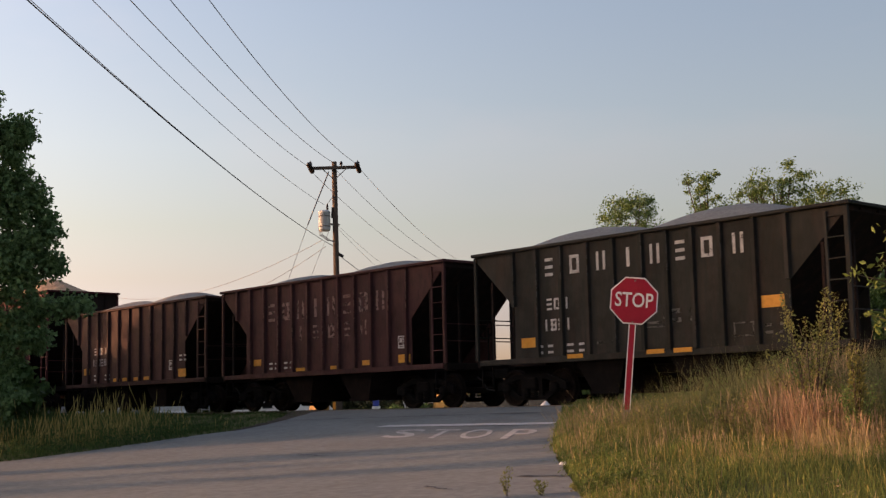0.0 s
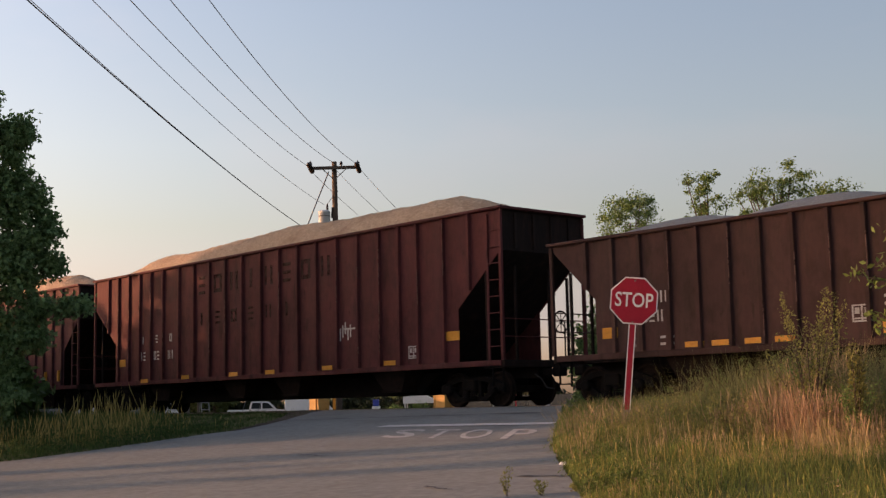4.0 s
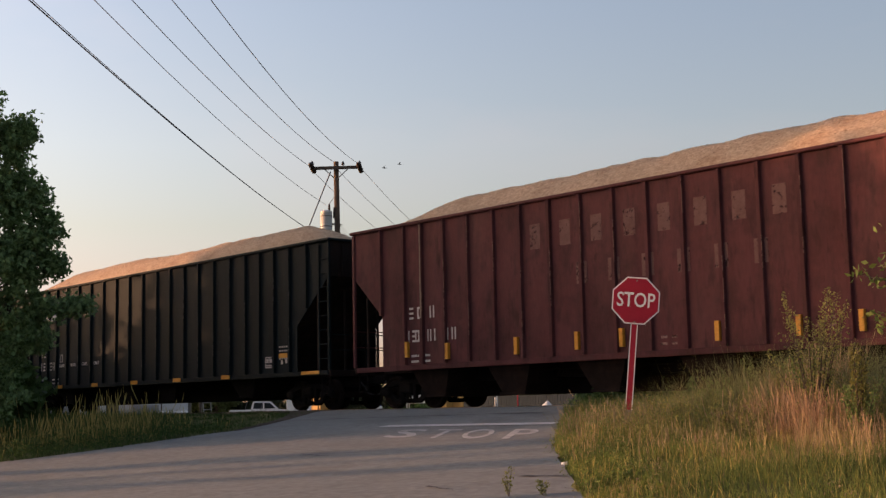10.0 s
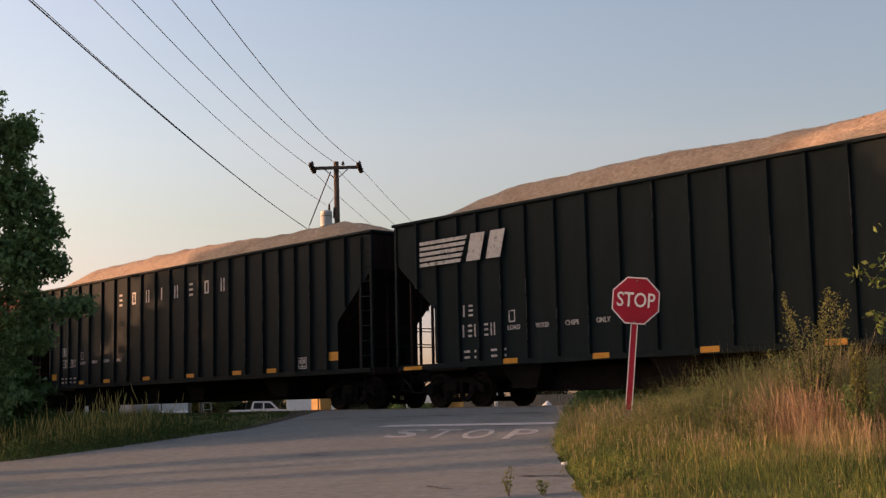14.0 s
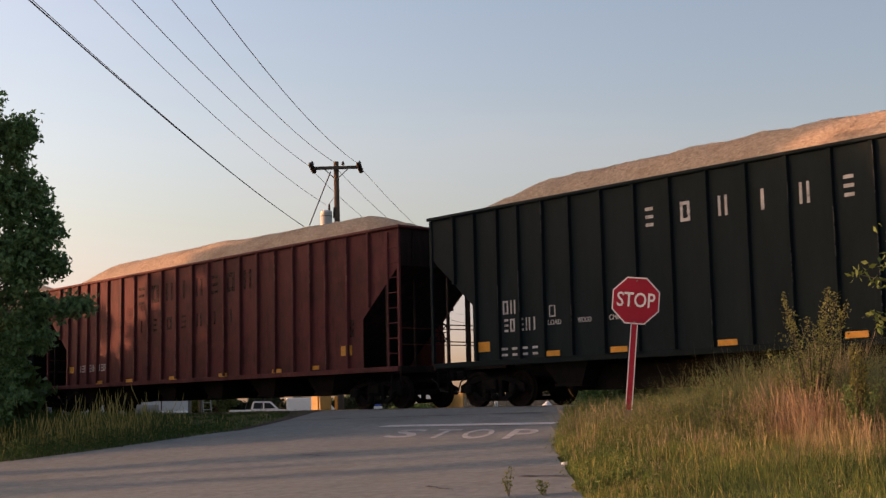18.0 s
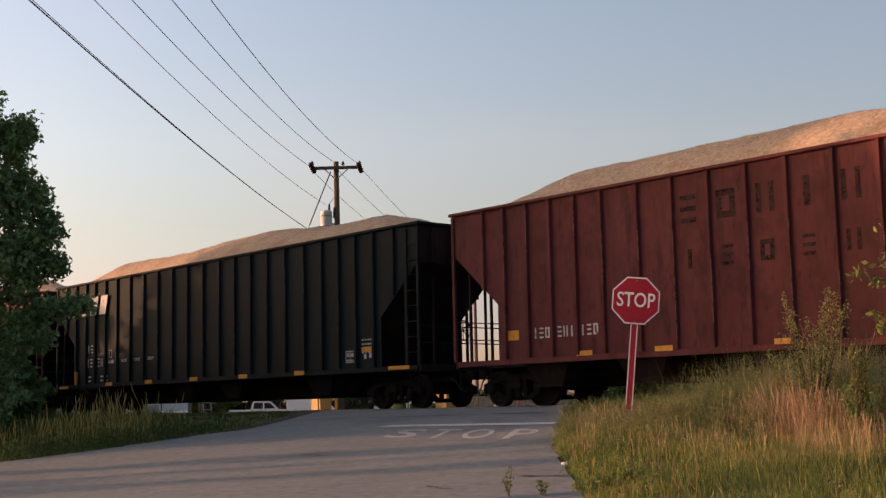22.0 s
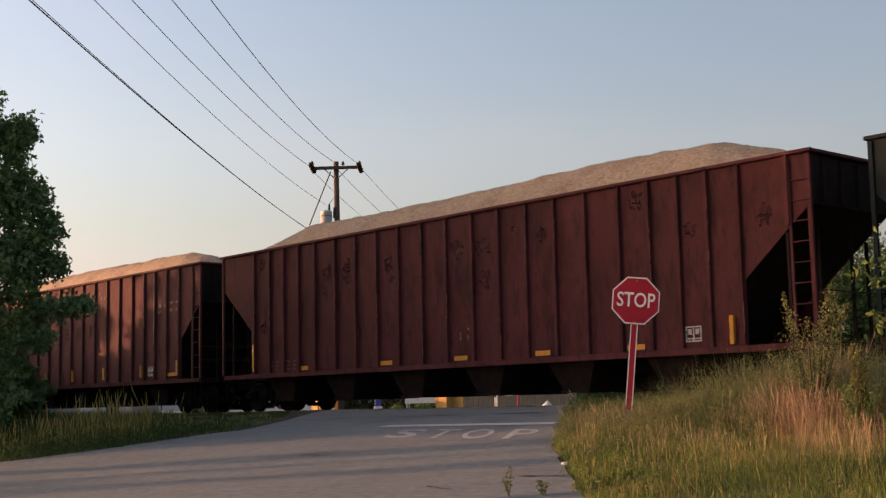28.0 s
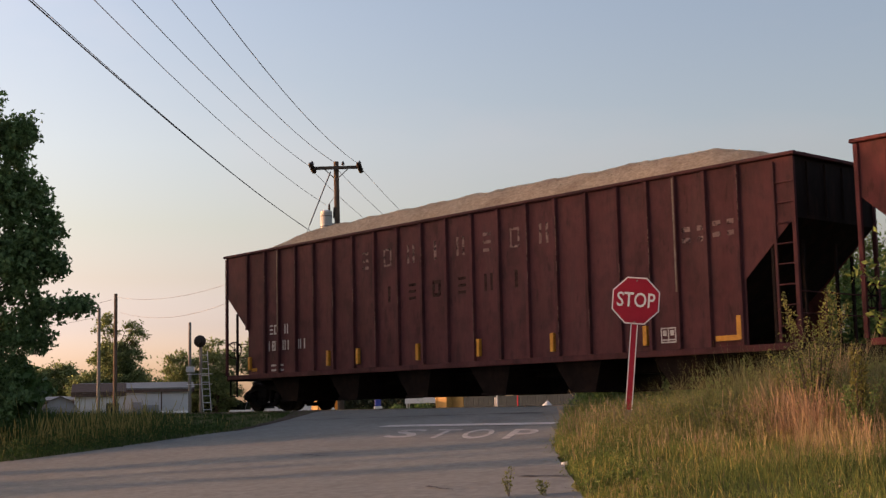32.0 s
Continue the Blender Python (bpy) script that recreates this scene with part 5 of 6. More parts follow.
def build_maple():
    rng = np.random.default_rng(31)
    tree = tagged(new("tree"), "young dark green maple tree at the roadside", "tree")
    tree.location = (-27.45, -13.85, -0.85)
    along, deep = np.array((0.346, 0.937, 0)), np.array((-0.937, 0.346, 0))
    bm = bmesh.new()
    tube(bm, [(0, 0, -0.3), (0.04, 0.02, 2.2), (-0.03, 0.05, 4.8), (0.1, 0.2, 7.6)], [0.16, 0.13, 0.09, 0.02], 9)
    pts = []
    for u, z, ru, rz, n in PLUMES:
        c = along * u + (0, 0, z)
        rd = min(0.9, max(0.3, ru))
        d = rng.normal(0, 1, (n, 3))
        d *= rng.uniform(0, 1, (n, 1)) ** (1 / 2.4) / np.linalg.norm(d, axis=1, keepdims=True)
        cl = c + along * d[:, :1] * ru + deep * d[:, 1:2] * rd + np.array((0, 0, 1)) * d[:, 2:] * rz
        root = Vector((0, 0, max(0.9, z * 0.72)))
        fork = root.lerp(Vector(c), 0.6) + Vector((0, 0, 0.1))
        tube(bm, [root, fork, Vector(c)], [0.035, 0.022, 0.01], 5)
        for k, q in enumerate(cl):
            if k % 5 == 0:
                tube(bm, [fork.lerp(Vector(c), 0.5), Vector(q)], [0.009, 0.003], 4)
            pts.append(q + rng.normal(0, 1, (int(rng.integers(8, 17)), 3)) * (0.1, 0.1, 0.075))
    v, f = maple_leaves(np.concatenate(pts), 0.112, rng)
    tagged(np_mesh("crown", v, f, MAPLE_LEAF, tree), kind="stuff")
    part("trunk", bm, BARK, tree)


def lattice(x, y, seed):
    """Smooth random patches, about one unit across."""
    def spot(i, j):
        return np.modf(np.abs(np.sin(i * 127.1 + j * 311.7 + seed * 17.3) * 43758.5453))[0]
    i, j = np.floor(x), np.floor(y)
    u, v = x - i, y - j
    u, v = u * u * (3 - 2 * u), v * v * (3 - 2 * v)
    return (spot(i, j) * (1 - u) + spot(i + 1, j) * u) * (1 - v) + (spot(i, j + 1) * (1 - u) + spot(i + 1, j + 1) * u) * v


def patchy(xy, seed, keep, size=0.9):
    """The points that fall in irregular patches."""
    x, y = xy[:, 0] / size, xy[:, 1] / size
    w = 0.6 * lattice(x, y, seed) + 0.4 * lattice(x * 2.7, y * 2.7, seed + 5)
    return xy[w + np.random.default_rng(seed).normal(0, 0.07, len(xy)) > 1 - keep]


def blades(name, xy, height, width, mat, label, seed, lean=0.35, lift=0.0, category="grass", head=0.0):
    """Bent blades of grass standing on the ground."""
    rng = np.random.default_rng(seed)
    n = len(xy)
    h = height if hasattr(height, "__len__") else np.full(n, height)
    h = h * (0.45 + 0.75 * rng.uniform(0, 1, n) ** 1.6 + 0.25 * (rng.uniform(0, 1, n) > 0.93))
    z = lie(xy[:, 0], xy[:, 1]) + lift - 0.02
    ang, dirn = rng.uniform(0, 2 * np.pi, n), rng.uniform(0, 2 * np.pi, n)
    w = width * rng.uniform(0.6, 1.3, n)
    side = np.stack([np.cos(ang) * w, np.sin(ang) * w, np.zeros(n)], 1)
    ln = lean * rng.uniform(0.1, 1.2, n) * h
    b = np.stack([xy[:, 0], xy[:, 1], z], 1)
    bend = np.stack([np.cos(dirn) * ln, np.sin(dirn) * ln, np.zeros(n)], 1)
    up = np.stack([np.zeros(n), np.zeros(n), h], 1)
    m = b + up * 0.55 + bend * 0.3
    t = b + up * (1 - 0.1 * lean) + bend
    if head:
        v = np.stack([b - side * 0.5, b + side * 0.5, m + side * 0.4, m - side * 0.4, t + side * head, t + up * 0.12 + bend * 0.1, t - side * head], 1)
        f = np.array([[0, 1, 2, 3], [3, 2, 4, 6], [6, 4, 5, 5]])
    else:
        v = np.stack([b - side, b + side, m + side * 0.8, m - side * 0.8, t], 1)
        f = None
    k = v.shape[1]
    idx = np.arange(n)[:, None] * k
    if f is None:
        faces = np.concatenate([idx + [0, 1, 2], idx + [0, 2, 3], idx + [3, 2, 4]])
    else:
        faces = np.concatenate([idx + [0, 1, 2], idx + [0, 2, 3], idx + [3, 2, 4], idx + [3, 4, 6], idx + [6, 4, 5]])
    ob = np_mesh(name, v.reshape(-1, 3), faces, mat)
    return tagged(ob, label, category, kind="stuff")


def leafy(name, xy, height, per, size, mat, label, seed, spread=0.1, category="weeds"):
    """Low leafy plants: small leaves heaped over each spot."""
    rng = np.random.default_rng(seed)
    n = len(xy)
    h = height * (0.4 + 0.8 * rng.uniform(0, 1, n) ** 1.5)
    h = h * np.where(xy[:, 0] > -20, 0.5 + 0.5 * np.clip((xy[:, 0] + 13.3) / 2.5, 0, 1), 1.0)
    k = rng.integers(0, n, n * per)
    u = rng.uniform(0, 1, n * per) ** 0.8
    w = spread * (1.15 - u)[:, None]
    p2 = xy[k] + rng.normal(0, 1, (n * per, 2)) * w
    pts = np.stack([p2[:, 0], p2[:, 1], lie(p2[:, 0], p2[:, 1]) + h[k] * u], 1)
    v, f = leaf_quads(pts, size, rng)
    return tagged(np_mesh(name, v, f, mat), label, category, kind="stuff")


def scatter(n, x0, x1, y0, y1, seed, keep=None, clumped=0.0):
    rng = np.random.default_rng(seed)
    xy = np.stack([rng.uniform(x0, x1, n * 2), rng.uniform(y0, y1, n * 2)], 1)
    ok = ~on_road(xy[:, 0], xy[:, 1]) & (np.abs(xy[:, 1]) > 2.4)
    if keep is not None:
        ok &= keep(xy[:, 0], xy[:, 1])
    if clumped:
        w = np.sin(xy[:, 0] * 2.3 + 1.1 * xy[:, 1] + seed) * np.sin(xy[:, 1] * 2.9 - 0.7 * xy[:, 0]) + 0.6 * np.sin(xy[:, 0] * 5.1) * np.sin(xy[:, 1] * 4.7 + seed)
        ok &= rng.uniform(-1, 1, n * 2) * 1.2 < w + 1 - clumped
    return xy[ok][:n]


def right_bank(x, y):
    return (x > edge_x(RIGHT_EDGE, y) + 0.02) & (x < edge_x(RIGHT_EDGE, y) + 13)


def left_verge(x, y):
    return (x < edge_x(LEFT_EDGE, y) - 0.02) & (x > edge_x(LEFT_EDGE, y) - 22)


BROOM = [(-9.55, -9.9, 0.25, 240, 0.56), (-9.25, -9.95, 0.25, 380, 0.66), (-8.95, -10.0, 0.25, 380, 0.64), (-8.65, -9.9, 0.22, 240, 0.58), (-9.95, -9.3, 0.3, 90, 0.66), (-7.95, -10.4, 0.25, 190, 0.42), (-8.3, -11.0, 0.3, 100, 0.28), (-9.7, -11.2, 0.35, 70, 0.26)]


VERGE_TUFTS = [(-26.5, -12.3, 56, 0.6), (-26.2, -11.4, 67, 0.8), (-26.0, -10.9, 67, 0.95), (-26.3, -10.1, 56, 0.85), (-26.9, -11.8, 44, 0.7), (-26.6, -9.4, 36, 0.6), (-26.9, -8.6, 22, 0.45), (-27.4, -9.6, 30, 0.7), (-26.2, -13.0, 44, 0.45)]


def build_grass():
    # bank beside the stop sign: short in front, taller towards the track
    wide = (-19, -2, -15.5, -2.6)
    xy = scatter(120000, *wide, 1, right_bank)
    h = 0.13 + 0.12 * np.clip((xy[:, 1] + 12.5) / 5, 0, 1) + 0.07 * lattice(xy[:, 0] * 1.7, xy[:, 1] * 1.7, 3)
    blades("bank_grass", xy, h, 0.003, GRASS, "dense green grass on the bank", 1, 0.45)
    xy = patchy(scatter(60000, *wide, 2, right_bank), 2, 0.44)
    blades("yellow_grass", xy, 0.17 + 0.12 * np.clip((xy[:, 1] + 12) / 4, 0, 1), 0.003, GRASS_YELLOW, "yellow green grass in patches on the bank", 2, 0.4)
    xy = patchy(scatter(52000, *wide, 12, right_bank), 12, 0.38, 1.3)
    blades("dry_grass", xy, 0.2, 0.0027, GRASS_TAN, "dry straw grass in patches on the bank", 12, 0.4)
    xy = patchy(scatter(60000, *wide, 16, right_bank), 16, 0.42, 0.7)
    blades("dark_grass", xy, 0.15, 0.004, GRASS_DARK, "darker green tufts in the grass", 16, 0.5)
    xy = patchy(scatter(9000, *wide, 17, right_bank), 17, 0.4, 0.6)
    blades("tufted_grass", xy, 0.33, 0.0032, GRASS, "longer green tufts standing in the grass", 17, 0.6)
    xy = patchy(scatter(9000, -18.5, -3, -15.2, -3, 3, right_bank), 3, 0.55, 0.8)
    blades("golden_grass", xy, 0.3, 0.0016, GRASS_GOLD, "golden seeding grass on the bank", 3, 0.35, head=1.6)
    xy = patchy(scatter(5200, -14.0, -3, -9.4, -3, 4, right_bank), 4, 0.6)
    blades("dry_weeds", xy, 0.3 + 0.4 * np.clip((xy[:, 0] + 14) / 5, 0, 1), 0.0026, WEED, "dry brown weeds on the bank", 4, 0.4, head=1.7, category="weeds")
    xy = scatter(3600, -12.6, -6, -8.6, -4.5, 31, right_bank)
    blades("tall_weeds", xy, 0.8, 0.0024, WEED, "tall dry weeds before the track", 31, 0.4, head=1.6, category="weeds")
    xy = scatter(900, -11.0, -9.4, -9.3, -8.0, 35, right_bank)
    blades("tall_weeds", xy, 1.0, 0.0026, WEED, "stand of tall brown weeds on the bank", 35, 0.3, head=1.9, category="weeds")
    xy = patchy(scatter(20000, -13.4, -8.5, -9.0, -5.5, 33, right_bank), 33, 0.62, 0.8)
    blades("tall_grass", xy, 0.5 + 0.62 * np.clip((xy[:, 0] + 13.2) / 1.8, 0, 1), 0.0028, GRASS_GREY, "tall grey green grass before the track", 33, 0.45)
    leafy("tall_leafy_weeds", patchy(scatter(1300, -12.2, -8, -9.0, -6.0, 32, right_bank), 32, 0.5, 0.7), 1.0, 60, 0.014, LEAF_OLIVE, "tall olive leafy weeds before the track", 32, 0.13)
    xy = scatter(1100, -14.8, -11.8, -9.6, -7.2, 14, right_bank)
    blades("dry_weeds", xy, 0.45, 0.0024, WEED, "dry brown weeds round the sign post", 15, 0.5, head=1.7, category="weeds")
    leafy("leafy_weeds", patchy(scatter(1900, -18, -4, -9.8, -3.2, 21, right_bank), 21, 0.6), 0.55, 34, 0.017, LEAF_OLIVE, "olive leafy weeds on the bank", 21, 0.12)
    leafy("leafy_weeds", patchy(scatter(2200, -13.4, -8, -10.2, -6.5, 22, right_bank), 22, 0.6, 0.7), 0.66, 46, 0.014, LEAF_STRAW, "yellow green leafy weeds on the bank", 22, 0.13)
    leafy("low_weeds", patchy(scatter(2400, -18, -4, -14.5, -3.2, 23, right_bank), 23, 0.5), 0.2, 14, 0.015, LEAF_NEAR, "low green weeds in the grass", 23, 0.1)
    leafy("low_weeds", patchy(scatter(1400, -18, -4, -14.5, -3.2, 24, right_bank), 24, 0.45), 0.2, 14, 0.013, WEED, "low brown weeds in the grass", 24, 0.1)
    xy = scatter(2600, -17, -7, -14.6, -6.5, 41, lambda x, y: (x > edge_x(RIGHT_EDGE, y) + 0.03) & (x < edge_x(RIGHT_EDGE, y) + 1.0))
    leafy("edge_weeds", patchy(xy, 41, 0.55, 0.5), 0.26, 18, 0.019, LEAF_NEAR, "green leafy weeds along the road's edge", 41, 0.1)
    xy = patchy(scatter(2600, -12.5, -6.5, -12.6, -10.4, 42, right_bank), 42, 0.4, 0.5)
    blades("seed_stems", xy, 0.42, 0.0022, GRASS_TAN, "pale dry seed stems in the grass", 42, 0.18, head=1.8)
    rng = np.random.default_rng(9)
    for cx, cy, r, n, h in BROOM:
        xy = np.stack([rng.normal(cx, r * 0.5, n), rng.normal(cy, r * 0.5, n)], 1)
        blades("broom_grass", xy, h * 0.95, 0.0022, GRASS_RUST, "tuft of rusty broom grass on the bank", int(n - cx * 10), 0.25, head=1.5)
    # verge before the track, far side of the road
    xy = scatter(60000, -52, -24, -16, -2.6, 5, left_verge)
    blades("verge_grass", xy, 0.2 * np.where(xy[:, 0] < -37, 1.6, 0.55 + 0.75 * lattice(xy[:, 0] * 1.2, xy[:, 1] * 1.2, 8) * np.clip((-xy[:, 1] - 4) / 4, 0.3, 1)), 0.006, GRASS_DARK, "short green grass on the verge", 5, 0.8)
    xy = patchy(scatter(1300, -46, -24, -15, -6.5, 6, left_verge), 6, 0.45)
    blades("tall_verge_grass", xy, 0.24, 0.006, GRASS_GOLD, "seeding grass on the verge", 6, 0.45, head=1.8)
    rng = np.random.default_rng(61)
    for cx, cy, n, h in VERGE_TUFTS:
        xy = np.stack([rng.normal(cx, 0.35, int(n * 1.7)), rng.normal(cy, 0.45, int(n * 1.7))], 1)
        xy = xy[~on_road(xy[:, 0], xy[:, 1])]
        blades("tall_verge_grass", xy, h, 0.0042, GRASS_GOLD, "tuft of tall yellow grass on the verge", int(-cx * 9 - cy * 70), 0.3, head=1.8)
    xy = scatter(16000, -140, -20, 3.4, 32, 7, lambda x, y: (x < -1.52 * (y + 24)) | (x > -0.92 * (y + 24) + 4))
    blades("field_grass", xy, 0.4, 0.02, GRASS, "rough grass beyond the railway", 7, 0.5)
    leafy("verge_weeds", scatter(2600, -46, -24, -14.5, -7.0, 25, left_verge, 0.5), 0.38, 20, 0.03, GRASS_DARK, "low dark green weeds on the verge", 25, 0.16)
    xy = scatter(16000, -125, -44, -7, -2.6, 28)
    blades("trackside_grass", xy, 0.42, 0.012, GRASS_DARK, "dark grass along the near side of the track", 28, 0.5)
    xy = scatter(14000, -110, -31, 3.2, 11, 27)
    blades("trackside_grass", xy, 0.24, 0.014, GRASS_DARK, "dark tall grass beside the track", 27, 0.4)
    xy = scatter(9000, -22, 8, 3.2, 16, 8)
    blades("field_grass", xy, 0.7, 0.02, GRASS, "rough tall grass beyond the railway", 8, 0.5)


def build_sapling(base, height, n, seed, label, mat, size=0.05, spread=0.35, category="weed", name="weed"):
    """A leafy stem with side shoots."""
    rng = np.random.default_rng(seed)
    w = tagged(new(name), label, category)
    w.location = base
    bm = bmesh.new()
    pts = []
    for k in range(n):
        a, l = rng.uniform(0, 2 * np.pi), height * rng.uniform(0.6, 1.0)
        tip = Vector((math.cos(a) * spread * rng.uniform(0.2, 1), math.sin(a) * spread * rng.uniform(0.2, 1), l))
        mid = tip * 0.5 + Vector((0, 0, l * 0.08))
        thick = min(0.009, 0.0015 + 0.006 * height)
        tube(bm, [(0, 0, 0), mid, tip], [thick, thick * 0.7, thick * 0.3], 5)
        for u in np.linspace(0.25, 1.0, max(11, int(18 * l))):
            c = mid.lerp(tip, (u - 0.5) * 2) if u > 0.5 else Vector((0, 0, 0)).lerp(mid, u * 2)
            pts += [np.array(c) + rng.normal(0, max(size * 1.1, 0.035 * height ** 2 * (1.15 - u)), 3) for _ in range(6)]
    tagged(part("stem", bm, BARK, w), kind="stuff")
    v, f = leaf_quads(np.array(pts), size, rng)
    tagged(np_mesh("foliage", v, f, mat, w), kind="stuff")
    return w


def build_plants():
    build_maple()
    # trees behind the railway
    build_tree((-33.2, 15.8, -0.8), [((0, 0, 8.0), (1.25, 1.25, 1.2)), ((0.2, 0, 5.5), (1.6, 1.6, 1.8)), ((0, 0, 3.0), (1.9, 1.9, 2.0))], 0.14, 0, LEAF_OLIVE, "rounded olive green tree behind the railway", 46000, 0.055, 32, clump=0.34)
    build_tree((-28.4, 14.5, -0.8), [((-0.15, 0, 8.2), (0.95, 0.8, 1.25)), ((0.0, 0, 5.9), (1.3, 1.3, 1.6)), ((0, 0, 3.0), (1.8, 1.8, 2.2))], 0.12, 0, LEAF_OLIVE, "slim green tree behind the railway", 26000, 0.055, 33, clump=0.26)
    build_tree((-25.4, 14.3, -0.8), [((-0.6, -0.2, 7.75), (0.9, 0.9, 1.1)), ((0.55, 0.2, 8.0), (0.95, 0.9, 1.1)), ((0, 0, 5.9), (2.0, 1.7, 1.4)), ((0, 0, 3.2), (2.0, 2.0, 2.2))], 0.15, 0, LEAF_OLIVE, "airy olive green tree behind the railway", 48000, 0.052, 34, clump=0.27)
    build_tree((-22.9, 14.6, -0.8), [((-0.3, 0, 7.3), (1.0, 1.0, 0.9)), ((0, 0, 5.4), (1.6, 1.6, 1.4)), ((0, 0, 2.9), (1.9, 1.9, 2.2))], 0.13, 0, LEAF_OLIVE, "olive green tree behind the railway", 32000, 0.055, 35, clump=0.3)
    for k, (x, y, h) in enumerate(((-31.2, 11.8, 4.6), (-29.2, 10.4, 4.0), (-27.2, 11.6, 5.6), (-25.6, 10.2, 4.4), (-24.0, 11.6, 5.8), (-22.2, 10.4, 4.6), (-20.6, 12.0, 5.8), (-18.6, 11.0, 5.0), (-16.8, 12.6, 5.6), (-14.8, 12.0, 5.0), (-35.8, 17.0, 3.0))):
        build_tree((x, y, -0.8), [((0, 0, h * 0.62), (1.3, 1.3, h * 0.4)), ((0.2, -0.2, h * 0.3), (1.5, 1.5, h * 0.3))], 0.06, 0, LEAF_OLIVE if k % 3 else LEAF_DARK, "dense green bush behind the railway", 5200, 0.1, 40 + k, "bush", "bush", clump=0.42)
    # yard trees in the distance
    yard = [(-133.2, 44.6, [((-0.4, -0.9, 10.2), (1.2, 1.2, 2.2)), ((0.9, 2.0, 9.9), (1.0, 1.0, 2.0)), ((0, 0.3, 7.4), (2.9, 2.9, 1.9)), ((0.2, 0.4, 4.8), (3.3, 3.3, 1.9)), ((0, 0, 2.4), (3.0, 3.0, 1.8))], 11000),
            (-131, 40.5, [((0, 0, 3.6), (2.2, 2.2, 2.0))], 3000), (-136, 49.5, [((0, 0, 3.4), (3.2, 3.2, 2.2))], 3000), (-155, 44, [((0, 0, 4.6), (3.4, 3.4, 2.6))], 4200), (-156, 49, [((0, 0, 5.0), (3.4, 3.4, 2.6))], 4200), (-158, 39.5, [((0, 0, 4.0), (3.2, 3.2, 2.4))], 3600),
            (-121.5, 46.2, [((0, 0, 5.4), (1.7, 1.7, 2.2)), ((0.3, 1.2, 3.2), (2.6, 2.6, 2.2))], 4600), (-119.6, 49.6, [((0, 0, 6.0), (2.4, 2.4, 2.6)), ((0, 0, 3.0), (2.8, 2.8, 2.2))], 5000), (-117, 54.5, [((0, 0, 6.2), (2.8, 2.8, 3.2))], 4600)]
    for k, (x, y, lobes, n) in enumerate(yard):
        build_tree((x, y, -1.0), lobes, 0.2, 0, LEAF_FAR, "broad green tree beyond the yard", int(n * 2.2), 0.17, 60 + k, clump=0.75)
    for k, (x, y, h) in enumerate(((-30.4, -12.6, 1.7), (-31.5, -11.6, 1.3), (-29.4, -12.9, 1.2))):
        build_tree((x, y, -0.8), [((0, 0, h * 0.6), (0.9, 0.9, h * 0.45))], 0.04, 0, LEAF_DARK, "dark green bush under the maple", 2600, 0.07, 340 + k, "bush", "bush", clump=0.32)
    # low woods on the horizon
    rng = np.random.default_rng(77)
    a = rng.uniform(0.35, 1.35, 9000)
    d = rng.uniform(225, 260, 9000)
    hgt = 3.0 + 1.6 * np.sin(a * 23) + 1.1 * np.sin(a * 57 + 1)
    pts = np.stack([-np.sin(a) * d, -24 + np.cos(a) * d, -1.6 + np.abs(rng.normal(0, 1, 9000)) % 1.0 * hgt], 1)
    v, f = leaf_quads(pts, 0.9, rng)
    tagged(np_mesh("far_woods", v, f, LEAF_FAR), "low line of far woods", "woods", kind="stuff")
    # tall weeds and saplings on the bank
    build_sapling((-9.15, -9.6, -0.58), 2.0, 15, 51, "tall bushy weed with small olive leaves on the bank", LEAF_STRAW, 0.02, 0.66)
    build_sapling((-9.3, -9.45, -0.58), 1.4, 6, 52, "bushy olive weed on the bank", LEAF_OLIVE, 0.022, 0.5)
    build_sapling((-8.55, -9.55, -0.58), 1.3, 6, 53, "weed with yellowing leaves on the bank", LEAF_GOLD, 0.026, 0.16)
    build_sapling((-8.1, -9.4, -0.57), 1.0, 8, 54, "green weed on the bank", LEAF_NEAR, 0.03, 0.35)
    for k, (x, y) in enumerate(((-10.9, -9.0), (-11.6, -8.4), (-10.2, -8.7), (-7.4, -10.2), (-7.0, -9.8), (-8.3, -10.0), (-12.6, -7.6))):
        build_sapling((x, y, float(level(y)) - 0.05), 0.5 + 0.22 * (k % 3), 7, 80 + k, "green weed on the bank", LEAF_OLIVE if k % 2 else LEAF_GOLD, 0.022, 0.3)
    for x, y, h, k in ((-8.86, -13.85, 0.2, 101), (-8.62, -13.9, 0.24, 102), (-8.4, -13.95, 0.18, 103), (-9.0, -13.6, 0.14, 104)):
        build_sapling((x, y, float(lie(np.array([x]), np.array([y]))[0]) - 0.01), h, 9, k, "low broad green weed in the grass", LEAF_NEAR, 0.02, 0.14)
    # leafy shoots close to the camera
    sap = tagged(new("sapling"), "young tree with broad pale green leaves beside the road", "sapling")
    sap.location = (-3.55, -15.75, -0.98)
    bm = bmesh.new()
    rng = np.random.default_rng(91)
    pts = []
    tube(bm, [(0, 0, -0.1), (0.05, 0.02, 1.0), (0.0, 0.0, 2.3)], [0.03, 0.022, 0.008], 7)
    for z, tip in ((1.35, (-0.98, -0.52, 1.84)), (1.6, (-0.78, -0.45, 2.1)), (1.0, (-1.05, -0.1, 1.5)), (0.9, (-0.75, -0.3, 1.22)), (0.7, (-0.6, 0.1, 0.95)), (1.8, (-0.5, -0.3, 2.35)), (1.2, (-0.85, -0.6, 1.55)), (0.6, (-0.9, -0.25, 1.0)), (0.4, (-0.8, 0.0, 0.75)), (1.5, (-0.95, -0.2, 1.95))):
        tip = Vector(tip)
        root = Vector((0.02, 0.01, z))
        tube(bm, [root, root.lerp(tip, 0.5) + Vector((0, 0, 0.06)), tip], [0.012, 0.008, 0.003], 5)
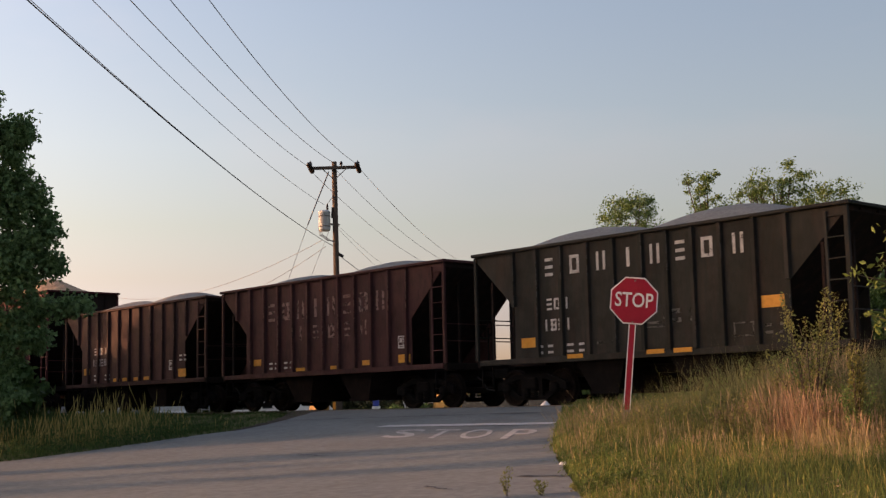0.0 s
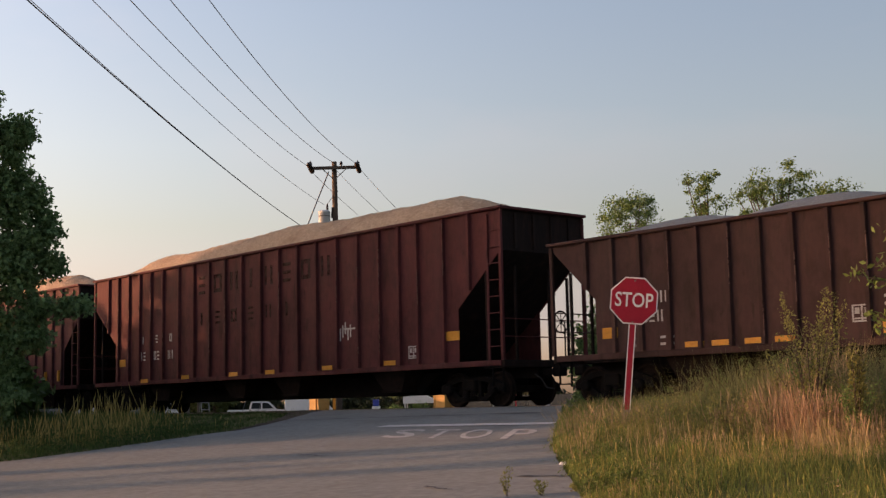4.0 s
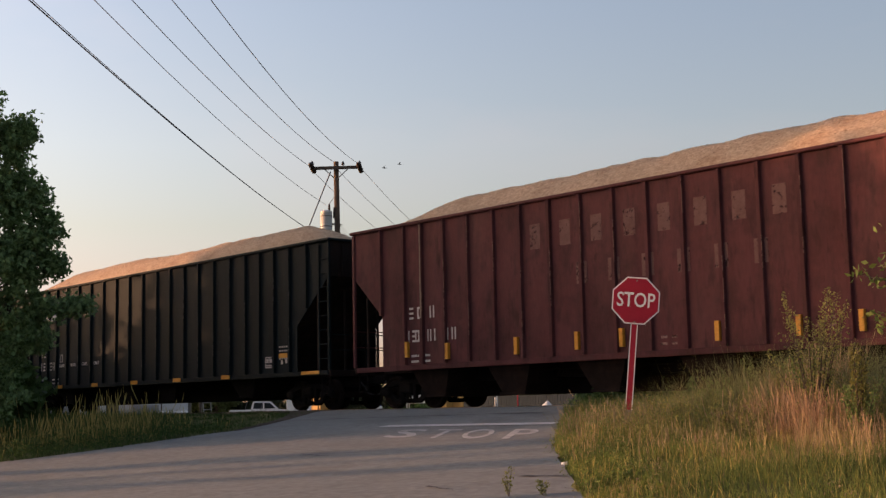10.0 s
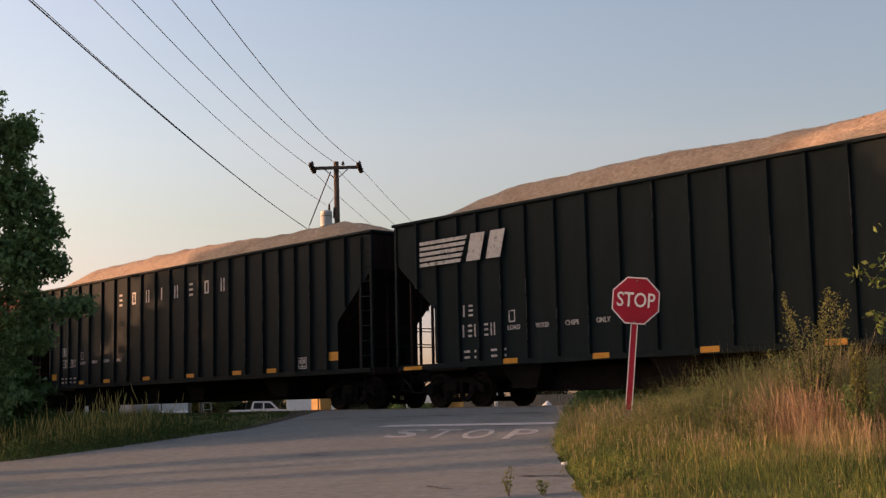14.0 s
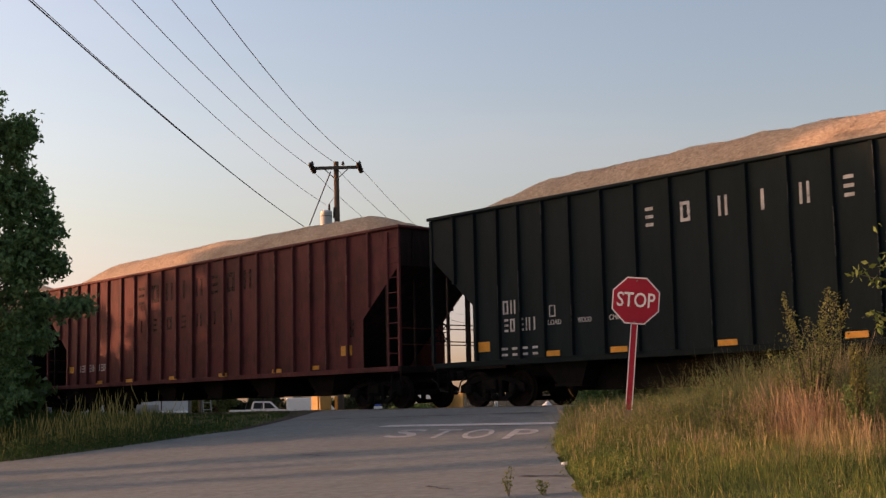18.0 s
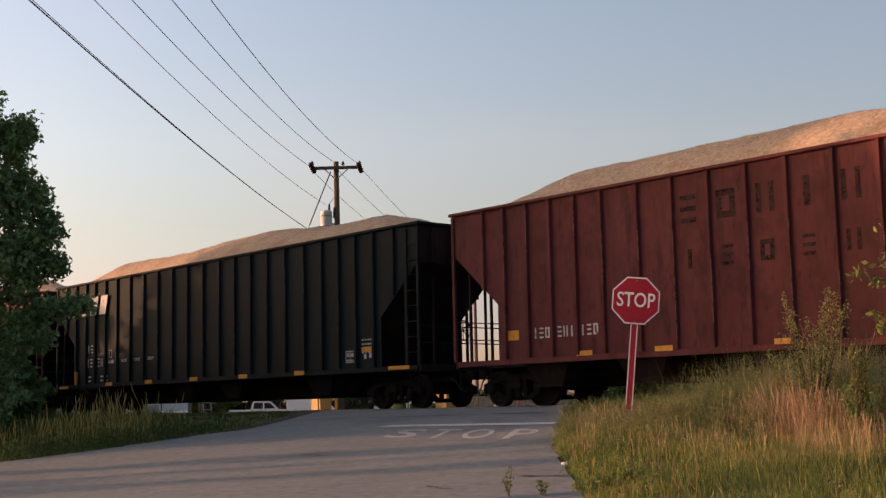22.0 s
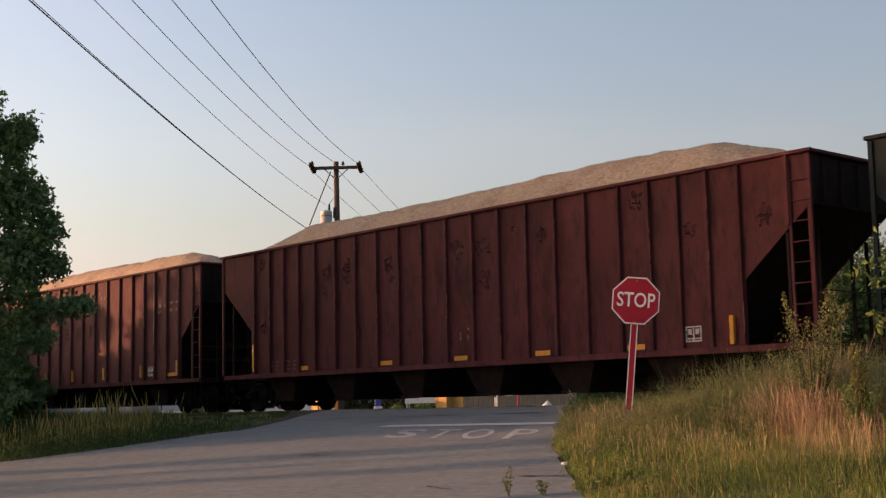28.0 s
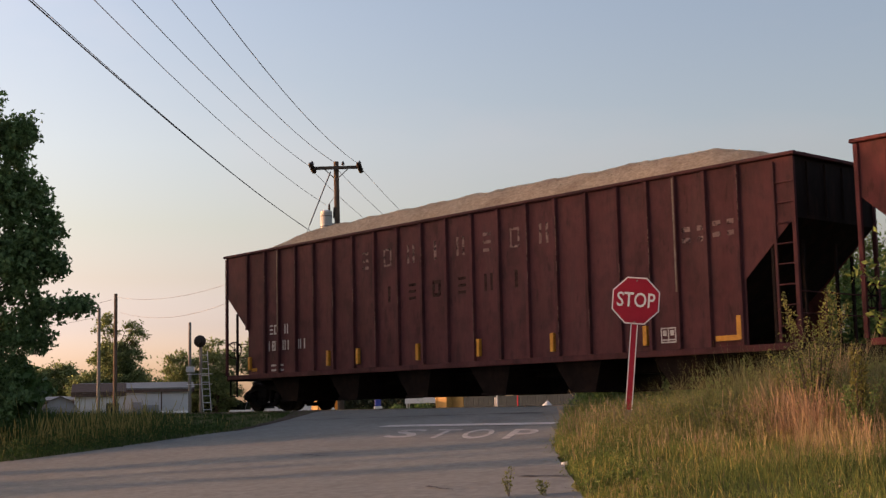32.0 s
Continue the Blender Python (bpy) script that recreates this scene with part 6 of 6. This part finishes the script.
        for u in np.linspace(0.3, 1.0, 22):
            pts += [np.array(root.lerp(tip, float(u))) + rng.normal(0, 0.036, 3) for _ in range(6)]
    tagged(part("stem", bm, BARK, sap), kind="stuff")
    v, f = leaf_quads(np.array(pts), 0.027, rng)
    tagged(np_mesh("foliage", v, f, LEAF_NEAR, sap), kind="stuff")
    for x, y, h, k in ((-9.55, -14.66, 0.34, 92), (-9.22, -14.5, 0.2, 93), (-9.1, -14.1, 0.1, 95)):
        build_sapling((x, y, float(level(y)) - 0.02), h, 3, k, "thin pale green weed growing through the road edge", LEAF_STRAW, 0.014, 0.12)


def build_shade_trees():
    """The tree row along the side road, towards the sun; it throws the long shade over the crossing."""
    away = Vector((math.sin(radians(SUN_AZ)), math.cos(radians(SUN_AZ)), 0))
    across = Vector((-away.y, away.x, 0))
    rs = random.Random(3)
    for lat, dist, h, w, n, low in SHADE_ROW:
        p = Vector((0, 0, 0)) + across * lat + away * dist
        z = float(level(p.y)) - 0.1
        build_tree((p.x, p.y, z), [((0, 0, h * 0.78), (w * 0.75, w * 0.75, h * 0.24)), ((0.3, 0.2, h * 0.5), (w, w, h * 0.26)), ((-0.2, 0, h * 0.24), (w * 0.95, w * 0.95, h * 0.2))][: 2 + low], 0.25, 0, LEAF_DARK, "tall green shade tree along the side road", n, 0.4 if w > 1.5 else 0.25, 200 + rs.randint(0, 900), clump=0.9 if w > 1.5 else 0.35)


    # bushes added out of view beyond the maple, to shade the cars' lower sides
    spots = [(-35.5, -12.7, 7.0), (-38.3, -11.7, 7.2), (-41.2, -10.7, 6.6)]
    spots += [(-44.6 - 3.1 * k, max(-8.9 + 1.25 * k, -5.6) + rs.uniform(-0.3, 0.3), rs.uniform(3.3, 4.1)) for k in range(9)]
    for k, (x, y, h) in enumerate(spots):
        build_tree((x, y, float(level(y)) - 0.05), [((0, 0, h * 0.62), (1.9, 1.5, h * 0.36)), ((0.2, 0.1, h * 0.3), (2.1, 1.7, h * 0.3))], 0.07, 0, LEAF_DARK, "unseen dense green bush added to shade the cars", 2600 if h < 5 else 4600, 0.2, 520 + k, "bush", "bush", clump=0.5)
    # trees added out of view next to the maple, shading the lower cars from the low sky
    for k, (x, y, h) in enumerate(((-45.0, -14.0, 7.0), (-39.5, -17.2, 7.6), (-33.6, -16.2, 8.2), (-36.6, -15.2, 8.6), (-41.0, -14.6, 8.0), (-31.9, -13.5, 8.2), (-34.0, -14.7, 9.4))):
        build_tree((x, y, float(level(y)) - 0.05), [((0, 0, h * 0.7), (2.2, 2.2, h * 0.28)), ((0.2, 0.1, h * 0.38), (2.4, 2.4, h * 0.3))], 0.16, 0, LEAF_DARK, "leafy green tree added out of view to shade the cars", 5000, 0.22, 420 + k, clump=0.6)


# a dense middle, lower and looser ends
SHADE_ROW = [(-13.3, 64, 17, 4.2, 9000, 1), (-17.5, 61, 17, 4.2, 9000, 1), (-21.1, 64, 16.5, 3.6, 8600, 1), (-25.0, 61, 8.8, 2.2, 3000, 1), (-10.6, 62, 17.5, 2.3, 4600, 1), (-7.6, 60, 10.2, 1.3, 1500, 1), (-6.8, 64, 14.0, 2.0, 760, 1), (-2.25, 60, 10.4, 0.85, 1300, 1), (-0.5, 62, 9.6, 0.6, 260, 1), (1.05, 60, 10.6, 0.75, 1200, 1), (-29.5, 63, 8.6, 3.0, 2800, 1), (-35.5, 66, 8.7, 3.4, 2800, 1), (-41.5, 66, 9.1, 3.6, 2800, 1)]


# ---- yard beyond the railway ----
def oriented(name, label, category, x, y, turn, z=None):
    e = tagged(new(name), label, category)
    e.matrix_world = Matrix.Translation((x, y, float(level(y)) - 0.02 if z is None else z)) @ pose(0, 0, 0, 0, 0, turn)
    return e


def build_house(x, y, turn, w, d, h, roof_h, wall, roof, label, door=True, windows=(), name="house"):
    e = oriented(name, label, "building", x, y, turn)
    part("wall", box(bmesh.new(), -w / 2, w / 2, -d / 2, d / 2, 0, h), wall, e)
    bm = bmesh.new()
    prism(bm, [(-d / 2 - 0.35, h - 0.02), (d / 2 + 0.35, h - 0.02), (d / 2 + 0.35, h + 0.1), (0, h + roof_h), (-d / 2 - 0.35, h + 0.1)], -w / 2 - 0.3, w / 2 + 0.3, "x")
    part("roof", bm, roof, e)
    # dark band along the front, just below the eave
    part("fascia", box(bmesh.new(), -w / 2 - 0.28, w / 2 + 0.28, -d / 2 - 0.33, -d / 2 - 0.03, h - 0.32, h - 0.03), ROOFING, e)
    if door:
        part("corner_board", box(bmesh.new(), w * 0.22, w * 0.22 + 0.12, -d / 2 - 0.03, -d / 2 - 0.004, 0, h - 0.33), ROOFING, e)
        part("shed_panel", box(bmesh.new(), w * 0.0, w * 0.2, -d / 2 - 1.2, -d / 2 - 0.05, 0, 1.75), SIDING_GREY, e)
        part("door", box(bmesh.new(), -0.45, 0.45, -d / 2 - 0.04, -d / 2 + 0.05, 0.1, 2.05), SIDING_GREY, e)
    for wx in windows:
        win = part("window", box(bmesh.new(), wx - 0.55, wx + 0.55, -d / 2 - 0.05, -d / 2 + 0.05, 0.95, 1.95), GLASSY, e)
        part("window_frame", box(bmesh.new(), wx - 0.62, wx + 0.62, -d / 2 - 0.065, -d / 2 - 0.052, 0.86, 0.95), SIDING, win)
    return e


def build_pickup(x, y, turn, label, cover=False):
    e = oriented("pickup_truck", label, "pickup truck", x, y, turn)
    bm = prism(bmesh.new(), [(-2.75, 0.42), (2.7, 0.42), (2.75, 0.75), (2.6, 1.02), (1.35, 1.12), (-2.75, 1.12)], -0.95, 0.95)
    bmesh.ops.bevel(bm, geom=list(bm.edges), offset=0.05, segments=2, affect="EDGES")
    part("body", bm, CARWHITE, e, smooth=False)
    bm = prism(bmesh.new(), [(-0.95, 1.1), (1.45, 1.1), (0.75, 1.78), (-0.75, 1.8)], -0.84, 0.84)
    bmesh.ops.bevel(bm, geom=list(bm.edges), offset=0.06, segments=2, affect="EDGES")
    part("cab", bm, CARWHITE, e)
    for s in (-1, 1):
        bm = prism(bmesh.new(), [(0.2, 1.18), (1.15, 1.18), (0.66, 1.66), (0.2, 1.68)], *sorted((s * 0.835, s * 0.85)))
        part("window", bm, GLASSY, e)
        bm = prism(bmesh.new(), [(-0.75, 1.18), (0.08, 1.18), (0.08, 1.68), (-0.65, 1.7)], *sorted((s * 0.835, s * 0.85)))
        part("window", bm, GLASSY, e)
    part("windscreen", prism(bmesh.new(), [(1.36, 1.2), (1.39, 1.2), (0.83, 1.73), (0.8, 1.7)], -0.72, 0.72), GLASSY, e)
    part("bed_liner", box(bmesh.new(), -2.62, -1.05, -0.8, 0.8, 1.122, 1.13), RUBBER, e)
    for wx in (-1.75, 1.75):
        for s in (-0.88, 0.88):
            bm = lathe(bmesh.new(), [(0.18, -0.11), (0.38, -0.11), (0.4, -0.07), (0.4, 0.07), (0.38, 0.11), (0.18, 0.11)], (wx, s, 0.4), 18, "y")
            wh = part("wheel", bm, RUBBER, e)
            part("rim", lathe(bmesh.new(), [(0.05, -0.125), (0.2, -0.1), (0.2, 0.1), (0.05, 0.125)], (wx, s, 0.4), 12, "y"), STEEL, wh)
    for s in (-0.7, 0.7):
        part("headlight", box(bmesh.new(), 2.6, 2.74, s - 0.18, s + 0.18, 0.75, 0.92), GREYPAINT, e)
    return e


def build_yard():
    build_house(-114.5, 37.4, 62, 10.2, 6.5, 3.3, 0.7, SIDING, ROOF_PALE, "low white clapboard house with a pale metal roof", windows=(-3.4,))
    build_house(-109.6, 31.0, 62, 4.2, 4.5, 2.9, 0.9, SIDING, ROOFING, "small grey house with a dark hipped roof", door=False, windows=(1.2,))
    build_house(-122.6, 32.0, 65, 6.0, 4, 2.4, 0.45, SIDING_GREY, ROOF_PALE, "long grey shed in the yard", door=False, name="shed")
    e = oriented("barn_shed", "small gambrel garden shed with a dark front", "shed", -95.1, 20.4, 66)
    part("wall", prism(bmesh.new(), [(-1.35, 0), (1.35, 0), (1.35, 1.2), (0.75, 1.95), (0, 2.25), (-0.75, 1.95), (-1.35, 1.2)], -1.5, 1.5), SIDING_GREY, e)
    for s in (-1, 1):
        bm = prism(bmesh.new(), [(s * 1.5, 1.12), (s * 1.42, 1.2), (s * 0.78, 2.03), (0, 2.34), (0, 2.26), (s * 0.75, 1.96), (s * 1.36, 1.2)], -1.7, 1.7)
        part("roof", bm, ROOF_PALE, e)
    # railway signal with ladder
    e = oriented("railway_signal", "railway signal with a round black target and a ladder", "railway signal", -49.75, 5.8, 48)
    part("mast", tube(bmesh.new(), [(0.0, 0, -0.1), (0.0, 0, 3.75)], 0.07, 10), STEEL, e)
    part("target", lathe(bmesh.new(), [(0.0, -0.16), (0.1, -0.16), (0.27, -0.13), (0.27, -0.1), (0.1, 0.12), (0, 0.12)], (0, -0.05, 3.55), 22, "y"), CERAMIC, e, "round black signal target")
    part("hood", lathe(bmesh.new(), [(0.1, -0.34), (0.11, -0.34), (0.11, -0.16), (0.1, -0.16)], (0, -0.05, 3.55), 14, "y"), CERAMIC, e)
    lad = new("ladder")
    lad.parent = e
    for s in (-0.17, 0.17):
        part("stile", tube(bmesh.new(), [(s + 0.35, -0.1, 0), (s + 0.12, 0.0, 3.1)], 0.022, 6), GREYPAINT, lad)
    for k in range(10):
        z = 0.25 + k * 0.3
        o = 0.35 - 0.23 * z / 3.1
        part("rung", tube(bmesh.new(), [(o - 0.17, -0.1 + 0.1 * z / 3.1, z), (o + 0.17, -0.1 + 0.1 * z / 3.1, z)], 0.018, 5), GREYPAINT, lad)
    part("case", box(bmesh.new(), -0.62, -0.28, -0.15, 0.15, 2.2, 2.45, 0.02), GREYPAINT, e)
    for z in (2.35, 1.9):
        part("platform", box(bmesh.new(), -0.6, 0.5, -0.08, 0.08, z - 0.25, z - 0.22), GREYPAINT, e)
    # parked vehicles
    build_pickup(-93.3, 37.9, 56.5, "white crew cab pickup truck parked in the yard")
    e = oriented("utility_trailer", "low white utility trailer parked beyond the grass", "trailer", -91.2, 28.2, 58)
    part("box", box(bmesh.new(), -1.0, 1.05, -0.7, 0.7, 0.5, 1.12, 0.08), CARWHITE, e)
    part("lid", prism(bmesh.new(), [(-0.9, 1.125), (1.0, 1.125), (0.6, 1.3), (-0.5, 1.3)], -0.66, 0.66), GREYPAINT, e)
    part("drawbar", box(bmesh.new(), 1.0, 1.9, -0.05, 0.05, 0.45, 0.53), STEEL, e)
    for s in (-0.75, 0.75):
        part("wheel", lathe(bmesh.new(), [(0.1, -0.08), (0.28, -0.08), (0.3, 0), (0.28, 0.08), (0.1, 0.08)], (0, s, 0.3), 16, "y"), RUBBER, e)
    e = oriented("box_van", "white box van parked in the yard", "van", -96.2, 44.4, 56)
    part("box", box(bmesh.new(), -1.6, 1.3, -0.95, 0.95, 0.55, 2.1, 0.05), CARWHITE, e)
    part("cab", prism(bmesh.new(), [(1.32, 0.5), (2.7, 0.5), (2.7, 1.05), (2.1, 1.7), (1.32, 1.75)], -0.9, 0.9), CARWHITE, e)
    part("window", prism(bmesh.new(), [(1.5, 1.1), (2.45, 1.1), (2.05, 1.6), (1.5, 1.62)], -0.93, -0.905), GLASSY, e)
    for wx in (-1.0, 1.8):
        for s in (-0.85, 0.85):
            part("wheel", lathe(bmesh.new(), [(0.1, -0.1), (0.36, -0.1), (0.38, 0), (0.36, 0.1), (0.1, 0.1)], (wx, s, 0.36), 16, "y"), RUBBER, e)
    # yellow shed, barrier, bin, carport, crates, boards standing in for bushes
    e = oriented("yellow_shed", "yellow ochre board shed with a leaning panel", "shed", -85.9, 38.8, 8)
    e.matrix_world = e.matrix_world @ Matrix.Scale(1.12, 4)
    part("wall", box(bmesh.new(), -0.35, 0.3, -0.7, 0.7, 0, 2.2), YELLOW, e)
    part("side_panel", prism(bmesh.new(), [(0.5, 0), (0.75, 0), (0.5, 2.0)], -0.72, -0.62), YELLOW, e)
    e = oriented("traffic_barrier", "orange plastic traffic barrier panel on a dark base", "barrier", -85.0, 39.9, 4)
    e.matrix_world = e.matrix_world @ Matrix.Scale(1.25, 4)
    part("panel", prism(bmesh.new(), [(-0.36, 0.75), (-0.06, 0.35), (0.2, 0.62), (0.36, 0.5), (0.36, 1.65), (-0.36, 1.65)], -0.06, 0.06), ORANGE, e)
    part("base", box(bmesh.new(), -0.22, 0.24, -0.2, 0.2, 0, 0.36, 0.03), ORANGE, e)
    part("leg", box(bmesh.new(), 0.1, 0.2, -0.05, 0.05, 0.3, 0.75), ORANGE, e)
    e = oriented("newspaper_box", "blue and white metal newspaper box", "box", -62.5, 26.0, 48)
    part("lower_box", box(bmesh.new(), -0.25, 0.25, -0.22, 0.22, 0.0, 1.08, 0.02), CARWHITE, e)
    part("upper_box", box(bmesh.new(), -0.2, 0.18, -0.2, 0.2, 1.09, 1.5, 0.03), BLUE, e)
    e = oriented("carport", "white gabled carport in the yard", "carport", -83.4, 47.7, 46)
    part("roof", prism(bmesh.new(), [(-1.5, 1.35), (1.5, 1.35), (1.5, 1.45), (0.2, 2.1), (-1.5, 1.9)], -1.5, 1.5), CARWHITE, e)
    for px in (-1.35, 1.35):
        for py in (-1.4, 1.4):
            part("leg", box(bmesh.new(), px - 0.05, px + 0.05, py - 0.05, py + 0.05, 0, 1.36), CARWHITE, e)
    for k, (x, y) in enumerate(((-78.5, 45.75), (-77.6, 46.7))):
        e = oriented("yellow_crate", "yellow ochre timber crate stacked in the yard", "crate", x, y, 12)
        part("box", box(bmesh.new(), -0.55, 0.55, -0.5, 0.5, 0, 2.1, 0.03), YELLOW, e)
        for s in (-0.5, 0.5):
            part("batten", box(bmesh.new(), s - 0.06, s + 0.06, -0.54, -0.5, 0.05, 2.05), YELLOW, e)
    # hedge closing the yard behind the parked vehicles
    rng = np.random.default_rng(123)
    n = 26000
    u = rng.uniform(0, 1, n)
    top = 2.3 + 0.35 * np.sin(u * 61) + 0.25 * np.sin(u * 140 + 1)
    pts = np.stack([-140 + 74 * u, 50.0 + 7.5 * u + rng.normal(0, 0.4, n), -1.2 + top * rng.uniform(0, 1, n) ** 0.7], 1)
    v, f = leaf_quads(pts, 0.22, rng)
    tagged(np_mesh("hedge", v, f, LEAF_DEEP), "long dark green hedge behind the yard", "hedge", kind="stuff")
    # plain dark boards added in place of a row of low bushes
    fence = tagged(new("board_fence"), "long row of dark boards standing in for low bushes", "fence")
    a, b = Vector((-74.3, 44.0, -1.05)), Vector((-58.5, 45.0, -1.05))
    n = 60
    bm = box(bmesh.new(), 0, (b - a).length / n - 0.02, -0.02, 0.02, 0, 1.75)
    first = part("board", bm, BUSH_BOARD, fence)
    first.location = a
    first.rotation_euler = (0, 0, math.atan2(b.y - a.y, b.x - a.x))
    for k in range(1, n):
        share(first, a.lerp(b, k / n), first.rotation_euler)
    for x, y, h, m in ((-57.6, 31.5, 1.75, GREYPAINT), (-56.7, 32.4, 1.6, SIGNRED), (-61.0, 34.6, 1.5, GREYPAINT)):
        p = oriented("marker_post", "slim marker post beside the road", "post", x, y, 40)
        part("shaft", tube(bmesh.new(), [(0, 0, -0.1), (0, 0, h)], 0.045, 8), m, p)
        part("cap", tube(bmesh.new(), [(0, 0, h), (0, 0, h + 0.06)], [0.05, 0.02], 8), m, p)
    e = oriented("sand_pile", "small pale heap of sand beside the road", "heap", -58.9, 37.3, 40)
    part("heap", tube(bmesh.new(), [(0, 0, 0), (0, 0, 0.6), (0, 0, 1.0), (0.03, 0, 1.25)], [0.9, 0.6, 0.3, 0.05], 11), SIDING, e)
    for k, (x, y) in enumerate(((-77.6, 39.2), (-76.9, 40.1), (-70, 36.0), (-74.5, 37.6))):
        build_tree((x, y, float(level(y))), [((0, 0, 0.6), (0.8, 0.8, 0.5))], 0.04, 0, LEAF_DARK, "low brown green bush in the yard", 500, 0.12, 300 + k, "bush", "bush", clump=0.4)
    bit = oriented("crushed_cup", "crushed white paper cup at the road edge", "litter", -11.14, -12.12, 20)
    part("cup", lathe(bmesh.new(), [(0.02, -0.04), (0.03, -0.02), (0.022, 0.01), (0.034, 0.035), (0.03, 0.038)], (0, 0, 0.04), 12, "x"), CARWHITE, bit)


build_stop_sign()
build_lines()
build_grass()
build_plants()
build_shade_trees()
build_yard()


# ---- birds over the train ----
BIRDS = []


def build_bird(first, speed):
    bird = tagged(new("bird"), "small dark bird flying over the train", "bird", group="birds")
    bm = tube(bmesh.new(), [(-0.1, 0, 0), (-0.05, 0, 0.005), (0.02, 0, 0.005), (0.07, 0, 0.015), (0.1, 0, 0.012)], [0.008, 0.026, 0.03, 0.022, 0.004], 8)
    part("body", bm, RUBBER, bird)
    for s in (-1, 1):
        wing = prism(bmesh.new(), [(0.04, s * 0.02), (0.02, s * 0.12), (-0.06, s * 0.2), (-0.04, s * 0.1), (-0.03, s * 0.02)], 0.0, 0.006, "z")
        for v in wing.verts:
            v.co.z += abs(v.co.y) * 0.45 + 0.01
        part("wing", wing, RUBBER, bird)
    part("tail", prism(bmesh.new(), [(-0.09, -0.012), (-0.17, -0.035), (-0.15, 0), (-0.17, 0.035), (-0.09, 0.012)], -0.003, 0.003, "z"), RUBBER, bird)
    BIRDS.append((bird, Vector(first), Vector(speed)))


build_bird((8.6, 106.2, 13.3), (-6.14, -8.73, -0.05))
build_bird((11.8, 109.1, 9.3), (-6.57, -8.82, 0.41))
build_bird((170.7, 176.7, 84.0), (-9.06, -6.32, -2.76))


motions()
